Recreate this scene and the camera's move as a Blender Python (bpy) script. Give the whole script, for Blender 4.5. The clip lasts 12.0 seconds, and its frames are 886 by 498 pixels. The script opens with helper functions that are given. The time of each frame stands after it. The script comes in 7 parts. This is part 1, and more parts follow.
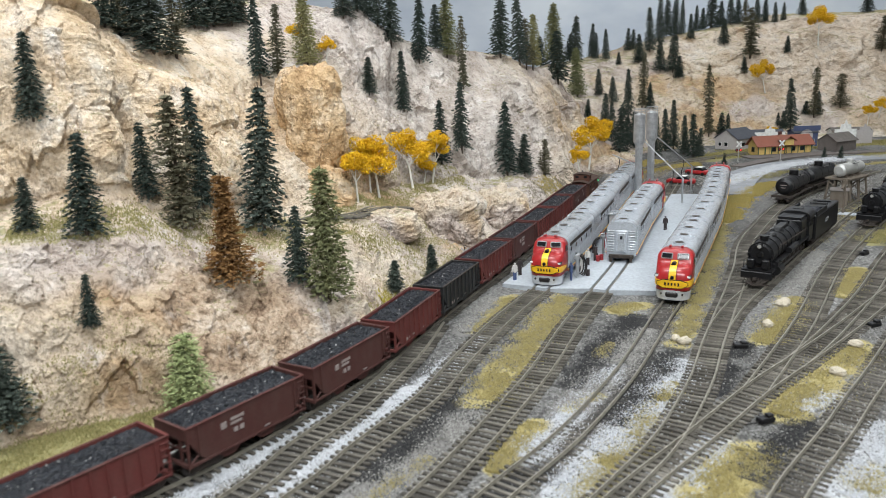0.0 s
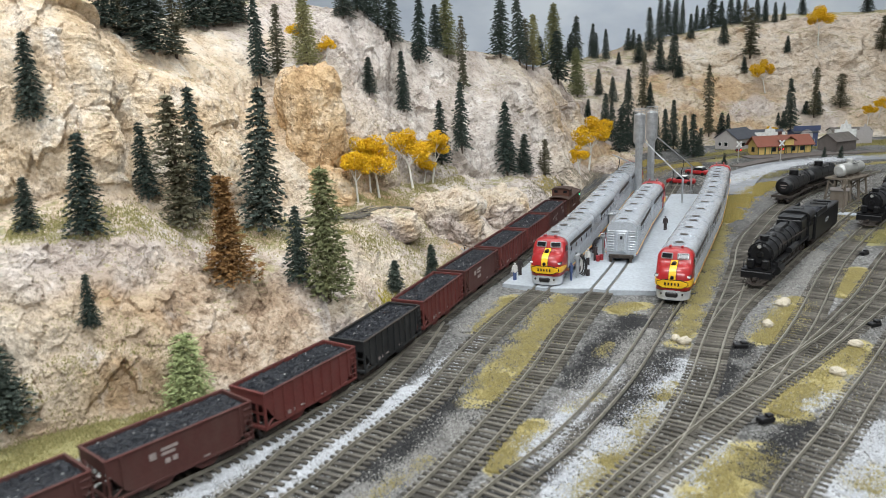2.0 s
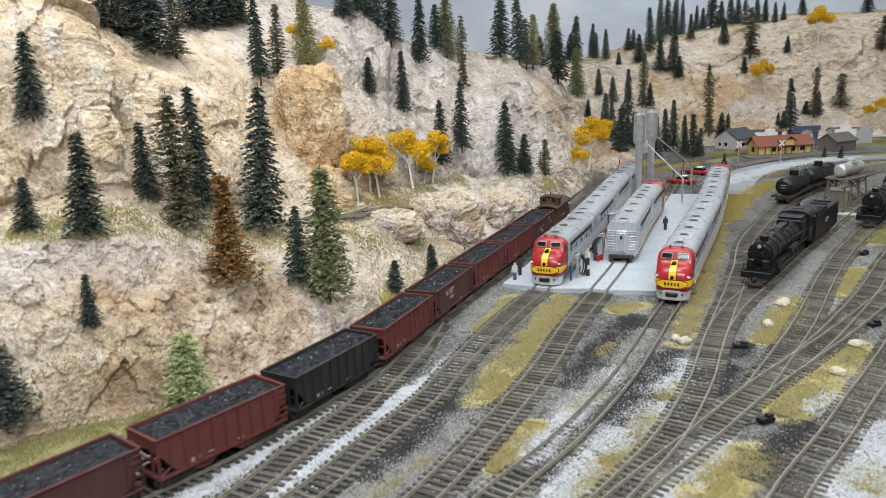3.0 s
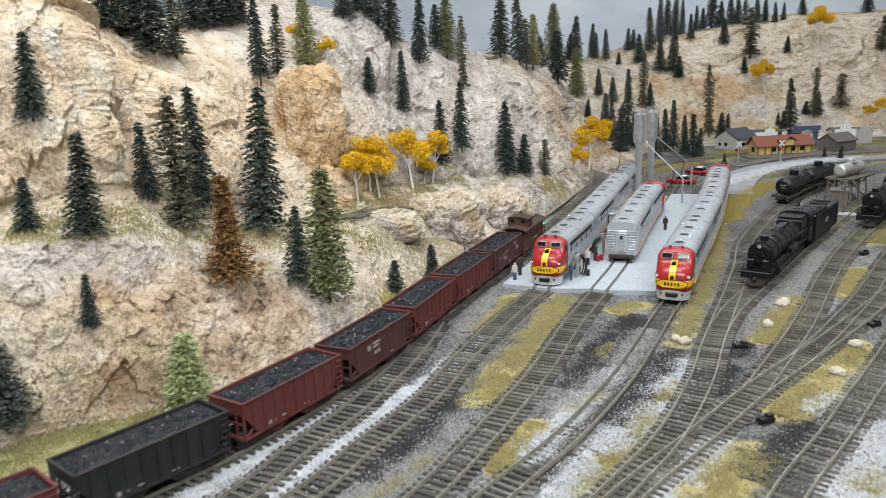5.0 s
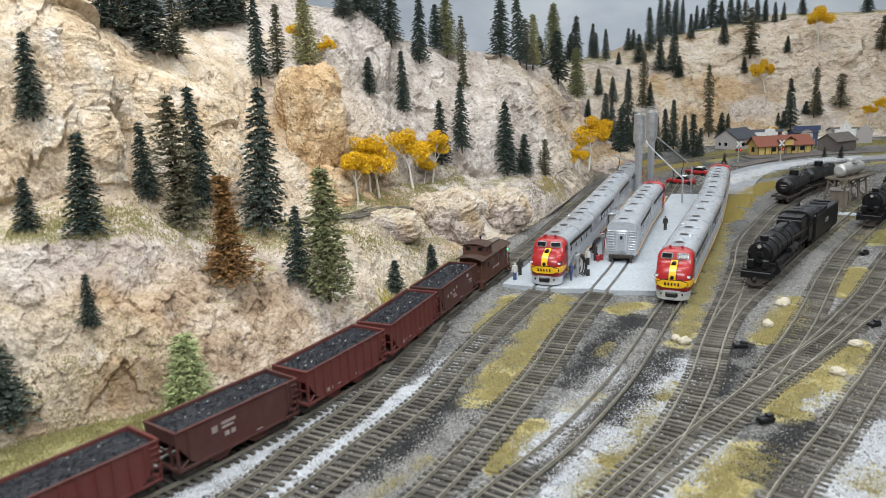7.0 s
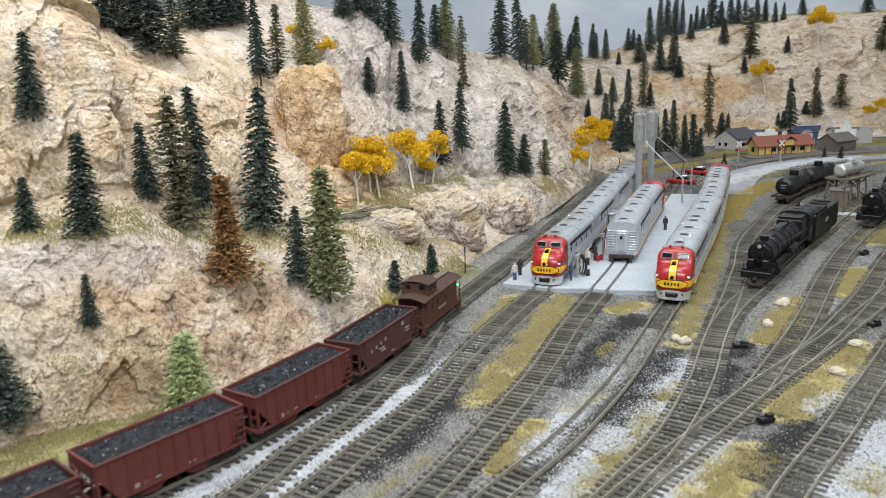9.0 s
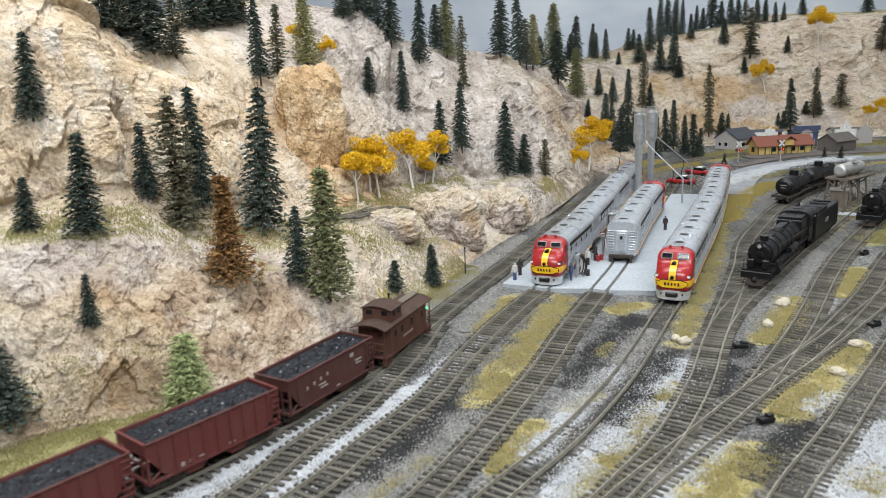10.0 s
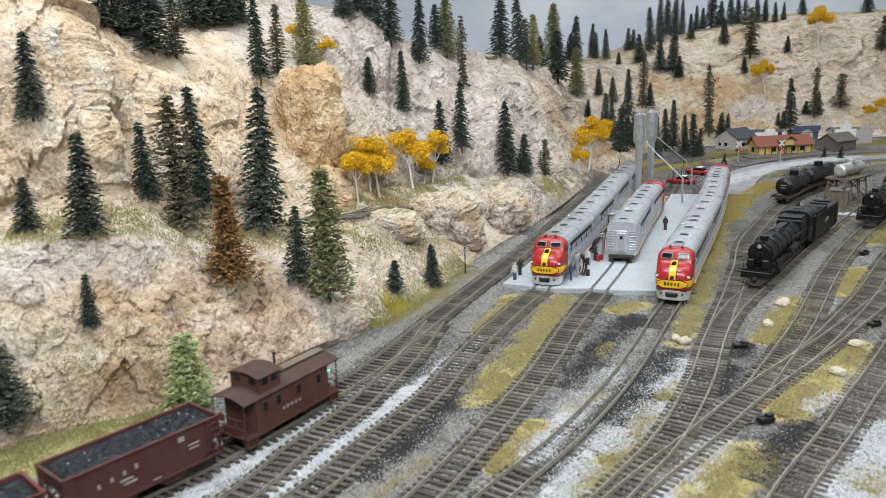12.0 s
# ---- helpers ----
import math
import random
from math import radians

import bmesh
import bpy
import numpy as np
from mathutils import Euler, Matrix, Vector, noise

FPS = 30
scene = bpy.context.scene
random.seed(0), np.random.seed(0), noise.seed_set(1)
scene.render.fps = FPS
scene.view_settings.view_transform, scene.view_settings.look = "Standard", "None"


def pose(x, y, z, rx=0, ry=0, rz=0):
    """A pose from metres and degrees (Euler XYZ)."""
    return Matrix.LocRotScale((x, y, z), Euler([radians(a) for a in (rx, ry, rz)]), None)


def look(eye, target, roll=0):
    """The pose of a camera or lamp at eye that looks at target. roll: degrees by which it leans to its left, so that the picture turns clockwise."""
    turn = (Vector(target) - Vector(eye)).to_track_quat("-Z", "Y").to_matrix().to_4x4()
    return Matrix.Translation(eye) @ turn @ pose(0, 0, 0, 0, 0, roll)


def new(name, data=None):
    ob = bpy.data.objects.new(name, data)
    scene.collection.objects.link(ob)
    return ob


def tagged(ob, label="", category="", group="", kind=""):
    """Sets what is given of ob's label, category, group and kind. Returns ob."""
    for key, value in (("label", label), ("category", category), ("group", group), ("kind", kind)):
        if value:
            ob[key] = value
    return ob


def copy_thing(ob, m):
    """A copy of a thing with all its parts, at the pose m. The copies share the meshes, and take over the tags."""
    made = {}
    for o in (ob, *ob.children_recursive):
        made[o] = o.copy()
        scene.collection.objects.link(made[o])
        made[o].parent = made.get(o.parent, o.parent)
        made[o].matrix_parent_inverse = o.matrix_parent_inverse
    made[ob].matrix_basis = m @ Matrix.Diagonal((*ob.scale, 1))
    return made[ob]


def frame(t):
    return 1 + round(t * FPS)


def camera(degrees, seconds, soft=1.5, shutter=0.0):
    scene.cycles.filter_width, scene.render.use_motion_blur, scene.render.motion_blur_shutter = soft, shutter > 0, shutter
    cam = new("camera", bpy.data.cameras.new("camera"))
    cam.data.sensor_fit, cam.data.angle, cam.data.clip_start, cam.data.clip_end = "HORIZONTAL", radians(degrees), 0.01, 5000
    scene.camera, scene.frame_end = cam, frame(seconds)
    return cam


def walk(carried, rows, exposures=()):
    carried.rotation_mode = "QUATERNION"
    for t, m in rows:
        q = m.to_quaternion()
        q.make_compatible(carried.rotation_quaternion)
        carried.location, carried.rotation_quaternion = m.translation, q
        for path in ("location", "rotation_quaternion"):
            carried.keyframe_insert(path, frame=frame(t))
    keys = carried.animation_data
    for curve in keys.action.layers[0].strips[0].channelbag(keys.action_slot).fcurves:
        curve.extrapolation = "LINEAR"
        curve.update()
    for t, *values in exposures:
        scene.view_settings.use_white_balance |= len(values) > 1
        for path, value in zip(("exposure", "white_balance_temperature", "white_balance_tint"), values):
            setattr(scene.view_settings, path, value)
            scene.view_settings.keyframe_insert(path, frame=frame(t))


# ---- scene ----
cam = camera(60.02, 12.0, soft=0.75, shutter=0.5)
cam.data.dof.use_dof, cam.data.dof.focus_distance, cam.data.dof.aperture_fstop = True, 1.4, 16.0
EYE = Vector((0.0, 0.0, 0.2454))
AIM = EYE + Vector((0.0, math.cos(0.238505), -math.sin(0.238505)))
walk(cam, [(0.0, look(EYE, AIM, -2.025)), (12.0, look(EYE, AIM, -2.025))],
     exposures=[(0.0, 0.0), (12.0, 0.0)])

# ---- light: a closed room, unseen ceiling lamps over the layout, one added in front ----
world = bpy.data.worlds.new("room")
scene.world = world
world.use_nodes = True
world.node_tree.nodes["Background"].inputs[0].default_value = (0.8, 0.85, 0.9, 1)
world.node_tree.nodes["Background"].inputs[1].default_value = 0.1


def room_light(x, y, z, turn, watts, long=1.2, wide=0.16, tilt=0):
    lamp = bpy.data.lights.new("unseen_room_light", "AREA")
    lamp.shape, lamp.size, lamp.size_y = "RECTANGLE", long, wide
    lamp.energy, lamp.color = watts, (0.925, 0.97, 1.0)
    ob = new("unseen_room_light", lamp)
    ob.matrix_world = pose(x, y, z, tilt, 0, turn)
    return ob


# added tilted lamp behind the camera, brightens the cliff faces
room_light(0.25, -0.70, 1.20, 0, 29, tilt=42)
room_light(-0.25, 0.45, 1.42, 0, 21)
room_light(0.10, 1.00, 1.42, 0, 6)
room_light(1.20, 1.00, 1.42, 0, 8.5)
room_light(0.40, 2.30, 1.42, 0, 5)
room_light(1.30, 2.45, 1.42, 0, 8)


# ---- materials ----
def mat(name, build, rough=0.7, metal=0.0, bump=None, spec=0.4):
    """build: a colour, or a function of (nodes, links, texture vector) that gives a colour socket.
    bump: (scale, depth in metres, detail)."""
    m = bpy.data.materials.new(name)
    m.use_nodes = True
    nt = m.node_tree
    b = nt.nodes["Principled BSDF"]
    b.inputs["Roughness"].default_value, b.inputs["Metallic"].default_value = rough, metal
    b.inputs["Specular IOR Level"].default_value = spec
    tc = nt.nodes.new("ShaderNodeTexCoord")
    if callable(build):
        nt.links.new(build(nt, tc.outputs["Object"]), b.inputs["Base Color"])
    else:
        # plain paint, with a little dust and fading
        n = noise_tex(nt, tc.outputs["Object"], 160, 5)
        c = ramp(nt, n, [(0.3, [v * 0.78 for v in build]), (0.7, [min(1, v * 1.12) for v in build])])
        nt.links.new(c, b.inputs["Base Color"])
    if bump:
        n = noise_tex(nt, tc.outputs["Object"], bump[0], bump[2] if len(bump) > 2 else 6, 0.72)
        if len(bump) > 3:
            w = nt.nodes.new("ShaderNodeTexVoronoi")
            w.inputs["Scale"].default_value, w.inputs["Detail"].default_value = bump[3], 2.0
            nt.links.new(tc.outputs["Object"], w.inputs["Vector"])
            j = nt.nodes.new("ShaderNodeMath")
            j.operation, j.inputs[1].default_value = "MULTIPLY_ADD", 0.55
            nt.links.new(w.outputs["Distance"], j.inputs[0])
            nt.links.new(n, j.inputs[2])
            n = j.outputs[0]
        k = nt.nodes.new("ShaderNodeBump")
        k.inputs["Strength"].default_value, k.inputs["Distance"].default_value = 1.0, bump[1]
        nt.links.new(n, k.inputs["Height"])
        nt.links.new(k.outputs[0], b.inputs["Normal"])
    return m


def noise_tex(nt, vec, scale, detail=6, rough=0.6, stretch=None):
    if stretch:
        mp = nt.nodes.new("ShaderNodeMapping")
        mp.inputs["Rotation"].default_value = (0, 0, stretch[0])
        mp.inputs["Scale"].default_value = stretch[1]
        nt.links.new(vec, mp.inputs[0])
        vec = mp.outputs[0]
    n = nt.nodes.new("ShaderNodeTexNoise")
    n.inputs["Scale"].default_value, n.inputs["Detail"].default_value = scale, detail
    n.inputs["Roughness"].default_value = rough
    nt.links.new(vec, n.inputs["Vector"])
    return n.outputs[0]


def ramp(nt, fac, stops):
    r = nt.nodes.new("ShaderNodeValToRGB")
    while len(r.color_ramp.elements) < len(stops):
        r.color_ramp.elements.new(0.5)
    for e, (p, c) in zip(r.color_ramp.elements, stops):
        e.position, e.color = p, (*c[:3], 1)
    nt.links.new(fac, r.inputs[0])
    return r.outputs[0]


def blend(nt, fac, a, b, how="MIX"):
    x = nt.nodes.new("ShaderNodeMix")
    x.data_type, x.blend_type = "RGBA", how
    if isinstance(fac, float):
        x.inputs[0].default_value = fac
    else:
        nt.links.new(fac, x.inputs[0])
    for sock, v in ((x.inputs[6], a), (x.inputs[7], b)):
        if isinstance(v, tuple):
            sock.default_value = (*v, 1)
        else:
            nt.links.new(v, sock)
    return x.outputs[2]


def wash(nt, v, centre, radius):
    """A patch of wash colour round a place, with a ragged edge."""
    d = nt.nodes.new("ShaderNodeVectorMath")
    d.operation = "DISTANCE"
    nt.links.new(v, d.inputs[0])
    d.inputs[1].default_value = centre
    n = nt.nodes.new("ShaderNodeMath")
    n.operation, n.inputs[1].default_value = "MULTIPLY_ADD", radius * 0.9
    nt.links.new(noise_tex(nt, v, 14, 6, 0.65), n.inputs[0])
    nt.links.new(d.outputs["Value"], n.inputs[2])
    return ramp(nt, n.outputs[0], [(radius * 1.15, (0.85, 0.85, 0.85)), (radius * 1.65, (0, 0, 0))])


def rock_colour(nt, v):
    base = ramp(nt, noise_tex(nt, v, 13, 9, 0.72), [(0.32, (0.44, 0.33, 0.22)), (0.43, (0.63, 0.51, 0.38)),
                                                  (0.56, (0.76, 0.665, 0.55)), (0.70, (0.88, 0.84, 0.79))])
    ochre = ramp(nt, noise_tex(nt, v, 6.5, 5, 0.55), [(0.52, (0, 0, 0)), (0.61, (0.78, 0.78, 0.78))])
    c = blend(nt, ochre, base, ramp(nt, noise_tex(nt, v, 40, 6, 0.7), [(0.35, (0.36, 0.20, 0.08)), (0.65, (0.66, 0.46, 0.25))]))
    pink = ramp(nt, noise_tex(nt, v, 4.6, 4, 0.5, (0.7, (1, 1, 1.4))), [(0.49, (0, 0, 0)), (0.57, (0.85, 0.85, 0.85))])
    c = blend(nt, pink, c, ramp(nt, noise_tex(nt, v, 34, 7, 0.7, (0.2, (1, 1, 0.5))), [(0.33, (0.39, 0.31, 0.275)), (0.52, (0.58, 0.50, 0.45)), (0.68, (0.76, 0.70, 0.66))]))
    # the builder's washes: greyish pink over the middle bluffs, ochre on the near cliff
    grey = ramp(nt, noise_tex(nt, v, 28, 8, 0.72), [(0.34, (0.38, 0.325, 0.285)), (0.5, (0.61, 0.54, 0.49)), (0.68, (0.84, 0.80, 0.77))])
    c = blend(nt, wash(nt, v, (0.03, 1.30, 0.22), 0.30), c, grey)
    tan = ramp(nt, noise_tex(nt, v, 26, 8, 0.72), [(0.34, (0.50, 0.35, 0.20)), (0.5, (0.76, 0.60, 0.42)), (0.68, (0.90, 0.83, 0.73))])
    c = blend(nt, wash(nt, v, (-0.36, 0.80, 0.24), 0.22), c, tan)
    rust = ramp(nt, noise_tex(nt, v, 30, 8, 0.74), [(0.33, (0.24, 0.145, 0.08)), (0.47, (0.47, 0.33, 0.21)), (0.60, (0.66, 0.53, 0.40)), (0.72, (0.82, 0.76, 0.69))])
    c = blend(nt, wash(nt, v, (-0.17, 0.61, 0.03), 0.085), c, rust)
    c = blend(nt, wash(nt, v, (1.25, 2.55, 0.22), 0.30), c, blend(nt, 0.45, tan, grey))
    streak = ramp(nt, noise_tex(nt, v, 30, 6, 0.7, (0.5, (1, 1, 0.22))), [(0.58, (0, 0, 0)), (0.70, (0.45, 0.45, 0.45))])
    c = blend(nt, streak, c, (0.84, 0.82, 0.80))
    crack = ramp(nt, noise_tex(nt, v, 60, 10, 0.78), [(0.37, (0.22, 0.18, 0.15)), (0.48, (0.92, 0.92, 0.92)), (0.6, (1, 1, 1))])
    c = blend(nt, 0.5, c, crack, "MULTIPLY")
    grain = ramp(nt, noise_tex(nt, v, 240, 5, 0.75), [(0.36, (0.50, 0.46, 0.42)), (0.47, (0.95, 0.94, 0.93)), (0.62, (1, 1, 1))])
    c = blend(nt, 0.5, c, grain, "MULTIPLY")
    # moss and turf where the ground lies flat
    g = nt.nodes.new("ShaderNodeNewGeometry")
    s = nt.nodes.new("ShaderNodeSeparateXYZ")
    nt.links.new(g.outputs["True Normal"], s.inputs[0])
    n = noise_tex(nt, v, 24, 6, 0.7)
    a = nt.nodes.new("ShaderNodeMath")
    a.operation, a.inputs[2].default_value = "MULTIPLY_ADD", -0.34
    nt.links.new(n, a.inputs[0])
    a.inputs[1].default_value = 0.62
    b = nt.nodes.new("ShaderNodeMath")
    b.operation = "ADD"
    nt.links.new(s.outputs[2], b.inputs[0])
    nt.links.new(a.outputs[0], b.inputs[1])
    flat = ramp(nt, b.outputs[0], [(0.87, (0, 0, 0)), (0.96, (0.85, 0.85, 0.85))])
    turf = ramp(nt, noise_tex(nt, v, 60, 6), [(0.35, (0.18, 0.15, 0.07)), (0.5, (0.31, 0.29, 0.13)), (0.68, (0.44, 0.38, 0.22))])
    return blend(nt, flat, c, turf)


def ochre_rock(nt, v):
    c = ramp(nt, noise_tex(nt, v, 22, 9, 0.7), [(0.33, (0.40, 0.25, 0.12)), (0.46, (0.66, 0.45, 0.25)), (0.58, (0.78, 0.60, 0.40)), (0.70, (0.86, 0.77, 0.65))])
    crack = ramp(nt, noise_tex(nt, v, 70, 10, 0.78), [(0.37, (0.25, 0.20, 0.16)), (0.48, (0.95, 0.95, 0.95))])
    return blend(nt, 0.8, c, crack, "MULTIPLY")


def yard_colour(nt, v):
    fine = ramp(nt, noise_tex(nt, v, 330, 4, 0.7), [(0.30, (0.055, 0.054, 0.053)), (0.5, (0.20, 0.198, 0.194)), (0.70, (0.46, 0.46, 0.46))])
    big = ramp(nt, noise_tex(nt, v, 9, 5, 0.6, (0.55, (1.0, 0.35, 1))), [(0.38, (0.24, 0.235, 0.23)), (0.62, (1.0, 0.98, 0.94))])
    c = blend(nt, 0.8, fine, big, "MULTIPLY")
    st = nt.nodes.new("ShaderNodeAttribute")
    st.attribute_name = "stain_shade"
    k = nt.nodes.new("ShaderNodeMath")
    k.operation, k.inputs[1].default_value = "MULTIPLY_ADD", 0.9
    nt.links.new(noise_tex(nt, v, 260, 6, 0.75), k.inputs[0])
    nt.links.new(st.outputs["Alpha"], k.inputs[2])
    f = ramp(nt, k.outputs[0], [(0.62, (0, 0, 0)), (1.0, (0.9, 0.9, 0.9))])
    speck = ramp(nt, noise_tex(nt, v, 520, 3, 0.7), [(0.3, (0.62, 0.62, 0.62)), (0.7, (1.25, 1.25, 1.25))])
    return blend(nt, f, c, blend(nt, 1.0, st.outputs["Color"], speck, "MULTIPLY"))


def wood_tie(nt, v):
    oi = nt.nodes.new("ShaderNodeObjectInfo")
    c = ramp(nt, oi.outputs["Random"], [(0.0, (0.065, 0.059, 0.050)), (0.6, (0.115, 0.104, 0.088)), (1.0, (0.18, 0.165, 0.14))])
    g = ramp(nt, noise_tex(nt, v, 300, 4), [(0.35, (0.6, 0.6, 0.6)), (0.7, (1.1, 1.1, 1.1))])
    return blend(nt, 0.8, c, g, "MULTIPLY")


def painted_sky(nt, v):
    s = nt.nodes.new("ShaderNodeSeparateXYZ")
    nt.links.new(v, s.inputs[0])
    c = ramp(nt, noise_tex(nt, v, 1.6, 5, 0.55, (0.3, (1, 1, 2.2))), [(0.35, (0.50, 0.56, 0.66)), (0.55, (0.68, 0.73, 0.80)), (0.75, (0.80, 0.84, 0.89))])
    return c


M = dict(
    rock=mat("painted_plaster_rock", rock_colour, 0.85, bump=(190, 0.0042, 11, 210), spec=0.3),
    ochre=mat("ochre_plaster_rock", ochre_rock, 0.85, bump=(190, 0.0042, 11, 210), spec=0.3),
    yard=mat("fine_ballast", yard_colour, 0.95, bump=(420, 0.0022, 3), spec=0.2),
    tie=mat("weathered_tie", wood_tie, 0.9, spec=0.2),
    rail=mat("rail_steel", (0.27, 0.25, 0.205), 0.42, 0.35),
    wall=mat("room_wall_paint", (0.75, 0.74, 0.72), 0.9),
    sky=mat("painted_backdrop", painted_sky, 0.95),
)


# ---- building helpers ----
def part(name, bm, material, parent=None, label="", kind="", m=None, smooth=False):
    me = bpy.data.meshes.new(name)
    bm.to_mesh(me)
    bm.free()
    me.materials.append(M[material])
    if smooth:
        me.shade_smooth()
    ob = new(name, me)
    if parent:
        ob.parent = parent
    if m is not None:
        ob.matrix_basis = m
    if label or kind:
        tagged(ob, label, kind=kind)
    return ob


def mesh_part(name, verts, faces, material, parent=None, label="", kind="", smooth=False):
    me = bpy.data.meshes.new(name)
    me.from_pydata([tuple(v) for v in verts], [], [tuple(f) for f in faces])
    me.materials.append(M[material])
    if smooth:
        me.shade_smooth()
    ob = new(name, me)
    if parent:
        ob.parent = parent
    if label or kind:
        tagged(ob, label, kind=kind)
    return ob


def box(bm, cx, cy, cz, sx, sy, sz, bevel=0.0, m=None):
    r = bmesh.ops.create_cube(bm, size=1, matrix=Matrix.Translation((cx, cy, cz)) @ Matrix.Diagonal((sx, sy, sz, 1)))
    vs = r["verts"]
    if bevel:
        es = list({e for v in vs for e in v.link_edges})
        r = bmesh.ops.bevel(bm, geom=es, offset=bevel, segments=1, affect="EDGES")
        vs = list({v for f in r["faces"] for v in f.verts} | {v for v in vs if v.is_valid})
    if m is not None:
        bmesh.ops.transform(bm, matrix=m, verts=vs)
    return vs


def rod(bm, a, b, r, seg=8, r2=None):
    a, b = Vector(a), Vector(b)
    d = b - a
    m = Matrix.Translation((a + b) / 2) @ d.to_track_quat("Z", "Y").to_matrix().to_4x4()
    return bmesh.ops.create_cone(bm, cap_ends=True, segments=seg, radius1=r, radius2=r if r2 is None else r2, depth=d.length, matrix=m)["verts"]


def spline(pts, t):
    n = len(pts)
    i = int(min(max(math.floor(t), 0), n - 2))
    u = t - i
    a, b, c, d = (np.array(pts[min(max(k, 0), n - 1)], float) for k in (i - 1, i, i + 1, i + 2))
    return 0.5 * (2 * b + (c - a) * u + (2 * a - 5 * b + 4 * c - d) * u * u + (3 * b - a - 3 * c + d) * u ** 3)


class Line:
    """A smooth line through points on the yard, by arc length."""

    def __init__(self, pts, steps=24):
        n = (len(pts) - 1) * steps + 1
        p = np.array([spline(pts, i / steps) for i in range(n)])
        for _ in range(40):
            p[1:-1] = 0.25 * p[:-2] + 0.5 * p[1:-1] + 0.25 * p[2:]
        self.p = p
        self.s = np.concatenate([[0], np.cumsum(np.linalg.norm(np.diff(p, axis=0), axis=1))])
        self.length = self.s[-1]

    def at(self, s):
        if s > self.length or s < 0:
            e = self.p[-1] - self.p[-2] if s > 0 else self.p[1] - self.p[0]
            e = e / np.linalg.norm(e)
            return (self.p[-1] + e * (s - self.length)) if s > 0 else self.p[0] + e * s
        return np.array([np.interp(s, self.s, self.p[:, k]) for k in (0, 1)])

    def way(self, s):
        d = self.at(s + 0.004) - self.at(s - 0.004)
        return d / np.linalg.norm(d)

    def near(self, x, y):
        return float(self.s[np.argmin(np.hypot(self.p[:, 0] - x, self.p[:, 1] - y))])


# ---- the room ----
def room():
    for name, c, s in (("wall_south", (0.5, -1.55, 0.3), (6.2, 0.1, 2.6)), ("wall_west", (-2.55, 0.9, 0.3), (0.1, 5.0, 2.6)),
                       ("wall_east", (3.55, 0.9, 0.3), (0.1, 5.0, 2.6)), ("ceiling", (0.5, 0.9, 1.66), (6.2, 5.0, 0.1)),
                       ("floor", (0.5, 0.9, -1.06), (6.2, 5.0, 0.1))):
        bm = bmesh.new()
        box(bm, *c, *s)
        tagged(part(name, bm, "wall"), "plain pale painted room surface round the model layout", kind="structure")
    # coved scenic backdrop behind the hills
    vs, fs = [], []
    n = 60
    for i in range(n + 1):
        a = i / n
        x = -2.4 + 5.9 * a
        y = 3.15 - 0.9 * max(0, abs(a - 0.5) * 2 - 0.55) ** 2 * 3
        for k, (dy, z) in enumerate(((0, -0.3), (0, 0.4), (0, 1.61), (0.03, 1.61), (0.03, -0.3))):
            vs.append((x, y + dy, z))
    for i in range(n):
        for k in range(5):
            a, b = i * 5 + k, i * 5 + (k + 1) % 5
            fs.append((a, b, b + 5, a + 5))
    tagged(mesh_part("backdrop", vs, fs, "sky", smooth=False), "painted blue-grey sky backdrop behind the hills", kind="structure")


room()

# ---- yard ----
def yard():
    xs = np.concatenate([np.linspace(-1.3, -0.33, 25)[:-1], np.linspace(-0.33, 0.56, 300)[:-1], np.linspace(0.56, 2.8, 80)])
    ys = np.concatenate([np.linspace(-0.1, 0.34, 14)[:-1], np.linspace(0.34, 1.14, 270)[:-1], np.linspace(1.14, 2.8, 80)])
    vs = [(x, y, -0.0046 + 0.0012 * noise.noise((x * 14, y * 14, 0)) + 0.0006 * noise.noise((x * 50, y * 50, 3))) for y in ys.tolist() for x in xs.tolist()]
    i = np.arange(len(vs)).reshape(len(ys), len(xs))
    fs = np.stack([i[:-1, :-1], i[:-1, 1:], i[1:, 1:], i[1:, :-1]], -1).reshape(-1, 4).tolist()
    ob = mesh_part("ground", vs, fs, "yard", smooth=True)
    tagged(ob, "grey gravel railway yard ground with cinders and pale ballast", kind="structure")
    return ob


YARD = yard()
COVER = []
COVER_COLOUR = dict(whitegrain=(0.50, 0.51, 0.53), blackgrain=(0.028, 0.028, 0.029), drygrass=(0.42, 0.355, 0.155), bed_shade=(0.062, 0.056, 0.050), greygrain=(0.22, 0.21, 0.20), autumn=(0.36, 0.29, 0.10), greengrass=(0.31, 0.28, 0.12), moss=(0.48, 0.44, 0.08))


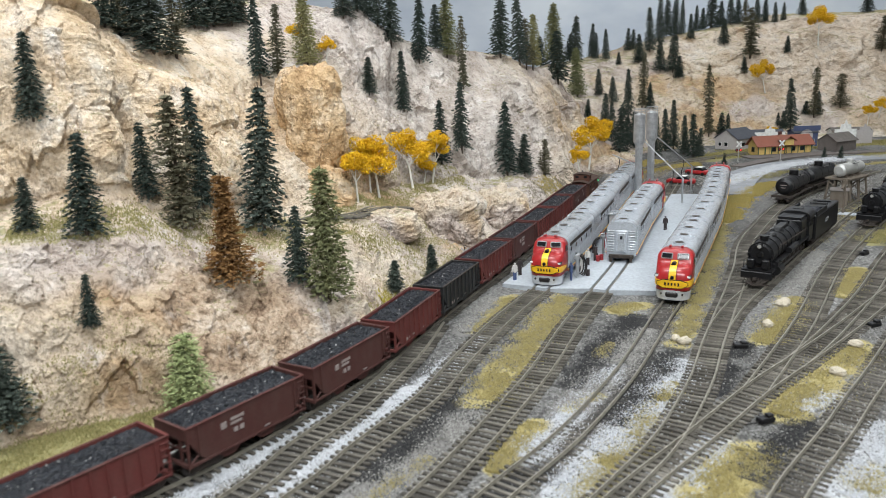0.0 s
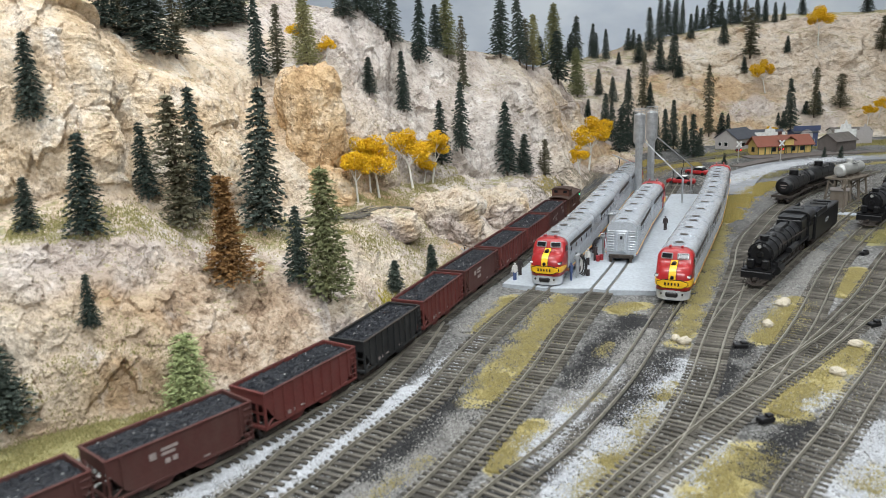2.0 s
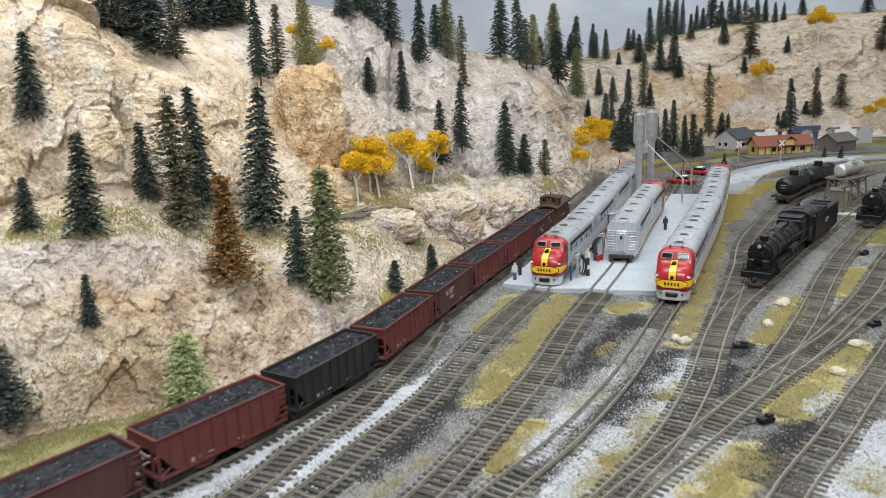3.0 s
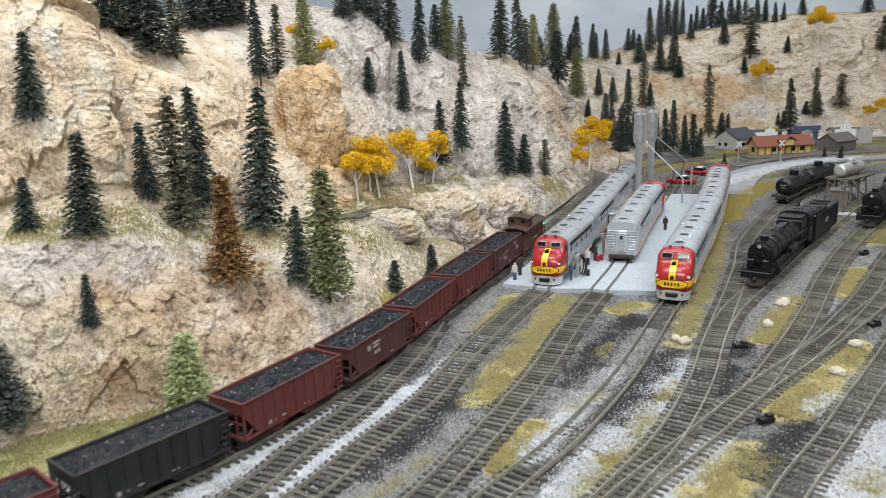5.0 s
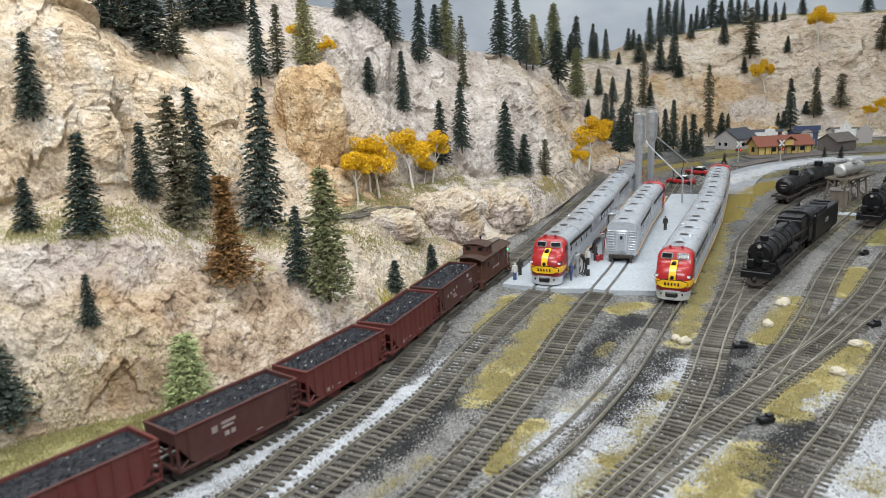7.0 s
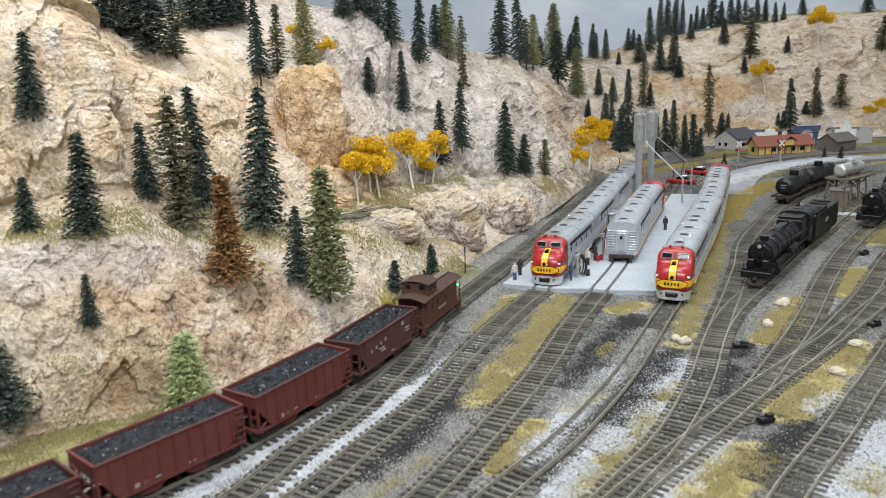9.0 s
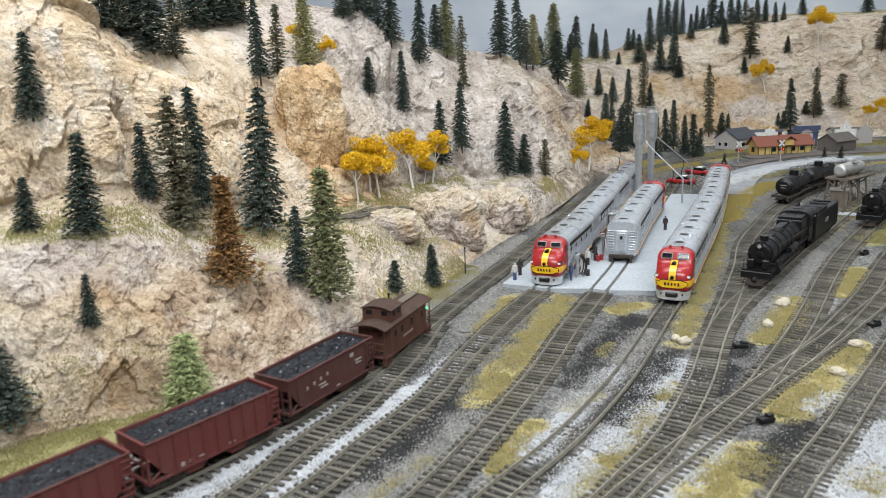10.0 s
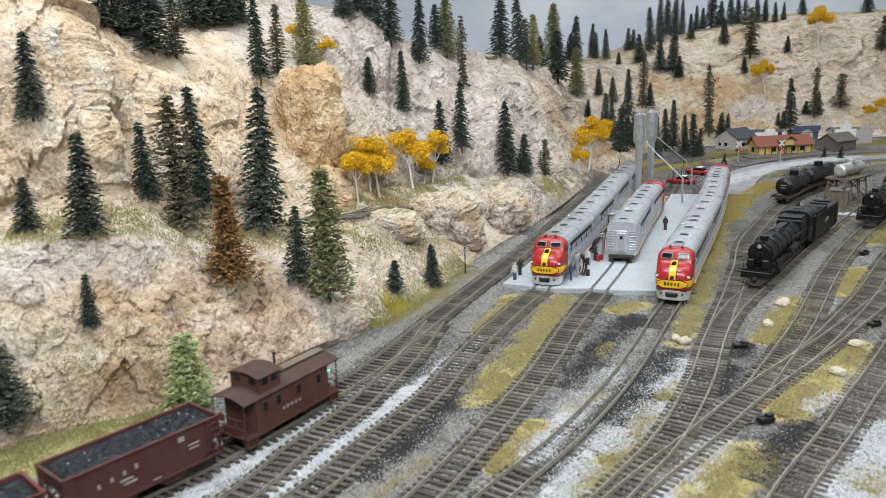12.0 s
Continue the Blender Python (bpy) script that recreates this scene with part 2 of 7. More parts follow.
def paint_yard():
    """Dust, cinders and turf lie on the ground as soft patches under their grains; track beds carry painted shade."""
    me = YARD.data
    P = np.array([v.co[:2] for v in me.vertices])
    col = np.zeros((len(P), 4))
    wob = np.array([noise.noise((x * 40, y * 40, 1)) + 0.6 * noise.noise((x * 110, y * 110, 2)) for x, y in P.tolist()])
    # shade in the gaps between ties, put into the ground colour
    bed_shades = [(line, 0.0120, "bed_shade") for line in LINES]
    for line, half, name in bed_shades + COVER:
        lo, hi = line.p.min(0) - 3 * half, line.p.max(0) + 3 * half
        near = np.nonzero(((P > lo) & (P < hi)).all(1))[0]
        if not len(near):
            continue
        d = np.full(len(near), 9.0)
        for q in line.p[::3]:
            d = np.minimum(d, np.hypot(P[near, 0] - q[0], P[near, 1] - q[1]))
        w = np.clip((1.25 - d / half + 0.55 * wob[near]) / 0.7, 0, 1)[:, None]
        col[near] = col[near] * (1 - w) + np.array([*COVER_COLOUR[name], 1.0]) * w
    at = me.color_attributes.new("stain_shade", "FLOAT_COLOR", "POINT")
    col[:, :3] /= np.maximum(col[:, 3:], 1e-6)
    at.data.foreach_set("color", col.ravel())


# ---- hillside: a foot line, and over it face, terrace and crest as (place on the line, distance, height) ----
FOOT = [(-.62, .20), (-.45, .36), (-.31, .49), (-.20, .555), (-.142, .625), (-.105, .672), (-.05, .745), (-.004, .848), (.049, .985),
        (.127, 1.139), (.19, 1.27), (.277, 1.489), (.37, 1.75), (.52, 2.0), (.75, 2.13), (1.05, 2.2), (1.5, 2.2), (2.2, 2.1)]
FACE = [(0, .08, .12), (2, .08, .12), (2.6, .08, .118), (3.4, .08, .10), (4.2, .08, .074), (5.2, .08, .073), (6.2, .08, .065), (8, .08, .062),
        (9.4, .06, .055), (10.3, .05, .037), (11.2, .03, .022), (12.6, .03, .01), (13.5, .04, 0), (15, .05, .005), (17, .05, .03)]
TERRACE = [(0, .16, .14), (2, .16, .13), (2.6, .16, .143), (4.2, .16, .137), (5.2, .16, .10), (6.2, .15, .09), (7.4, .14, .087), (8.5, .12, .077),
           (9.4, .09, .07), (10.3, .06, .055), (11.2, .04, .04), (12.6, .06, .04), (13.2, .1, .05), (13.8, .2, .11), (14.8, .2, .125), (17, .2, .07)]
CREST = [(0, .30, .40), (2.5, .30, .35), (4.4, .30, .31), (5, .30, .287), (6.2, .30, .263), (7.3, .27, .235), (7.8, .22, .24), (8.5, .26, .322),
         (9.4, .24, .286), (10.3, .20, .268), (11.2, .16, .256), (11.8, .13, .225), (12.2, .11, .190), (12.6, .10, .12), (13.2, .35, .19), (14.0, .45, .245), (15.4, .45, .353), (17, .45, .36)]


def foot_frame(n):
    t = np.interp(np.linspace(0, 1, n), [0, 0.04, 0.68, 1], [0, 1.2, 9.5, 17])
    p = np.array([spline(FOOT, a) for a in t])
    d = np.gradient(p, axis=0)
    nn = np.stack([-d[:, 1], d[:, 0]], 1)
    u = np.linspace(0, 17, 1701)
    nu = np.stack([np.interp(u, t, nn[:, k] / np.linalg.norm(nn, axis=1)) for k in (0, 1)], 1)
    nu = np.stack([np.convolve(np.pad(nu[:, k], 60, mode="edge"), np.ones(121) / 121, "valid") for k in (0, 1)], 1)
    nn = np.stack([np.interp(t, u, nu[:, k]) for k in (0, 1)], 1)
    return t, p, nn / np.linalg.norm(nn, axis=1)[:, None]


def table(rows, t):
    r = np.array(rows, float)
    return np.interp(t, r[:, 0], r[:, 1]), np.interp(t, r[:, 0], r[:, 2])


def hill_profile(t):
    """Distances and heights of the profile at place t on the foot line."""
    (d1, z1), (d2, z2), (d3, z3) = table(FACE, t), table(TERRACE, t), table(CREST, t)
    up = float(np.interp(t, [0, 3.0, 5.0, 7.8, 9.2, 17], [0.05, 0.03, 0.085, 0.085, 0.012, 0.012]))
    return [(-0.012, -0.020), (0.0, -0.0035), (d1, z1), (d2, z2), (d2 + 0.55 * (d3 - d2), z2 + 0.62 * (z3 - z2)), (d3, z3), (d3 + 0.14, z3 + up), (d3 + 0.45, z3 + up - 0.06), (d3 + 0.46, -0.3)]


HILL = {}
ROCK_SCALES = ((8.0, 0.026), (19.0, 0.0150), (46.0, 0.0085), (105.0, 0.0042))


def chunks(b, tilt=1.7, round_=0.7):
    """Broken rock: tilted chunks that meet in creases."""
    dist, pts = noise.voronoi(b)
    best = -9.0
    for d, q in zip(dist, pts):
        c = noise.noise_vector(q * 7.3)
        best = max(best, 0.5 * c.x + tilt * c.dot(b - q) - round_ * d * d)
    return best + 0.15


# buttresses: place on the foot line, distance, half sizes, how far they stand out
KNOBS = [(5.3, .205, 1.0, .05, .030), (3.0, .215, .9, .055, .026), (6.5, .20, .32, .06, -.030), (7.2, .235, .3, .03, -.014), (10.6, .10, .8, .045, .018), (9.45, .10, .35, .04, -.014),
         (8.5, .225, .4, .035, .020), (4.5, .03, .9, .04, .014), (2.6, .04, .5, .03, .010), (10.2, .03, 1.0, .035, .016), (8.9, .17, .3, .04, -.010), (3.9, .17, .25, .05, -.014)]


def hillside():
    N, K = 1200, [2, 3, 92, 32, 94, 60, 18, 8, 2]
    t, p, nn = foot_frame(N)
    vs = []
    for i in range(N):
        prof = hill_profile(t[i])
        col = []
        for k in range(len(prof) - 1):
            (da, za), (db, zb) = prof[k], prof[k + 1]
            for q in range(K[k + 1]):
                u = q / K[k + 1]
                col.append((da + (db - da) * u, za + (zb - za) * u))
        col.append(prof[-1])
        col = np.array(col)
        sm = col.copy()
        for _ in range(3):
            sm[3:-3] = 0.25 * sm[2:-4] + 0.5 * sm[3:-3] + 0.25 * sm[4:-2]
        for k, (d, z) in enumerate(sm):
            vs.append((*(p[i] + nn[i] * d), z))
    C = len(vs) // N
    V = np.array(vs).reshape(N, C, 3)
    # normals of the plain form, then crags along them
    du, dv = np.gradient(V, axis=0), np.gradient(V, axis=1)
    nr = np.cross(du, dv)
    nr /= np.linalg.norm(nr, axis=2)[..., None] + 1e-12
    steep = np.clip(1.45 - 1.25 * np.abs(nr[..., 2]), 0.14, 1)
    out = V.copy()
    for i in range(N):
        sm_d = np.hypot(V[i, :, 0] - p[i][0], V[i, :, 1] - p[i][1])
        for k in range(4, C - 4):
            q = V[i, k]
            a = Vector((q[0], q[1], q[2] * 0.8))
            far = 1.0 if t[i] < 12.5 else 1.5
            w = steep[i, k] * min(1, k / 24)
            h = 0.010 * noise.fractal(a * 6.0, 1.0, 2.0, 2) * far
            for sc, amp in ROCK_SCALES:
                h += far * (amp if sc < 30 or far < 1.2 else 1.5 * amp) * chunks((a + noise.noise_vector(a * sc * 0.9) * (0.16 / sc)) * (sc / far), *((1.1, 1.25) if sc < 10 else (1.9, 0.6)))
            h = w * h + 0.0009 * noise.fractal(a * 190.0, 0.8, 2.0, 2) * (0.4 + w)
            # the big ochre outcrop and a few buttresses
            for kt, kd, rt, rd, up in KNOBS:
                e = ((t[i] - kt) / rt) ** 2 + ((sm_d[k] - kd) / rd) ** 2
                if e < 4:
                    h += up * math.exp(-e ** 2.5)
            out[i, k] = q + nr[i, k] * h
    HILL["grid"] = out
    HILL["t"] = t
    idx = np.arange(N * C).reshape(N, C)
    fs = np.stack([idx[:-1, :-1], idx[1:, :-1], idx[1:, 1:], idx[:-1, 1:]], -1).reshape(-1, 4)
    me = bpy.data.meshes.new("hillside")
    me.from_pydata(out.reshape(-1, 3).tolist(), [], fs.tolist())
    me.materials.append(M["rock"])
    ob = new("hillside", me)
    tagged(ob, "rugged cream, pink and ochre plaster rock hillside with mossy ledges", kind="structure")


hillside()
from mathutils.bvhtree import BVHTree


# ---- tracks ----
GAUGE, TIE_STEP = 0.0165, 0.0066
T0 = Line([(-.36, .23), (-.26, .330), (-.223, .373), (-.187, .420), (-.150, .462), (-.105, .530), (-.064, .601), (-.036, .665), (.001, .753), (.041, .842),
           (.082, .934), (.144, 1.077), (.214, 1.252), (.30, 1.45), (.42, 1.66), (.60, 1.83), (.85, 1.96)])
LINES = [
    T0,
    Line([(-.27, .22), (-.20, .31), (-.126, .411), (-.102, .467), (-.072, .521), (-.044, .592), (-.027, .645), (-.010, .715)]),
    Line([(-.24, .20), (-.17, .30), (-.086, .411), (-.062, .458), (-.038, .500), (-.012, .548), (.010, .607), (.044, .688), (.086, .775), (.110, .817), (.161, .93), (.229, 1.10), (.313, 1.32), (.408, 1.55)]),
    Line([(-.13, .22), (-.075, .31), (-.018, .400), (.016, .462), (.048, .525), (.072, .575), (.097, .635), (.119, .690), (.168, .797), (.216, .904), (.289, 1.09), (.402, 1.36), (.480, 1.55)]),
    Line([(-.11, .22), (-.04, .31), (.027, .404), (.062, .448), (.092, .490), (.138, .565), (.177, .640), (.212, .711), (.232, .749), (.295, .885), (.388, 1.09), (.482, 1.32), (.578, 1.55)]),
    Line([(-.03, .24), (.03, .32), (.089, .392), (.109, .417), (.144, .462), (.179, .521), (.204, .568), (.225, .614), (.262, .690), (.305, .776), (.355, .880), (.400, .985), (.462, 1.090), (.56, 1.24), (.688, 1.385), (.90, 1.57)]),
    Line([(.225, .614), (.250, .665), (.289, .729), (.337, .793), (.42, .905), (.522, 1.034), (.63, 1.17), (.76, 1.32)]),
    Line([(.02, .30), (.102, .398), (.171, .469), (.233, .535), (.301, .598), (.367, .661), (.448, .743), (.56, .86), (.70, 1.01)]),
    Line([(.231, .533), (.286, .608), (.344, .691), (.424, .816), (.507, .934), (.619, 1.075), (.74, 1.21), (.90, 1.37)]),
    Line([(.277, .575), (.318, .618), (.357, .662), (.435, .755), (.518, .865), (.64, 1.02), (.80, 1.20)]),
    Line([(.07, .24), (.13, .312), (.188, .386), (.216, .419), (.257, .464), (.299, .514), (.347, .569), (.43, .67), (.56, .82)]),
]


def strip(line, s0, s1, off, half, z0, z1, step=0.012):
    vs, fs = [], []
    n = max(2, int((s1 - s0) / step))
    for i in range(n + 1):
        s = s0 + (s1 - s0) * i / n
        c, w = line.at(s), line.way(s)
        nrm = np.array([w[1], -w[0]])
        for a, z in ((-half, z0), (half, z0), (half, z1), (-half, z1)):
            vs.append((*(c + nrm * (off + a)), z))
    for i in range(n):
        for k in range(4):
            a, b = i * 4 + k, i * 4 + (k + 1) % 4
            fs.append((a, b, b + 4, a + 4))
    fs += [(3, 2, 1, 0), tuple(n * 4 + k for k in range(4))]
    return vs, fs


TIE_MESHES = []


def track(line, i):
    home = new("track")
    tagged(home, "model railway track with brown rails on weathered ties", "track", "yard tracks")
    for sgn in (-1, 1):
        vs, fs = [], []
        for half, za, zb in ((0.00042, -0.0009, 0.0), (0.00025, -0.0017, -0.0008), (0.0009, -0.0024, -0.0016)):
            v, f = strip(line, 0, line.length, sgn * (GAUGE / 2 + 0.0004), half, za - 0.0001 * i * 0.3, zb - 0.0001 * i * 0.3)
            fs += [tuple(k + len(vs) for k in q) for q in f]
            vs += v
        mesh_part("rail", vs, fs, "rail", home)
    if not TIE_MESHES:
        for k in range(4):
            bm = bmesh.new()
            box(bm, 0, 0, 0, 0.0302 + random.uniform(-.0008, .0008), 0.0027 + random.uniform(-.0002, .0002), 0.0019, 0.0003)
            me = bpy.data.meshes.new("tie")
            bm.to_mesh(me)
            bm.free()
            me.materials.append(M["tie"])
            TIE_MESHES.append(me)
    n = int(line.length / TIE_STEP)
    for k in range(n):
        s = (k + 0.5) * TIE_STEP
        c, w = line.at(s), line.way(s)
        ob = new("tie", TIE_MESHES[k % 4])
        ob.parent = home
        ob.matrix_basis = pose(c[0], c[1], -0.0030 - 0.00013 * i - (0.0021 if i == 4 and c[1] > 0.43 else 0), 0, 0, math.degrees(math.atan2(w[1], w[0])) - 90 + random.uniform(-1.6, 1.6))


# ---- vehicles: built along +y (front), on rails at z = 0 ----
# ---- the moving train ----
SPEED, PITCH = 0.0775, 0.1072
TRAIN = []


def train_rows(lead):
    """lead: distance of the car's middle along the line at the start."""
    rows = []
    for k in range(25):
        t = k * 0.5
        s = lead - SPEED * t
        a, b = T0.at(s - 0.032), T0.at(s + 0.032)
        c = (a + b) / 2
        w = a - b
        rows.append((t, pose(c[0], c[1], 0, 0, 0, math.degrees(math.atan2(w[1], w[0])) - 90)))
    return rows


# ---- more materials ----
def dusty(colour, dust, amount=0.5, scale=70):
    """Weathered paint: the colour with dust in uneven patches and streaks."""
    def build(nt, v):
        n = noise_tex(nt, v, scale, 7, 0.68, (0.0, (1, 1, 0.5)))
        f = ramp(nt, n, [(0.42, (0, 0, 0)), (0.75, (amount, amount, amount))])
        g = ramp(nt, noise_tex(nt, v, scale * 9, 3), [(0.3, [c * 0.82 for c in colour]), (0.7, [min(1, c * 1.1) for c in colour])])
        return blend(nt, f, g, dust)
    return build


def coal_colour(nt, v):
    return ramp(nt, noise_tex(nt, v, 620, 4, 0.7), [(0.35, (0.004, 0.005, 0.008)), (0.62, (0.009, 0.011, 0.016)), (0.84, (0.045, 0.055, 0.07))])


def islands(*cols):
    def build(nt, v):
        g = nt.nodes.new("ShaderNodeNewGeometry")
        n = len(cols)
        return ramp(nt, g.outputs["Random Per Island"], [(i / max(1, n - 1), c) for i, c in enumerate(cols)])
    return build


def needle_colour(a, b, c):
    def build(nt, v):
        oi = nt.nodes.new("ShaderNodeObjectInfo")
        g = ramp(nt, noise_tex(nt, v, 26, 4), [(0.32, a), (0.52, b), (0.75, c)])
        k = ramp(nt, oi.outputs["Random"], [(0.0, (0.72, 0.76, 0.72)), (1.0, (1.15, 1.08, 1.0))])
        return blend(nt, 1.0, g, k, "MULTIPLY")
    return build


M.update(
    oxide=mat("oxide_red_wagon_paint", dusty((0.125, 0.032, 0.028), (0.115, 0.066, 0.056), 0.35), 0.62, spec=0.3),
    rim=mat("worn_dark_red_rim", dusty((0.085, 0.030, 0.026), (0.10, 0.07, 0.06), 0.5), 0.75, spec=0.2),
    brown=mat("dull_brown_wagon_paint", dusty((0.078, 0.029, 0.025), (0.095, 0.062, 0.052), 0.45), 0.62, spec=0.3),
    caboose=mat("caboose_brown_paint", dusty((0.088, 0.038, 0.027), (0.115, 0.072, 0.05), 0.5), 0.8, spec=0.2),
    cabroof=mat("dark_caboose_roof", dusty((0.062, 0.038, 0.030), (0.095, 0.066, 0.052), 0.6), 0.85, spec=0.2),
    cream=mat("pale_cream_stone", dusty((0.48, 0.43, 0.34), (0.36, 0.30, 0.22), 0.6, 120), 0.9),
    chrome=mat("bright_silver_pilot_paint", (0.66, 0.68, 0.70), 0.18, 0.35),
    scrub=mat("dead_grey_brown_scrub", islands((0.20, 0.17, 0.13), (0.28, 0.245, 0.19), (0.38, 0.34, 0.27)), 0.95, spec=0.1),
    black=mat("black_wagon_paint", dusty((0.016, 0.017, 0.018), (0.05, 0.048, 0.045), 0.4), 0.55, spec=0.4),
    soot=mat("sooty_locomotive_black", dusty((0.006, 0.006, 0.007), (0.020, 0.019, 0.018), 0.5, 40), 0.40, 0.0, spec=0.35),
    frame=mat("dark_running_gear", dusty((0.030, 0.022, 0.018), (0.07, 0.055, 0.04), 0.5), 0.75),
    wheel=mat("wheel_steel", (0.10, 0.09, 0.085), 0.5, 0.7),
    coal=mat("coal_load", coal_colour, 0.5, bump=(520, 0.0007, 3), spec=0.35),
    letter=mat("faded_white_lettering", (0.30, 0.25, 0.235), 0.8),
    silver=mat("silver_locomotive_paint", dusty((0.53, 0.56, 0.60), (0.34, 0.36, 0.38), 0.7, 60), 0.24, 0.42, bump=(60, 0.0016, 4)),
    roofgrey=mat("grey_locomotive_roof", dusty((0.44, 0.46, 0.48), (0.22, 0.22, 0.22), 0.7, 60), 0.24, 0.42, bump=(60, 0.0016, 4)),
    steel=mat("silver_metal_tower", (0.48, 0.49, 0.50), 0.38, 0.7),
    warred=mat("glossy_red_paint", (0.33, 0.018, 0.020), 0.28, spec=0.5),
    yellow=mat("glossy_yellow_paint", (0.80, 0.46, 0.02), 0.32, spec=0.5),
    ink=mat("black_paint_lines", (0.015, 0.013, 0.012), 0.5),
    glass=mat("dark_glass", (0.012, 0.013, 0.015), 0.10, spec=0.3),
    white=mat("white_paint", (0.78, 0.78, 0.76), 0.55),
    concrete=mat("pale_concrete", dusty((0.40, 0.43, 0.46), (0.30, 0.32, 0.345), 0.6, 25), 0.8, bump=(400, 0.0004, 3)),
    road=mat("pale_grey_road", dusty((0.30, 0.31, 0.33), (0.17, 0.17, 0.17), 0.8, 30), 0.9),
    timber=mat("weathered_brown_timber", dusty((0.13, 0.105, 0.08), (0.22, 0.19, 0.16), 0.6, 60), 0.85),
    greytimber=mat("grey_brown_boards", dusty((0.13, 0.11, 0.10), (0.2, 0.18, 0.17), 0.6, 60), 0.85),
    station=mat("yellow_station_boards", dusty((0.60, 0.42, 0.14), (0.48, 0.36, 0.18), 0.4, 60), 0.75),
    greentrim=mat("dark_green_trim", (0.05, 0.09, 0.05), 0.6),
    redroof=mat("red_shingle_roof", dusty((0.25, 0.085, 0.055), (0.19, 0.09, 0.065), 0.6, 60), 0.8, bump=(500, 0.0006, 2)),
    darkroof=mat("dark_slate_roof", dusty((0.055, 0.06, 0.075), (0.09, 0.09, 0.10), 0.5, 60), 0.75, bump=(500, 0.0005, 2)),
    brownroof=mat("weathered_roof_boards", dusty((0.12, 0.105, 0.095), (0.2, 0.18, 0.165), 0.6, 60), 0.85),
    palewall=mat("pale_lilac_boards", dusty((0.45, 0.42, 0.41), (0.36, 0.33, 0.3), 0.5, 60), 0.8),
    bluewall=mat("navy_blue_boards", dusty((0.06, 0.08, 0.16), (0.12, 0.12, 0.16), 0.4, 60), 0.7),
    figblue=mat("figure_blue_overalls", (0.06, 0.09, 0.19), 0.8), figdark=mat("figure_dark_coat", (0.045, 0.035, 0.035), 0.8),
    figpale=mat("figure_pale_shirt", (0.60, 0.58, 0.55), 0.8), redhose=mat("red_hose", (0.30, 0.03, 0.035), 0.6),
    tanksilver=mat("dull_silver_tank", dusty((0.50, 0.50, 0.48), (0.33, 0.32, 0.29), 0.6, 40), 0.45, 0.45),
    bark=mat("brown_bark", (0.075, 0.055, 0.04), 0.9), birch=mat("white_aspen_bark", dusty((0.74, 0.72, 0.66), (0.30, 0.26, 0.22), 0.4, 60), 0.8),
    needle_D=mat("dark_blue_green_needles", needle_colour((0.026, 0.036, 0.031), (0.060, 0.080, 0.070), (0.125, 0.150, 0.132)), 0.85, spec=0.2),
    needle_O=mat("light_olive_green_needles", needle_colour((0.12, 0.125, 0.06), (0.25, 0.25, 0.125), (0.38, 0.37, 0.22)), 0.85, spec=0.2),
    needle_B=mat("brownish_green_needles", needle_colour((0.06, 0.058, 0.038), (0.125, 0.118, 0.080), (0.22, 0.205, 0.145)), 0.85, spec=0.2),
    needle_R=mat("rusty_brown_needles", needle_colour((0.12, 0.062, 0.022), (0.23, 0.125, 0.050), (0.36, 0.22, 0.10)), 0.85, spec=0.2),
    needle_L=mat("bright_light_green_needles", needle_colour((0.17, 0.21, 0.10), (0.33, 0.39, 0.19), (0.48, 0.54, 0.30)), 0.85, spec=0.2),
    leaf_Y=mat("golden_yellow_leaves", islands((0.52, 0.27, 0.008), (0.70, 0.42, 0.014), (0.82, 0.55, 0.03)), 0.75, spec=0.2),
    whitegrain=mat("white_ballast_grains", islands((0.34, 0.35, 0.365), (0.48, 0.49, 0.51), (0.62, 0.635, 0.66)), 0.9),
    greygrain=mat("grey_ballast_grains", islands((0.14, 0.135, 0.125), (0.24, 0.23, 0.215), (0.38, 0.37, 0.35)), 0.95, spec=0.2),
    blackgrain=mat("black_cinder_grains", islands((0.018, 0.018, 0.019), (0.04, 0.04, 0.042), (0.08, 0.078, 0.075)), 0.9, spec=0.2),
    mixedgrain=mat("mixed_gravel_grains", islands((0.05, 0.048, 0.045), (0.13, 0.125, 0.115), (0.22, 0.21, 0.195), (0.36, 0.35, 0.33)), 0.95, spec=0.2),
    moss=mat("yellow_green_moss", islands((0.32, 0.27, 0.04), (0.43, 0.37, 0.06), (0.52, 0.45, 0.12)), 0.9, spec=0.2),
    drygrass=mat("dry_yellow_grass", islands((0.36, 0.30, 0.12), (0.45, 0.385, 0.17), (0.54, 0.47, 0.24)), 0.9, spec=0.2),
    autumn=mat("orange_autumn_weeds", islands((0.20, 0.19, 0.07), (0.36, 0.32, 0.12), (0.47, 0.32, 0.08), (0.50, 0.43, 0.20)), 0.9, spec=0.2),
    greengrass=mat("green_olive_turf", islands((0.22, 0.20, 0.08), (0.32, 0.29, 0.12), (0.44, 0.38, 0.19)), 0.9, spec=0.2),
    rubble=mat("fallen_rock_grains", islands((0.34, 0.28, 0.21), (0.45, 0.38, 0.30), (0.54, 0.47, 0.39)), 0.95, spec=0.2),
)


def glow(name, colour, power):
    m = mat(name, colour, 0.4)
    b = m.node_tree.nodes["Principled BSDF"]
    b.inputs["Emission Color"].default_value, b.inputs["Emission Strength"].default_value = (*colour, 1), power
    return m


M["greenlamp"] = glow("green_marker_lamp", (0.05, 1.0, 0.35), 2.5)
M["redlamp"] = glow("red_signal_lamp", (1.0, 0.05, 0.04), 1.6)


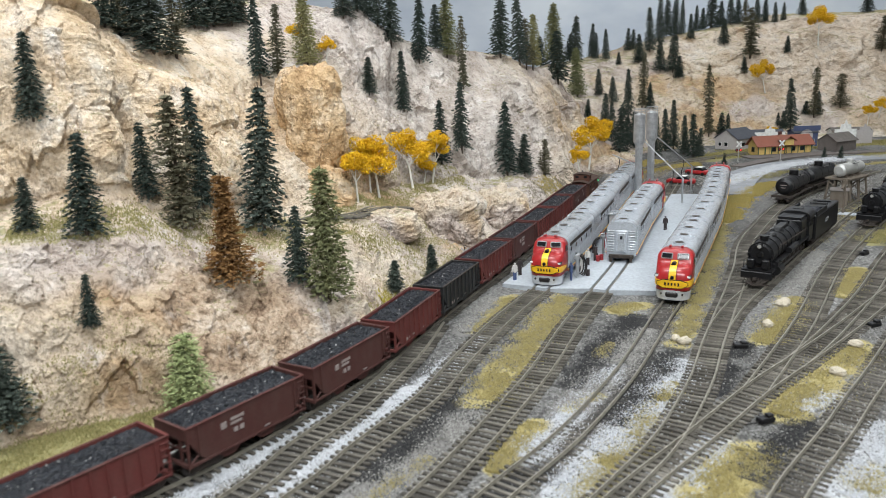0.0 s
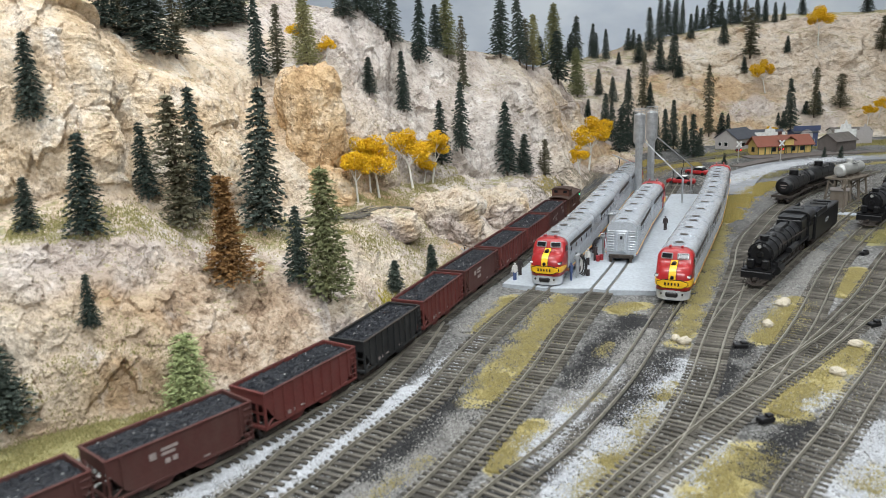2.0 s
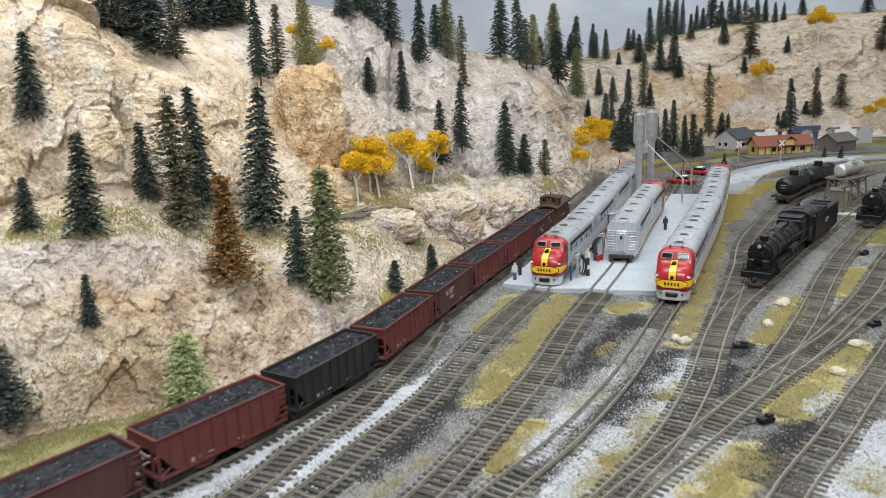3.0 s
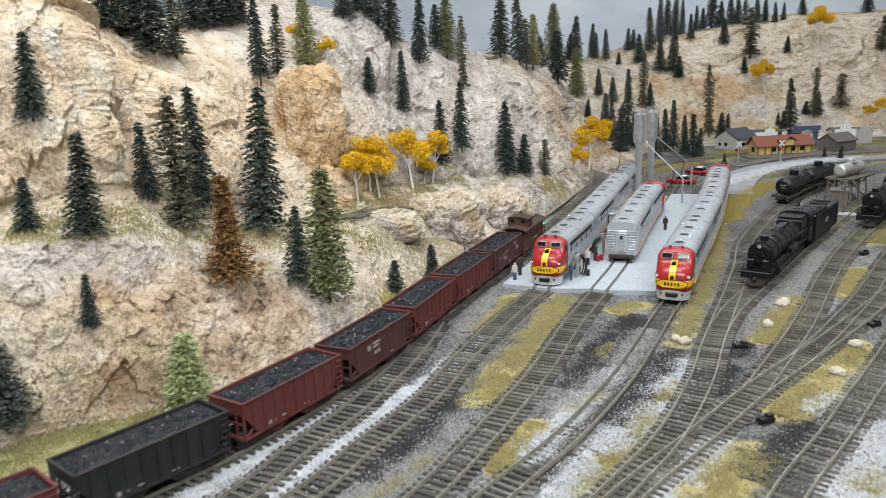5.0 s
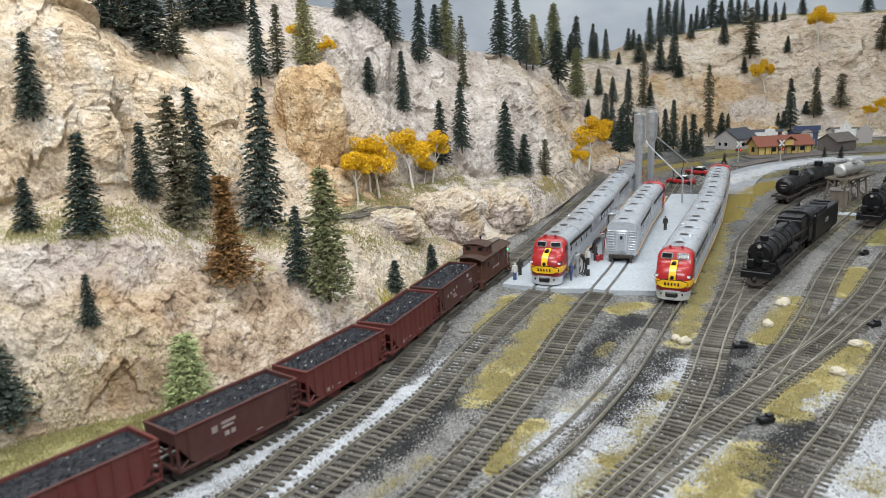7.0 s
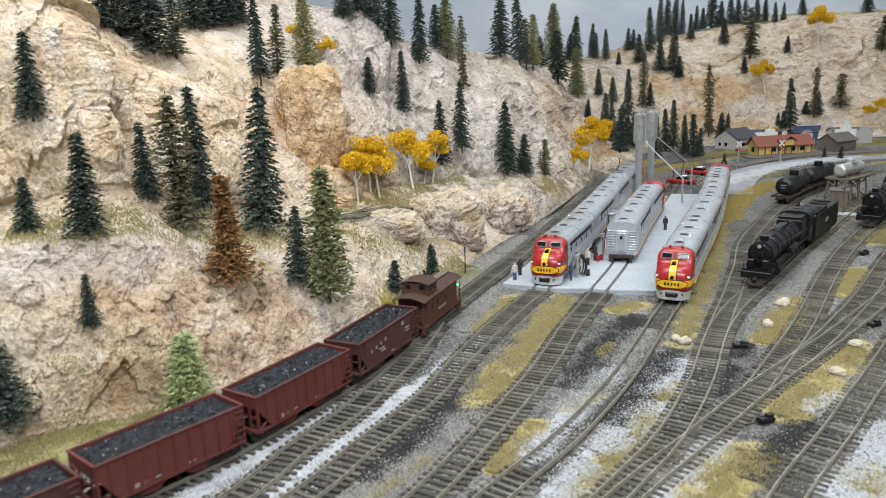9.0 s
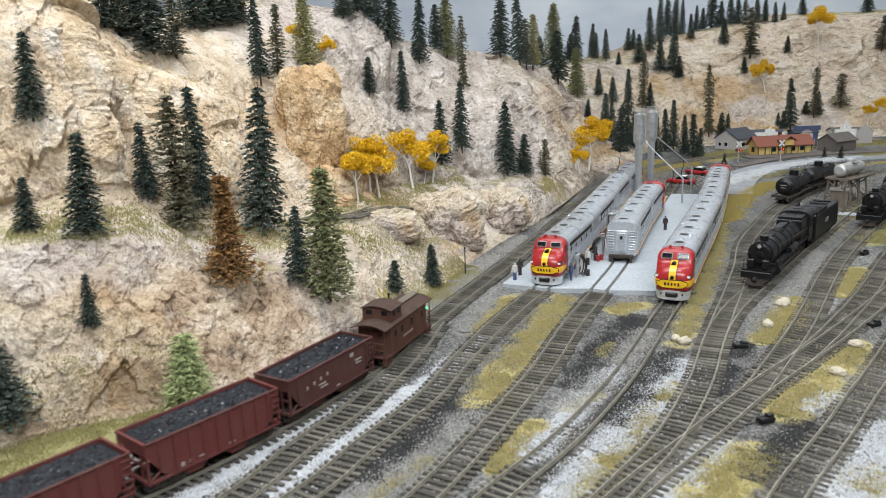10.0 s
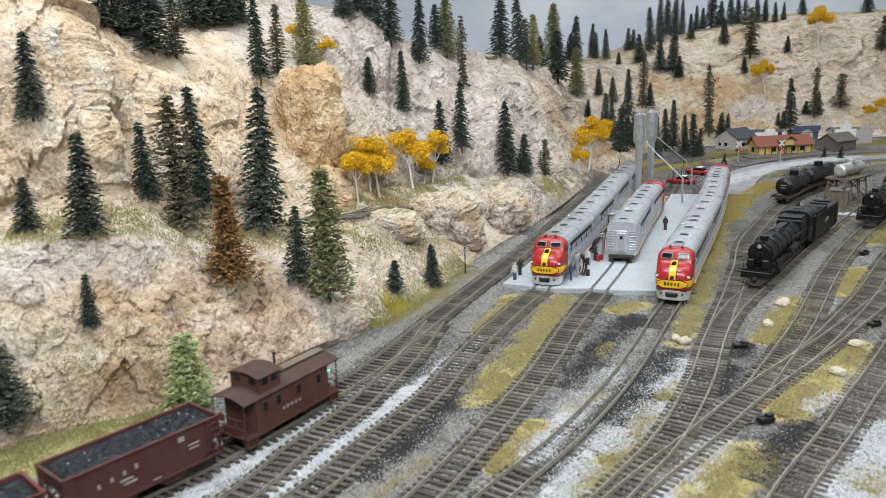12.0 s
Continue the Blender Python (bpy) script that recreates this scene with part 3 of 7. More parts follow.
# ---- shared vehicle pieces ----
def prism(bm, poly, x0, x1):
    """A plate in the y-z plane, between x0 and x1."""
    a = [bm.verts.new((x0, y, z)) for y, z in poly]
    b = [bm.verts.new((x1, y, z)) for y, z in poly]
    bm.faces.new(a)
    bm.faces.new(b[::-1])
    n = len(poly)
    for i in range(n):
        bm.faces.new((a[i], b[i], b[(i + 1) % n], a[(i + 1) % n]))


def truck(home, y, wheelbase=0.0195, r=0.0053, material="frame", side=0.0105):
    bm = bmesh.new()
    for x in (-side, side):
        prism(bm, [(y - wheelbase * 0.72, 0.0062), (y - wheelbase * 0.36, 0.0092), (y + wheelbase * 0.36, 0.0092), (y + wheelbase * 0.72, 0.0062), (y + wheelbase * 0.72, 0.0038), (y + wheelbase * 0.30, 0.0022), (y - wheelbase * 0.30, 0.0022), (y - wheelbase * 0.72, 0.0038)], x - 0.0011, x + 0.0011)
        for k in (-1, 1):
            box(bm, x + 0.0008 * (1 if x > 0 else -1), y + k * wheelbase / 2, 0.0053, 0.002, 0.0042, 0.0042, 0.0006)
        for k in (-0.0016, 0, 0.0016):
            rod(bm, (x + (0.0013 if x > 0 else -0.0013), y + k, 0.0028), (x + (0.0013 if x > 0 else -0.0013), y + k, 0.0068), 0.0006, 6)
    box(bm, 0, y, 0.0065, side * 2, 0.0042, 0.003)
    part("truck_frame", bm, material, home)
    for k in (-1, 1):
        bm = bmesh.new()
        for x in (-0.0079, 0.0079):
            rod(bm, (x - 0.0012, y + k * wheelbase / 2, r), (x + 0.0012, y + k * wheelbase / 2, r), r, 18)
            rod(bm, (x * 0.85 - 0.0004, y + k * wheelbase / 2, r), (x * 0.85 + 0.0004, y + k * wheelbase / 2, r), r + 0.0006, 18)
        rod(bm, (-0.009, y + k * wheelbase / 2, r), (0.009, y + k * wheelbase / 2, r), 0.0012, 8)
        part("wheelset", bm, "wheel", home)


def coupler(home, y):
    s = 1 if y > 0 else -1
    bm = bmesh.new()
    box(bm, 0, y + s * 0.002, 0.0085, 0.0022, 0.006, 0.0026, 0.0004)
    box(bm, 0.0004, y + s * 0.0042, 0.0085, 0.0042, 0.0026, 0.0034, 0.0006)
    part("coupler", bm, "frame", home)


# ---- hopper wagons ----
def hopper_wagon(material, label, ribs, letters, seed):
    rnd = random.Random(seed)
    home = new("hopper_wagon")
    tagged(home, label, "hopper wagon", "moving coal train")
    L, hw, top = 0.0487, 0.0155, 0.0353
    for sx in (-1, 1):
        bm = bmesh.new()
        prism(bm, [(-L, top), (L, top), (L, 0.0275), (0.0385, 0.0125), (0.030, 0.0095), (-0.030, 0.0095), (-0.0385, 0.0125), (-L, 0.0275)], sx * (hw - 0.0008), sx * hw)
        side = part("side_panel", bm, material, home)
        for k in range(ribs):
            y = -0.040 + 0.080 * k / (ribs - 1)
            zb = max(0.0105, 0.0125 + (abs(y) - 0.0385) * 1.15) if abs(y) > 0.0385 else 0.0105
            bm = bmesh.new()
            box(bm, sx * (hw + 0.0005), y, (top + zb) / 2, 0.0012, 0.0013, top - zb - 0.001)
            part("rib", bm, material, side)
        bm = bmesh.new()
        box(bm, sx * (hw + 0.0002), 0, top, 0.0018, 2 * L + 0.001, 0.0013, 0.0003)
        part("top_rail", bm, "frame" if material == "black" else "rim", home)
        bm = bmesh.new()
        box(bm, sx * (hw - 0.0006), 0, 0.0098, 0.0016, 2 * L + 0.001, 0.0022, 0.0003)
        part("side_sill", bm, material, home)
        for ey in (-1, 1):
            bm = bmesh.new()
            box(bm, sx * (hw - 0.0002), ey * (L - 0.0004), (top + 0.009) / 2, 0.0016, 0.0014, top - 0.009)
            rod(bm, (sx * (hw - 0.0006), ey * (L - 0.001), 0.0105), (sx * (hw - 0.0006), ey * 0.041, 0.0150), 0.0007, 6)
            part("corner_post", bm, material, home)
            bm = bmesh.new()
            for q in range(6):
                z = 0.011 + q * 0.0042
                rod(bm, (sx * (hw + 0.0013), ey * (L - 0.0005), z), (sx * (hw + 0.0013), ey * (L - 0.0062), z), 0.0004, 5)
            for yy in (L - 0.0005, L - 0.0062):
                rod(bm, (sx * (hw + 0.0011), ey * yy, 0.010), (sx * (hw + 0.0011), ey * yy, 0.034 if yy > L - 0.002 else 0.029), 0.00035, 5)
            if (sx > 0) == (ey > 0):
                part("ladder", bm, material, home)
            else:
                bm.free()
    for ey in (-1, 1):
        bm = bmesh.new()
        box(bm, 0, ey * (L - 0.0004), 0.0311, 2 * hw, 0.0009, 0.0082)
        box(bm, 0, ey * L, top, 2 * hw + 0.0015, 0.0018, 0.0013)
        part("end_panel", bm, material, home)
        bm = bmesh.new()
        a, b = (ey * (L - 0.0005), 0.0275), (ey * 0.0300, 0.0095)
        prism(bm, [a, (a[0], a[1] - 0.001), (b[0], b[1] - 0.001), b][:: 1 if ey > 0 else -1], -hw + 0.001, hw - 0.001)
        part("slope_sheet", bm, material, home)
        bm = bmesh.new()
        box(bm, 0, ey * (L - 0.0006), 0.0100, 2 * hw, 0.0022, 0.0026, 0.0003)
        for x in (-0.0075, 0.0075):
            box(bm, x, ey * (L - 0.001), 0.0185, 0.0012, 0.0012, 0.0175)
        box(bm, 0, ey * (L - 0.0008), 0.0200, 2 * hw, 0.0009, 0.0012)
        part("end_frame", bm, material, home)
        bm = bmesh.new()
        rod(bm, (0.009, ey * (L + 0.0016), 0.027), (0.009, ey * (L + 0.0006), 0.027), 0.0024, 12)
        part("brake_wheel", bm, material, home)
        # bottom doors
        bm = bmesh.new()
        y = ey * 0.0155
        prism(bm, [(y - 0.0125, 0.0095), (y + 0.0125, 0.0095), (y + 0.004, 0.0032), (y - 0.004, 0.0032)], -0.0125, 0.0125)
        part("bottom_door", bm, material, home)
        coupler(home, ey * L)
        truck(home, ey * 0.0325)
    # heaped coal
    vs, fs = [], []
    nx, ny = 22, 70
    for j in range(ny + 1):
        for i in range(nx + 1):
            u, v = i / nx * 2 - 1, j / ny * 2 - 1
            e = min(1, (1 - abs(u)) * 5, (1 - abs(v)) * 12)
            x, y = u * (hw - 0.0012), v * (L - 0.0012)
            z = top - 0.0022 + 0.0020 * e + 0.0011 * e * noise.noise((x * 300 + seed, y * 130, 0)) + 0.0008 * noise.noise((x * 900, y * 900, seed)) + 0.0004 * rnd.uniform(-1, 1)
            vs.append((x, y, z))
    for j in range(ny):
        for i in range(nx):
            a = j * (nx + 1) + i
            fs.append((a, a + 1, a + nx + 2, a + nx + 1))
    for _ in range(420):
        x, y, r = rnd.uniform(-.9, .9) * (hw - .002), rnd.uniform(-.96, .96) * (L - .002), rnd.uniform(.0004, .0010)
        z, b = top + 0.0001, len(vs)
        for d in ((1, 0, 0), (-.5, .8, 0), (-.5, -.8, 0), (0, 0, 1)):
            vs.append((x + d[0] * r * rnd.uniform(.6, 1.3), y + d[1] * r * rnd.uniform(.6, 1.3), z + d[2] * r * 1.1))
        fs += [(b, b + 1, b + 3), (b + 1, b + 2, b + 3), (b + 2, b, b + 3)]
    mesh_part("coal_load", vs, fs, "coal", home, "heaped black coal load")
    # the coal's sparkle, built as a few silver-coloured chips
    vs, fs = [], []
    for _ in range(14):
        x, y, r = rnd.uniform(-.8, .8) * (hw - .002), rnd.uniform(-.9, .9) * (L - .002), rnd.uniform(.0004, .0008)
        b = len(vs)
        vs += [(x - r, y, top), (x + r, y - r, top), (x, y + r, top), (x, y, top + 1.6 * r)]
        fs += [(b, b + 1, b + 3), (b + 1, b + 2, b + 3), (b + 2, b, b + 3)]
    mesh_part("pale_chips", vs, fs, "tanksilver", home, "pale silver chips painted as glints on the coal")
    # faded marks: plain bars of the writing's size
    for sx in (-1, 1):
        for y, z, w, h in letters:
            bm = bmesh.new()
            box(bm, sx * (hw + 0.0003), sx * y, z, 0.0005, w, h)
            part("lettering", bm, "letter", home)
    return home


LOGO = [(-0.021, 0.0265, 0.0042, 0.0042), (-0.010, 0.0285, 0.0110, 0.0018), (-0.011, 0.0255, 0.0090, 0.0016), (-0.012, 0.0205, 0.0032, 0.0030), (-0.007, 0.0205, 0.0032, 0.0030), (0.014, 0.0125, 0.0045, 0.0009)]
SQUARES = [(-0.026, 0.0135, 0.0026, 0.0026), (-0.020, 0.0135, 0.0022, 0.0026), (-0.012, 0.0135, 0.0050, 0.0008), (0.010, 0.0130, 0.0048, 0.0008)]
SPREAD = [(-0.030, 0.0230, 0.0018, 0.0026), (-0.0225, 0.0240, 0.0018, 0.0026), (-0.015, 0.0250, 0.0018, 0.0026), (-0.0075, 0.0260, 0.0018, 0.0026), (-0.014, 0.0205, 0.0080, 0.0012), (-0.012, 0.0180, 0.0080, 0.0012), (0.022, 0.0300, 0.0040, 0.0030), (0.030, 0.0240, 0.0080, 0.0010), (0.030, 0.0215, 0.0070, 0.0010), (0.004, 0.0125, 0.005, 0.0008)]


# ---- caboose ----
def caboose():
    home = new("caboose")
    home.scale = (0.90, 0.94, 0.96)
    tagged(home, "weathered brown caboose with cupola and open end platforms", "caboose", "moving coal train")
    L, hw = 0.0380, 0.0170
    for sx in (-1, 1):
        bm = bmesh.new()
        box(bm, sx * (hw - 0.0006), 0, 0.0225, 0.0012, 2 * L, 0.0255)
        side = part("side_wall", bm, "caboose", home)
        for k in range(28):
            bm = bmesh.new()
            box(bm, sx * hw, -L + 0.0014 + k * 0.00272, 0.0225, 0.0004, 0.0021, 0.0250)
            part("board", bm, "caboose", side)
        for y in (-0.026, -0.004, 0.017, 0.030):
            bm = bmesh.new()
            box(bm, sx * (hw + 0.0004), y, 0.0275, 0.0010, 0.0052, 0.0074)
            fr = part("window_frame", bm, "caboose", side)
            bm = bmesh.new()
            box(bm, sx * (hw + 0.0007), y, 0.0275, 0.0008, 0.0038, 0.0060)
            part("pane", bm, "glass", side)
        for k in range(5):
            bm = bmesh.new()
            box(bm, sx * (hw + 0.0004), sx * (-0.012 + k * 0.0042), 0.0190, 0.0006, 0.0018, 0.0022)
            part("lettering", bm, "letter", side)
        bm = bmesh.new()
        box(bm, sx * (hw - 0.0004), 0, 0.0092, 0.0016, 2 * L + 0.02, 0.0024)
        part("side_sill", bm, "caboose", home)
    for ey in (-1, 1):
        bm = bmesh.new()
        box(bm, 0, ey * (L - 0.0006), 0.0225, 2 * hw - 0.0024, 0.0012, 0.0255)
        end = part("end_wall", bm, "caboose", home)
        bm = bmesh.new()
        box(bm, 0, ey * (L + 0.0002), 0.0200, 0.0085, 0.0008, 0.0195)
        part("door", bm, "brown", end)
        bm = bmesh.new()
        box(bm, 0, ey * (L + 0.0058), 0.0098, 2 * hw - 0.001, 0.0118, 0.0014)
        part("platform_deck", bm, "brown", home)
        bm = bmesh.new()
        y = ey * (L + 0.0110)
        for x in (-hw + 0.002, -0.006, 0.006, hw - 0.002):
            rod(bm, (x, y, 0.010), (x, y, 0.0225), 0.00045, 6)
        for z in (0.0165, 0.0225):
            rod(bm, (-hw + 0.002, y, z), (hw - 0.002, y, z), 0.00045, 6)
        for x in (-hw + 0.001, hw - 0.001):
            rod(bm, (x, y, 0.010), (x, y, 0.0352), 0.00045, 6)
        part("railing", bm, "caboose", home)
        for sx in (-1, 1):
            bm = bmesh.new()
            for k in range(3):
                box(bm, sx * (hw - 0.003 + 0.0003 * k), ey * (L + 0.006), 0.0080 - k * 0.0026, 0.005, 0.0085, 0.0007)
            for q in (0.0018, 0.0102):
                box(bm, sx * (hw - 0.0015), ey * (L + q), 0.0060, 0.004, 0.0006, 0.0075)
            part("step", bm, "caboose", home)
        bm = bmesh.new()
        rod(bm, (0.008, y, 0.0225), (0.008, y + ey * 0.001, 0.0225), 0.003, 12)
        part("brake_wheel", bm, "caboose", home)
        coupler(home, ey * (L + 0.012))
        truck(home, ey * 0.030)
    # arched roof with boards
    bm = bmesh.new()
    rings = []
    for y in (-L - 0.0125, L + 0.0125):
        rings.append([bm.verts.new((x * (hw + 0.0012), y, 0.0352 + 0.0040 * (1 - x * x) + dz)) for dz in (0, -0.0009) for x in (np.linspace(-1, 1, 11) if dz == 0 else np.linspace(1, -1, 11))])
    n = len(rings[0])
    for i in range(n):
        bm.faces.new((rings[0][i], rings[0][(i + 1) % n], rings[1][(i + 1) % n], rings[1][i]))
    bm.faces.new(rings[0][::-1])
    bm.faces.new(rings[1])
    part("roof", bm, "cabroof", home)
    bm = bmesh.new()
    box(bm, 0, -0.0245, 0.0405, 0.0085, 0.050, 0.0007)
    part("roof_walk", bm, "timber", home)
    # cupola
    cy = 0.0215
    bm = bmesh.new()
    box(bm, 0, cy, 0.0425, 2 * hw - 0.004, 0.021, 0.0120)
    cup = part("cupola", bm, "caboose", home)
    for sx in (-1, 1):
        for yy in (-0.0045, 0.0045):
            bm = bmesh.new()
            box(bm, sx * (hw - 0.0019), cy + yy, 0.0445, 0.0006, 0.0050, 0.0048)
            part("pane", bm, "glass", cup)
        for ey in (-1, 1):
            bm = bmesh.new()
            box(bm, sx * 0.008, cy + ey * 0.0106, 0.0448, 0.0060, 0.0006, 0.0040)
            part("pane", bm, "glass", cup)
    bm = bmesh.new()
    rings = []
    for y in (cy - 0.0125, cy + 0.0125):
        rings.append([bm.verts.new((x * (hw - 0.0008), y, 0.0483 + 0.0030 * (1 - x * x) + dz)) for dz in (0, -0.0009) for x in (np.linspace(-1, 1, 11) if dz == 0 else np.linspace(1, -1, 11))])
    n = len(rings[0])
    for i in range(n):
        bm.faces.new((rings[0][i], rings[0][(i + 1) % n], rings[1][(i + 1) % n], rings[1][i]))
    bm.faces.new(rings[0][::-1])
    bm.faces.new(rings[1])
    part("cupola_roof", bm, "cabroof", home)
    bm = bmesh.new()
    rod(bm, (0.006, -0.004, 0.038), (0.006, -0.004, 0.0505), 0.0009, 10)
    rod(bm, (0.006, -0.004, 0.0505), (0.006, -0.004, 0.0520), 0.0014, 10)
    part("stove_pipe", bm, "soot", home)
    bm = bmesh.new()
    box(bm, 0, 0, 0.0075, 0.020, 0.022, 0.0055)
    part("underframe_box", bm, "frame", home)
    for z in (0.0292,):
        bm = bmesh.new()
        bmesh.ops.create_icosphere(bm, subdivisions=2, radius=0.0010, matrix=Matrix.Translation((-hw - 0.0008, -L - 0.0006, z)))
        part("marker_lamp", bm, "greenlamp", home, "glowing green marker lamp")
    return home


# ---- streamlined diesel units ----
def ring(w, zb, zt, zr, p=0.7, q=0.85, n=15):
    pts = [(-w, zb), (-w, zb + 0.4 * (zr - zb))]
    for i in range(n):
        a = math.pi * (1 - i / (n - 1))
        c, s = math.cos(a), math.sin(a)
        pts.append((w * math.copysign(abs(c) ** p, c), zr + (zt - zr) * max(0, s) ** q))
    return pts + [(w, zb + 0.4 * (zr - zb)), (w, zb)]


def loft(rows, cap0=True, cap1=True):
    """rows: (y, ring) pairs."""
    bm = bmesh.new()
    R = [[bm.verts.new((x, y, z)) for x, z in r] for y, r in rows]
    n = len(R[0])
    for a, b in zip(R[:-1], R[1:]):
        for i in range(n):
            bm.faces.new((a[i], b[i], b[(i + 1) % n], a[(i + 1) % n]))
    if cap0:
        bm.faces.new(R[0])
    if cap1:
        bm.faces.new(R[-1][::-1])
    bmesh.ops.recalc_face_normals(bm, faces=bm.faces)
    return bm


def plan_band(pts, z0, z1, thick):
    """A band that follows a line in plan (x, y), between two heights."""
    bm = bmesh.new()
    P = np.array(pts, float)
    d = np.gradient(P, axis=0)
    nn = np.stack([d[:, 1], -d[:, 0]], 1)
    nn /= np.linalg.norm(nn, axis=1)[:, None] + 1e-12
    rows = []
    for i, (p, k) in enumerate(zip(P, nn)):
        e = 1 - abs(2 * i / (len(P) - 1) - 1)
        hz = (z1 - z0) / 2 * min(1, 0.35 + 1.6 * e)
        zc = (z0 + z1) / 2
        a, b = p - k * thick, p + k * 0.0005
        rows.append([bm.verts.new((*a, zc - hz)), bm.verts.new((*a, zc + hz)), bm.verts.new((*b, zc + hz)), bm.verts.new((*b, zc - hz))])
    for a, b in zip(rows[:-1], rows[1:]):
        for i in range(4):
            bm.faces.new((a[i], b[i], b[(i + 1) % 4], a[(i + 1) % 4]))
    bmesh.ops.recalc_face_normals(bm, faces=bm.faces)
    return bm


def diesel_unit(cab, label, roof="silver", red=0.033):
    home = new("diesel_locomotive")
    tagged(home, label, "locomotive", "streamlined diesels at the platform")
    H, hw, zb = 0.0865, 0.0180, 0.0100
    front = H - red if cab else H
    n = 15
    body = part("body", loft([(-H, ring(hw, zb, 0.0505, 0.0415)), (-H + 0.001, ring(hw, zb, 0.0512, 0.0415)), (front, ring(hw, zb, 0.0512, 0.0415))]), "silver", home)
    # roof skin, ribs, fans
    bm = loft([(-H - 0.0002, [(x * 0.97, z + 0.0004) for x, z in ring(hw, 0.0440, 0.0512, 0.0415)]), (front - 0.002, [(x * 0.97, z + 0.0004) for x, z in ring(hw, 0.0440, 0.0512, 0.0415)])])
    part("roof", bm, roof, home)
    for y in np.linspace(-H + 0.01, front - 0.012, 4):
        bm = bmesh.new()
        rod(bm, (0, y, 0.0508), (0, y, 0.0527), 0.0062, 20)
        fan = part("roof_fan", bm, roof, home)
        bm = bmesh.new()
        rod(bm, (0, y, 0.0526), (0, y, 0.0529), 0.0048, 16)
        part("grille", bm, "frame", fan)
    for y in (-H + 0.0005, front - 0.055):
        bm = loft([(y, [(x * 1.01, z + 0.0006) for x, z in ring(hw, 0.040, 0.0512, 0.0415)]), (y + 0.0012, [(x * 1.01, z + 0.0006) for x, z in ring(hw, 0.040, 0.0512, 0.0415)])])
        part("roof_seam", bm, "roofgrey", home)
    bm = bmesh.new()
    for x, y in ((-0.006, 0.012), (0.006, 0.012), (0.0, 0.032), (-0.009, -0.03), (0.009, -0.05)):
        box(bm, x, y - 0.01, 0.0515, 0.004, 0.007, 0.0022, 0.0004)
    part("roof_hatches", bm, roof, home)
    for sx in (-1, 1):
        # fluted lower side, coloured lines, windows and louvres
        for k in range(7):
            bm = bmesh.new()
            box(bm, sx * hw, (front - H) / 2, 0.0135 + k * 0.0021, 0.0010, H + front - 0.004, 0.0012, 0.0003)
            part("side_flute", bm, "silver", home)
        bm = bmesh.new()
        box(bm, sx * (hw + 0.0003), (front - H) / 2, 0.0115, 0.0010, H + front, 0.0016)
        part("red_stripe", bm, "warred", home)
        bm = bmesh.new()
        box(bm, sx * (hw + 0.0003), (front - H) / 2, 0.0127, 0.0012, H + front, 0.0004)
        part("yellow_stripe", bm, "yellow", home)
        for y in (-0.062, -0.036, -0.010, 0.016, 0.040):
            bm = bmesh.new()
            rod(bm, (sx * (hw - 0.0006), y, 0.0335), (sx * (hw + 0.0004), y, 0.0335), 0.0034, 18)
            port = part("porthole", bm, "silver", home)
            bm = bmesh.new()
            rod(bm, (sx * (hw + 0.0002), y, 0.0335), (sx * (hw + 0.0006), y, 0.0335), 0.0026, 18)
            part("pane", bm, "glass", port)
        for k in range(6):
            bm = bmesh.new()
            box(bm, sx * hw, -0.0115, 0.0385 + k * 0.0007 - 0.001, 0.0010, 0.110, 0.00035)
            part("louvre", bm, "frame", home)
    for y in ((-0.052, 0.048) if cab else (-0.054, 0.054)):
        truck(home, y, 0.031, 0.0058, "roofgrey", 0.0120)
    bm = bmesh.new()
    box(bm, 0, 0, 0.0068, 0.030, 0.046, 0.0072, 0.0012)
    part("fuel_tank", bm, "silver", home)
    # rear end: door, frames, steps
    ends = (-1,) if cab else (-1, 1)
    for e in ends:
        y = e * H
        bm = bmesh.new()
        box(bm, 0, y + e * 0.0010, 0.0270, 0.0135, 0.0020, 0.0270, 0.0006)
        dr = part("end_door_frame", bm, "silver", home)
        bm = bmesh.new()
        box(bm, 0, y + e * 0.0022, 0.0262, 0.0085, 0.0012, 0.0225, 0.0003)
        part("door", bm, "roofgrey", dr)
        bm = bmesh.new()
        box(bm, 0, y + e * 0.0030, 0.0320, 0.0030, 0.0006, 0.0040)
        part("pane", bm, "glass", dr)
        for sx in (-1, 1):
            bm = bmesh.new()
            for k in range(9):
                box(bm, sx * 0.0128, y + e * 0.0006, 0.014 + 0.0032 * k, 0.0075, 0.0016, 0.0014, 0.0003)
            part("end_rungs", bm, "roofgrey", home)
        bm = bmesh.new()
        box(bm, 0, y + e * 0.001, 0.0082, 0.030, 0.003, 0.0045, 0.0006)
        for sx in (-1, 1):
            box(bm, sx * 0.0120, y + e * 0.0025, 0.0055, 0.0032, 0.003, 0.0080, 0.0004)
        part("end_beam", bm, "frame", home)
        coupler(home, y)
    if not cab:
        return home
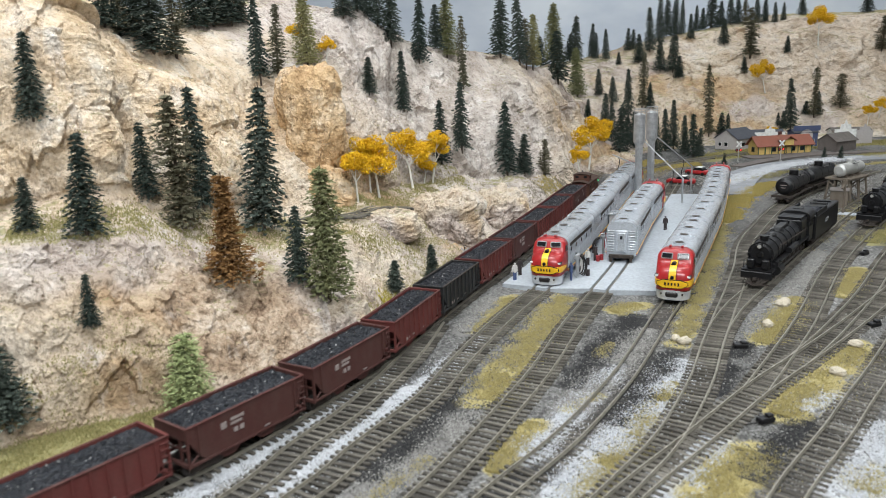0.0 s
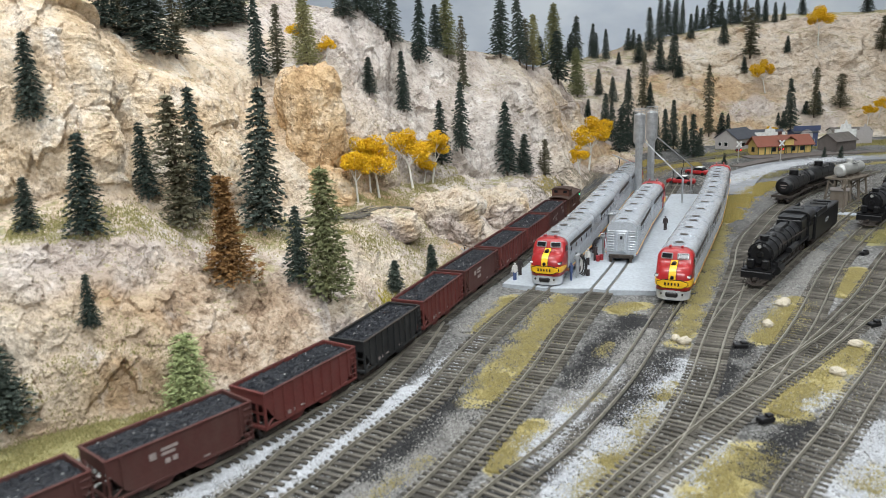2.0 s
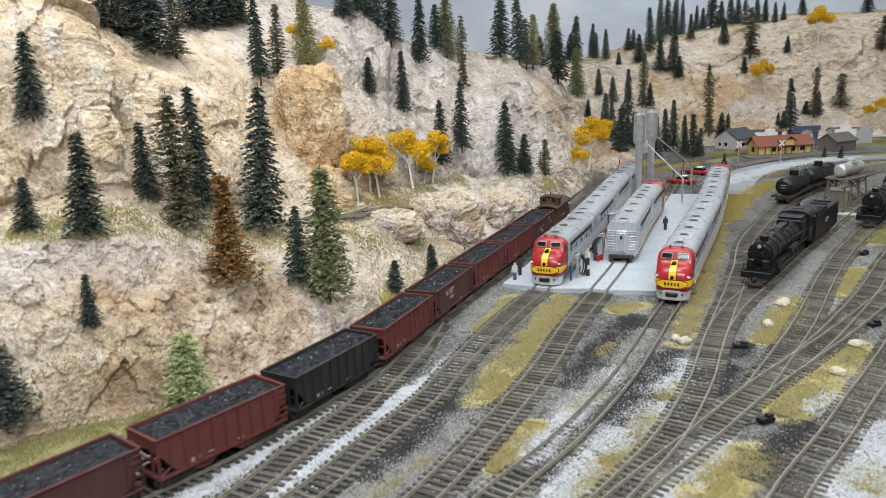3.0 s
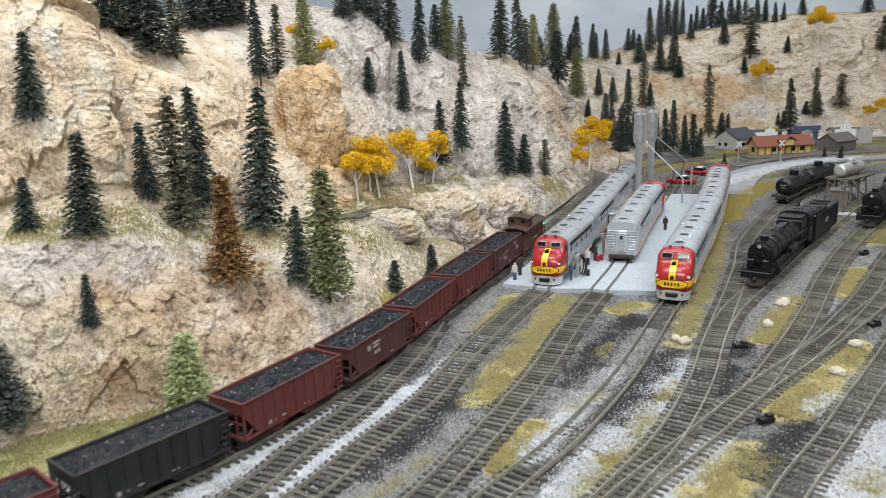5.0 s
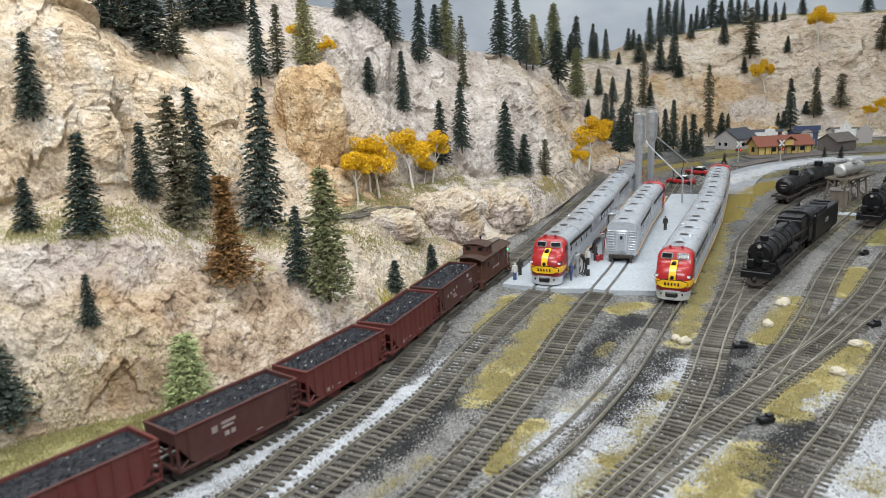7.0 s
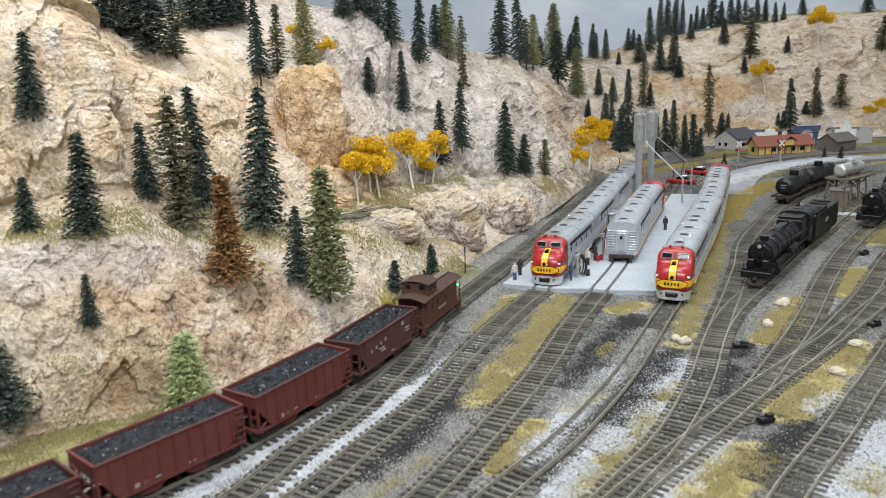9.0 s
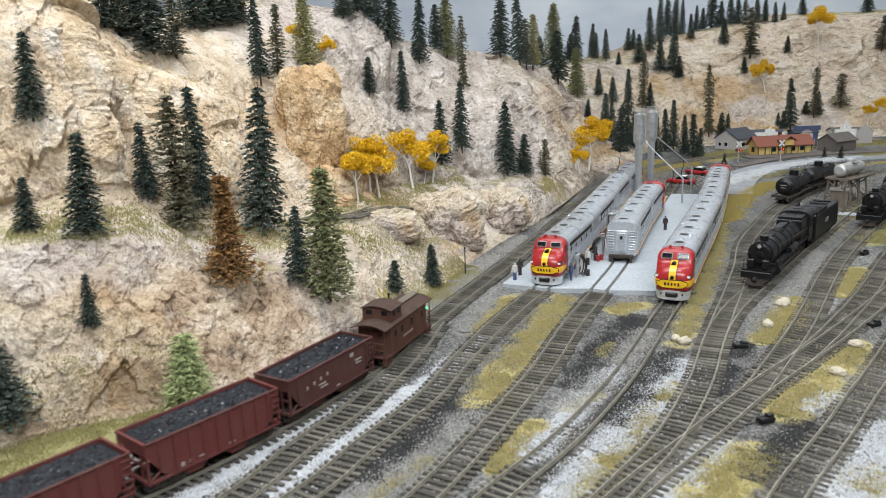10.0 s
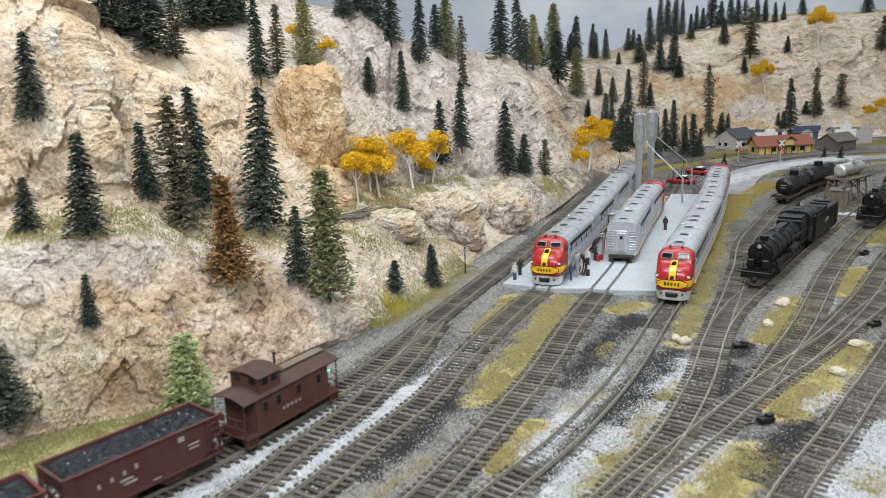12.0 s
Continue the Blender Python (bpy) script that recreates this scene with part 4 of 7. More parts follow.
    # red cab and bulldog nose
    F = [(red, 1.0, 0.0512, 0.0415, 0.7), (0.026, 1.0, 0.0512, 0.0415, 0.66), (0.0225, 1.0, 0.0502, 0.0415, 0.60), (0.0205, 1.0, 0.0478, 0.0405, 0.5), (0.0165, 1.0, 0.0400, 0.0345, 0.5),
         (0.0150, 0.995, 0.0378, 0.0305, 0.6), (0.0110, 0.985, 0.0368, 0.0275, 0.68), (0.0075, 0.955, 0.0356, 0.0255, 0.72), (0.0045, 0.895, 0.0338, 0.0235, 0.76), (0.0022, 0.80, 0.0315, 0.0215, 0.8), (0.0006, 0.66, 0.0285, 0.0195, 0.8), (0.0, 0.50, 0.0255, 0.018, 0.8)]
    rows = [(H - f, ring(hw * w, zb + 0.002, zt, zr, p)) for f, w, zt, zr, p in F]
    part("nose", loft(rows), "warred", home, "glossy red rounded cab and nose", smooth=True)
    plan = [(-hw * w, H - f) for f, w, *_ in F] + [(0, H + 0.0002)] + [(hw * w, H - f) for f, w, *_ in F[::-1]]
    fine = Line(plan, 12)
    pp = [fine.at(s) for s in np.linspace(fine.length * 0.10, fine.length * 0.90, 40)]
    part("nose_wing", plan_band(pp, 0.0165, 0.0228, 0.0009), "yellow", home, "yellow oval wing emblem across the nose")
    pin = [fine.at(s) for s in np.linspace(fine.length * 0.33, fine.length * 0.67, 30)]
    part("wing_outline", plan_band(pin, 0.0150, 0.0240, 0.0012), "ink", home)
    pin = [fine.at(s) for s in np.linspace(fine.length * 0.342, fine.length * 0.658, 30)]
    part("wing_panel", plan_band(pin, 0.0156, 0.0234, 0.0015), "yellow", home)
    for k in range(5):
        s = fine.length * (0.43 + 0.035 * k)
        c, w = fine.at(s), fine.way(s)
        bm = bmesh.new()
        box(bm, 0, 0, 0.0195, 0.0016, 0.0012, 0.0034 if k in (0, 4) else 0.0026, m=pose(c[0], c[1] + 0.0012, 0, 0, 0, math.degrees(math.atan2(w[1], w[0]))))
        part("emblem_mark", bm, "ink", home)
    # stripe down the middle of the nose
    prof = [(H - f, zt) for f, w, zt, *_ in F[4:]] + [(H + 0.0002, 0.0215), (H + 0.0003, 0.018)]
    for nm, half, up, m_ in (("stripe_edge", 0.0040, 0.0005, "ink"), ("nose_stripe", 0.0035, 0.0009, "yellow")):
        bm = bmesh.new()
        P = np.array(prof)
        d = np.gradient(P, axis=0)
        nn = np.stack([-d[:, 1], d[:, 0]], 1)
        nn /= np.linalg.norm(nn, axis=1)[:, None]
        nn *= np.where(nn[:, 1:2] + nn[:, 0:1] < 0, -1, 1)
        rr = [[bm.verts.new((sx * half, *(p + k * e))) for sx, e in ((-1, -0.0012), (1, -0.0012), (1, up), (-1, up))] for p, k in zip(P, nn)]
        for a, b in zip(rr[:-1], rr[1:]):
            for i in range(4):
                bm.faces.new((a[i], b[i], b[(i + 1) % 4], a[(i + 1) % 4]))
        bmesh.ops.recalc_face_normals(bm, faces=bm.faces)
        part(nm, bm, m_, home)
    for y, z, r in ((H - 0.0100, 0.0376, 0.0024), (H + 0.0002, 0.0262, 0.0019)):
        bm = bmesh.new()
        rod(bm, (0, y - 0.004, z), (0, y + 0.0018, z), r, 18)
        hl = part("headlight", bm, "ink", home)
        bm = bmesh.new()
        rod(bm, (0, y + 0.0014, z), (0, y + 0.0019, z), r * 0.72, 16)
        part("lens", bm, "glass", hl)
    # windscreens on the sloping cab front
    lean = math.degrees(math.atan2(0.0040, 0.0078))
    for sx in (-1, 1):
        m = pose(sx * 0.0080, H - 0.0184, 0.0440, -lean * -1, 0, -sx * 9)
        bm = bmesh.new()
        box(bm, 0, 0, 0, 0.0120, 0.0020, 0.0068, 0.0008, m)
        ws = part("windscreen", bm, "roofgrey", home)
        bm = bmesh.new()
        box(bm, 0, 0.0004, 0, 0.0108, 0.0020, 0.0056, 0.0008, m)
        part("pane", bm, "glass", ws)
        bm = bmesh.new()
        box(bm, sx * (hw - 0.0002), H - 0.0265, 0.0390, 0.0012, 0.0075, 0.0070, 0.0004)
        part("cab_window", bm, "glass", home)
        bm = bmesh.new()
        box(bm, sx * 0.0155, H - 0.0060, 0.0265, 0.0050, 0.0050, 0.0030, 0.0005, None)
        nb = part("number_board", bm, "ink", home)
        bm = bmesh.new()
        box(bm, sx * 0.0155, H - 0.0034, 0.0265, 0.0034, 0.0006, 0.0018)
        part("bar", bm, "white", nb)
        bm = bmesh.new()
        rod(bm, (sx * 0.006, H - 0.030, 0.0525), (sx * 0.006, H - 0.022, 0.0530), 0.0008, 8, 0.0014)
        rod(bm, (sx * 0.006, H - 0.030, 0.0505), (sx * 0.006, H - 0.030, 0.0525), 0.0007, 6)
        part("horn", bm, "warred", home)
    # silver pilot
    pf = [(hw * 0.99 * math.sin(a) * (1 if abs(math.sin(a)) > 0 else 0), H - 0.014 + 0.0152 * math.cos(a) ** 0.7 if math.cos(a) > 0 else H - 0.014) for a in np.linspace(-math.pi / 2, math.pi / 2, 25)]
    bm = bmesh.new()
    lo = [bm.verts.new((x * 0.94, y - 0.001, 0.0022)) for x, y in pf]
    hi = [bm.verts.new((x, y, 0.0125)) for x, y in pf]
    for i in range(len(pf) - 1):
        bm.faces.new((lo[i], lo[i + 1], hi[i + 1], hi[i]))
    bm.faces.new(hi)
    bm.faces.new(lo[::-1])
    bm.faces.new((lo[0], hi[0], hi[-1], lo[-1]))
    bmesh.ops.recalc_face_normals(bm, faces=bm.faces)
    pil = part("pilot", bm, "chrome", home, "shiny silver pilot", smooth=False)
    # solid black block: shade inside the coupler opening, put into colour
    bm = bmesh.new()
    box(bm, 0, H - 0.001, 0.0082, 0.0125, 0.0060, 0.0056, 0.0014)
    part("coupler_opening", bm, "ink", pil)
    for sx in (-1, 1):
        bm = bmesh.new()
        rod(bm, (sx * 0.0105, H - 0.002, 0.0085), (sx * 0.0105, H + 0.0002, 0.0085), 0.0010, 10)
        part("step_lamp", bm, "frame", pil)
    return home


# ---- steam locomotive and tender ----
def steam_locomotive(label):
    home = new("steam_locomotive")
    tagged(home, label, "locomotive")
    bm = bmesh.new()
    rod(bm, (0, -0.040, 0.0320), (0, 0.066, 0.0320), 0.0140, 28, 0.0132)
    for y in (-0.036, -0.016, 0.004, 0.024, 0.046, 0.064):
        rod(bm, (0, y, 0.0320), (0, y + 0.0014, 0.0320), 0.0144, 28)
    part("boiler", bm, "soot", home, smooth=False)
    bm = bmesh.new()
    rod(bm, (0, 0.066, 0.0320), (0, 0.0855, 0.0320), 0.0136, 28)
    box_ = part("smokebox", bm, "soot", home)
    bm = bmesh.new()
    rod(bm, (0, 0.0855, 0.0320), (0, 0.0875, 0.0320), 0.0118, 28, 0.0100)
    rod(bm, (0, 0.0875, 0.0320), (0, 0.0890, 0.0320), 0.0040, 16, 0.0028)
    for k in range(12):
        a = k * math.pi / 6
        rod(bm, (0.0122 * math.cos(a), 0.0850, 0.0320 + 0.0122 * math.sin(a)), (0.0122 * math.cos(a), 0.0870, 0.0320 + 0.0122 * math.sin(a)), 0.0008, 6)
    part("smokebox_door", bm, "soot", home)
    bm = bmesh.new()
    rod(bm, (0, 0.086, 0.0420), (0, 0.0925, 0.0420), 0.0026, 16)
    hl = part("headlight", bm, "soot", home)
    bm = bmesh.new()
    rod(bm, (0, 0.0924, 0.0420), (0, 0.0930, 0.0420), 0.0021, 16)
    part("lens", bm, "tanksilver", hl)
    bm = bmesh.new()
    rod(bm, (0, 0.074, 0.0440), (0, 0.074, 0.0500), 0.0042, 18, 0.0048)
    rod(bm, (0, 0.074, 0.0500), (0, 0.074, 0.0506), 0.0053, 18)
    part("smokestack", bm, "soot", home)
    for y, r, h in ((0.044, 0.0064, 0.0035), (0.014, 0.0066, 0.0030)):
        bm = bmesh.new()
        bmesh.ops.create_uvsphere(bm, u_segments=18, v_segments=10, radius=r, matrix=Matrix.Translation((0, y, 0.0440)) @ Matrix.Diagonal((1, 1.5, 0.75, 1)))
        part("dome", bm, "soot", home, smooth=True)
    bm = bmesh.new()
    box(bm, 0, 0.0005, 0.0478, 0.009, 0.030, 0.0022, 0.0006)
    for x in (-0.003, 0.003):
        rod(bm, (x, -0.022, 0.046), (x, -0.022, 0.0495), 0.0012, 8)
    part("boiler_fittings", bm, "soot", home)
    bm = bmesh.new()
    box(bm, 0, -0.056, 0.0330, 0.0290, 0.034, 0.0280, 0.0010)
    prism(bm, [(-0.040, 0.047), (-0.072, 0.047), (-0.072, 0.050), (-0.040, 0.050)], -0.0130, 0.0130)
    firebox = part("firebox", bm, "soot", home)
    bm = bmesh.new()
    rows = [(y, ring(0.0172, 0.0160, 0.0525, 0.0445)) for y in (-0.092, -0.070)]
    tmp = loft(rows)
    cabp = part("cab", tmp, "soot", home)
    bm.free()
    bm = loft([(y, [(x, z) for x, z in ring(0.0180, 0.0450, 0.0533, 0.0452)]) for y in (-0.099, -0.068)])
    part("cab_roof", bm, "soot", home)
    bm = bmesh.new()
    box(bm, 0, -0.086, 0.0534, 0.011, 0.010, 0.0016, 0.0004)
    part("roof_hatch", bm, "soot", home)
    for sx in (-1, 1):
        for y in (-0.0865, -0.0765):
            bm = bmesh.new()
            box(bm, sx * 0.0172, y, 0.0380, 0.0008, 0.0070, 0.0075)
            part("pane", bm, "glass", cabp)
        bm = bmesh.new()
        box(bm, sx * 0.0150, -0.002, 0.0225, 0.0060, 0.140, 0.0011)
        part("running_board", bm, "soot", home)
        bm = bmesh.new()
        rod(bm, (sx * 0.0160, -0.066, 0.0335), (sx * 0.0160, 0.070, 0.0405), 0.0005, 6)
        for y in (-0.05, -0.02, 0.01, 0.04, 0.065):
            rod(bm, (sx * 0.0130, y, 0.0350), (sx * 0.0162, y, 0.0370), 0.0005, 5)
        part("handrail", bm, "frame", home)
        bm = bmesh.new()
        rod(bm, (sx * 0.0165, -0.004, 0.0262), (sx * 0.0165, 0.030, 0.0262), 0.0036, 14)
        part("air_tank", bm, "soot", home)
        bm = bmesh.new()
        rod(bm, (sx * 0.0135, 0.055, 0.0125), (sx * 0.0135, 0.074, 0.0125), 0.0056, 18)
        rod(bm, (sx * 0.0130, 0.053, 0.0200), (sx * 0.0130, 0.076, 0.0200), 0.0036, 16)
        part("cylinder", bm, "soot", home)
        for y in (-0.050, -0.0295, -0.009, 0.0115, 0.032):
            bm = bmesh.new()
            rod(bm, (sx * 0.0068, y, 0.0098), (sx * 0.0092, y, 0.0098), 0.0098, 24)
            w = part("driving_wheel", bm, "frame", home)
            bm = bmesh.new()
            rod(bm, (sx * 0.0090, y, 0.0098), (sx * 0.0102, y, 0.0098), 0.0030, 12)
            box(bm, sx * 0.0094, y, 0.0060, 0.0010, 0.009, 0.003)
            part("counterweight", bm, "wheel", w)
        bm = bmesh.new()
        box(bm, sx * 0.0112, -0.009, 0.0072, 0.0013, 0.086, 0.0020)
        box(bm, sx * 0.0126, 0.030, 0.0100, 0.0012, 0.055, 0.0018)
        part("side_rod", bm, "wheel", home)
        for y in (0.049, 0.083, -0.072, -0.088):
            bm = bmesh.new()
            rod(bm, (sx * 0.0068, y, 0.0052), (sx * 0.0090, y, 0.0052), 0.0052, 18)
            part("pony_wheel", bm, "frame", home)
        bm = bmesh.new()
        for k in range(5):
            rod(bm, (sx * 0.0120, 0.0905 - k * 0.0, 0.0100 + 0.0035 * k), (sx * 0.0165, 0.0905, 0.0100 + 0.0035 * k), 0.0004, 5)
        rod(bm, (sx * 0.0120, 0.0905, 0.008), (sx * 0.0120, 0.086, 0.030), 0.0005, 5)
        rod(bm, (sx * 0.0165, 0.0905, 0.008), (sx * 0.0165, 0.086, 0.0235), 0.0005, 5)
        part("front_ladder", bm, "soot", home)
        bm = bmesh.new()
        box(bm, sx * 0.0075, 0.0925, 0.0230, 0.0075, 0.0070, 0.0100, 0.0010)
        rod(bm, (sx * 0.0075, 0.0962, 0.0220), (sx * 0.0075, 0.0975, 0.0220), 0.0030, 14)
        part("air_pump", bm, "soot", home)
    bm = bmesh.new()
    box(bm, 0, 0.0900, 0.0165, 0.0320, 0.0170, 0.0016)
    box(bm, 0, 0.0985, 0.0115, 0.0320, 0.0030, 0.0080, 0.0006)
    part("pilot_beam", bm, "soot", home)
    for k in range(9):
        x = -0.0128 + 0.0032 * k
        bm = bmesh.new()
        rod(bm, (x, 0.0995, 0.0085), (x * 0.45, 0.1065 - abs(x) * 0.25, 0.0022), 0.0007, 5)
        part("pilot_bar", bm, "frame", home)
    for sx in (-1, 1):
        bm = bmesh.new()
        rod(bm, (sx * 0.0140, 0.0990, 0.0024), (0, 0.1070, 0.0022), 0.0008, 5)
        part("pilot_foot", bm, "frame", home)
    bm = bmesh.new()
    box(bm, 0, -0.005, 0.0145, 0.0110, 0.180, 0.0075)
    part("main_frame", bm, "frame", home)
    coupler(home, 0.1000)
    return home


def tender():
    home = new("tender")
    tagged(home, "black coal tender coupled behind a steam locomotive", "tender")
    bm = bmesh.new()
    box(bm, 0, 0, 0.0265, 0.0350, 0.124, 0.0310, 0.0012)
    part("tank", bm, "soot", home)
    for sx in (-1, 1):
        bm = bmesh.new()
        box(bm, sx * 0.0168, 0.034, 0.0445, 0.0010, 0.056, 0.0060)
        part("bunker_side", bm, "soot", home)
        bm = bmesh.new()
        for k in range(16):
            for z in (0.0135, 0.0395):
                box(bm, sx * 0.0176, -0.058 + k * 0.0077, z, 0.0005, 0.0009, 0.0009)
        part("rivets", bm, "soot", home)
        bm = bmesh.new()
        box(bm, sx * 0.0177, 0.004, 0.0280, 0.0004, 0.014, 0.0050)
        part("lettering", bm, "roofgrey", home)
    bm = bmesh.new()
    for y in (-0.045, -0.025, 0.0):
        box(bm, 0, y, 0.0428, 0.022, 0.0050, 0.0024, 0.0006)
    rod(bm, (0, -0.034, 0.042), (0, -0.034, 0.0455), 0.0040, 16)
    part("deck_hatches", bm, "soot", home)
    vs, fs = [], []
    for j in range(25):
        for i in range(13):
            x, y = -0.0155 + 0.031 * i / 12, 0.008 + 0.052 * j / 24
            e = min(1, 3 * min(i, 12 - i) / 6, 3 * min(j, 24 - j) / 12)
            vs.append((x, y, 0.0422 + 0.0035 * e + 0.0012 * noise.noise((x * 400, y * 400, 2))))
    for j in range(24):
        for i in range(12):
            a = j * 13 + i
            fs.append((a, a + 1, a + 14, a + 13))
    mesh_part("coal_load", vs, fs, "coal", home)
    bm = bmesh.new()
    box(bm, 0, 0, 0.0105, 0.0330, 0.126, 0.0022)
    part("underframe", bm, "frame", home)
    for y in (-0.040, 0.040):
        truck(home, y, 0.022, 0.0052)
    coupler(home, -0.063)
    return home


def tank_car(label, silver=False):
    home = new("storage_tank" if silver else "tank_car")
    tagged(home, label, "tank" if silver else "tank car", "" if silver else "tank cars in the yard")
    m_ = "tanksilver" if silver else "soot"
    bm = bmesh.new()
    rod(bm, (0, -0.052, 0.0275), (0, 0.052, 0.0275), 0.0136, 30)
    for e in (-1, 1):
        rod(bm, (0, e * 0.052, 0.0275), (0, e * 0.0555, 0.0275), 0.0136, 30, 0.0085)
        rod(bm, (0, e * 0.040, 0.0275), (0, e * 0.0412, 0.0275), 0.0139, 30)
        rod(bm, (0, e * 0.014, 0.0275), (0, e * 0.0152, 0.0275), 0.0139, 30)
    part("tank", bm, m_, home)
    bm = bmesh.new()
    rod(bm, (0, 0, 0.0395), (0, 0, 0.0475), 0.0072, 22)
    rod(bm, (0, 0, 0.0475), (0, 0, 0.0490), 0.0076, 22, 0.0060)
    part("dome", bm, m_, home)
    bm = bmesh.new()
    for sx in (-1, 1):
        box(bm, sx * 0.0125, 0, 0.0400, 0.0035, 0.026, 0.0008)
        rod(bm, (sx * 0.0142, -0.013, 0.0445), (sx * 0.0142, 0.013, 0.0445), 0.0004, 5)
        for y in (-0.013, 0.013):
            rod(bm, (sx * 0.0142, y, 0.040), (sx * 0.0142, y, 0.0445), 0.0004, 5)
    part("dome_platform", bm, "soot", home)
    if silver:
        for y in (-0.034, 0.0, 0.034):
            bm = bmesh.new()
            box(bm, 0, y, 0.0125, 0.022, 0.006, 0.007)
            part("saddle", bm, "timber", home)
        return home
    bm = bmesh.new()
    box(bm, 0, 0, 0.0110, 0.0080, 0.118, 0.0050)
    for sx in (-1, 1):
        box(bm, sx * 0.0150, 0, 0.0120, 0.0045, 0.118, 0.0012)
        rod(bm, (sx * 0.0165, -0.055, 0.0245), (sx * 0.0165, 0.055, 0.0245), 0.0004, 5)
    for y in (-0.058, 0.058):
        box(bm, 0, y, 0.0115, 0.0340, 0.0030, 0.0035)
    part("underframe", bm, "frame", home)
    bm = bmesh.new()
    for e in (-1, 1):
        for k in range(2):
            box(bm, 0, e * 0.0552, 0.0300 - k * 0.0045, 0.010 - 0.003 * k, 0.0010, 0.0012)
    part("lettering", bm, "letter", home)
    for y in (-0.040, 0.040):
        truck(home, y)
    for y in (-0.059, 0.059):
        coupler(home, y)
    return home


# ---- servicing platform ----
PLATFORM_Z = 0.0006


def platform_slab(la, sa, a_off, lb, sb, b_off, long, label, near=0.0):
    """A concrete slab between two tracks."""
    home = new("platform_slab")
    vs, fs = [], []
    n = 30
    for i in range(n + 1):
        u = long * i / n
        p, wp = la.at(sa + u), la.way(sa + u)
        q, wq = lb.at(sb + u), lb.way(sb + u)
        a = p + np.array([wp[1], -wp[0]]) * a_off
        b = q + np.array([wq[1], -wq[0]]) * b_off
        for c, z in ((a, -0.006), (b, -0.006), (b, PLATFORM_Z), (a, PLATFORM_Z)):
            vs.append((*c, z))
    for i in range(n):
        for k in range(4):
            a, b = i * 4 + k, i * 4 + (k + 1) % 4
            fs.append((a, b, b + 4, a + 4))
    fs += [(3, 2, 1, 0), tuple(n * 4 + k for k in range(4))]
    ob = mesh_part("platform_slab", vs, fs, "concrete")
    bpy.data.objects.remove(home)
    tagged(ob, label, "platform", "concrete slabs between the servicing tracks")
    return ob


def figure(x, y, coat, trousers, turn, z=PLATFORM_Z, lean=0):
    """A painted model figure: one plain shape."""
    bm = bmesh.new()
    for sx in (-1, 1):
        rod(bm, (sx * 0.0012, 0, 0), (sx * 0.0010, 0, 0.0098), 0.0010, 7, 0.0013)
        rod(bm, (sx * 0.0026, 0, 0.0165), (sx * 0.0032, 0.001, 0.0098), 0.0008, 6)
    rod(bm, (0, 0, 0.0090), (0, 0, 0.0172), 0.0019, 8, 0.0025)
    bmesh.ops.create_icosphere(bm, subdivisions=1, radius=0.0015, matrix=Matrix.Translation((0, 0, 0.0192)))
    me_ = part("figurine", bm, coat)
    me_.matrix_basis = pose(x, y, z, lean, 0, turn)
    me_.data.materials.append(M[trousers])
    for p in me_.data.polygons:
        if p.center.z < 0.0095:
            p.material_index = 1
    tagged(me_, "tiny painted model figurine standing on the concrete platform", "figurine", "figurines on the platform")


def service_tower(x, y, label):
    home = new("service_tower")
    tagged(home, label, "tower", "silver servicing towers")
    home.matrix_basis = pose(x, y, -0.004)
    bm = bmesh.new()
    rod(bm, (0, 0, 0), (0, 0, 0.105), 0.0062, 20)
    part("column", bm, "steel", home)
    bm = bmesh.new()
    rod(bm, (0, 0, 0.098), (0, 0, 0.104), 0.0062, 22, 0.0100)
    rod(bm, (0, 0, 0.104), (0, 0, 0.150), 0.0100, 22)
    rod(bm, (0, 0, 0.150), (0, 0, 0.153), 0.0100, 22, 0.004)
    part("drum", bm, "steel", home)
    bm = bmesh.new()
    for k in range(8):
        a = k * math.pi / 4
        rod(bm, (0.0098 * math.cos(a), 0.0098 * math.sin(a), 0.150), (0.0098 * math.cos(a), 0.0098 * math.sin(a), 0.160), 0.0004, 5)
        b = a + math.pi / 4
        for z in (0.155, 0.160):
            rod(bm, (0.0098 * math.cos(a), 0.0098 * math.sin(a), z), (0.0098 * math.cos(b), 0.0098 * math.sin(b), z), 0.0004, 5)
    part("top_railing", bm, "steel", home)
    bm = bmesh.new()
    for sx in (-0.0024, 0.0024):
        rod(bm, (sx, -0.0115, 0.0), (sx, -0.0115, 0.156), 0.0005, 5)
    for k in range(38):
        rod(bm, (-0.0024, -0.0115, 0.004 * k + 0.003), (0.0024, -0.0115, 0.004 * k + 0.003), 0.0004, 4)
    for k in range(7):
        z = 0.02 + 0.02 * k
        for q in range(6):
            a, b = -math.pi + q * math.pi / 6 + 0.0, -math.pi + (q + 1) * math.pi / 6
            rod(bm, (0.0045 * math.cos(a), -0.0115 + 0.0045 * math.sin(a), z), (0.0045 * math.cos(b), -0.0115 + 0.0045 * math.sin(b), z), 0.0003, 4)
    part("caged_ladder", bm, "steel", home)
    for z in (0.03, 0.06, 0.09):
        bm = bmesh.new()
        rod(bm, (0, 0, z), (0, 0, z + 0.0015), 0.0068, 20)
        part("band", bm, "steel", home)
    return home


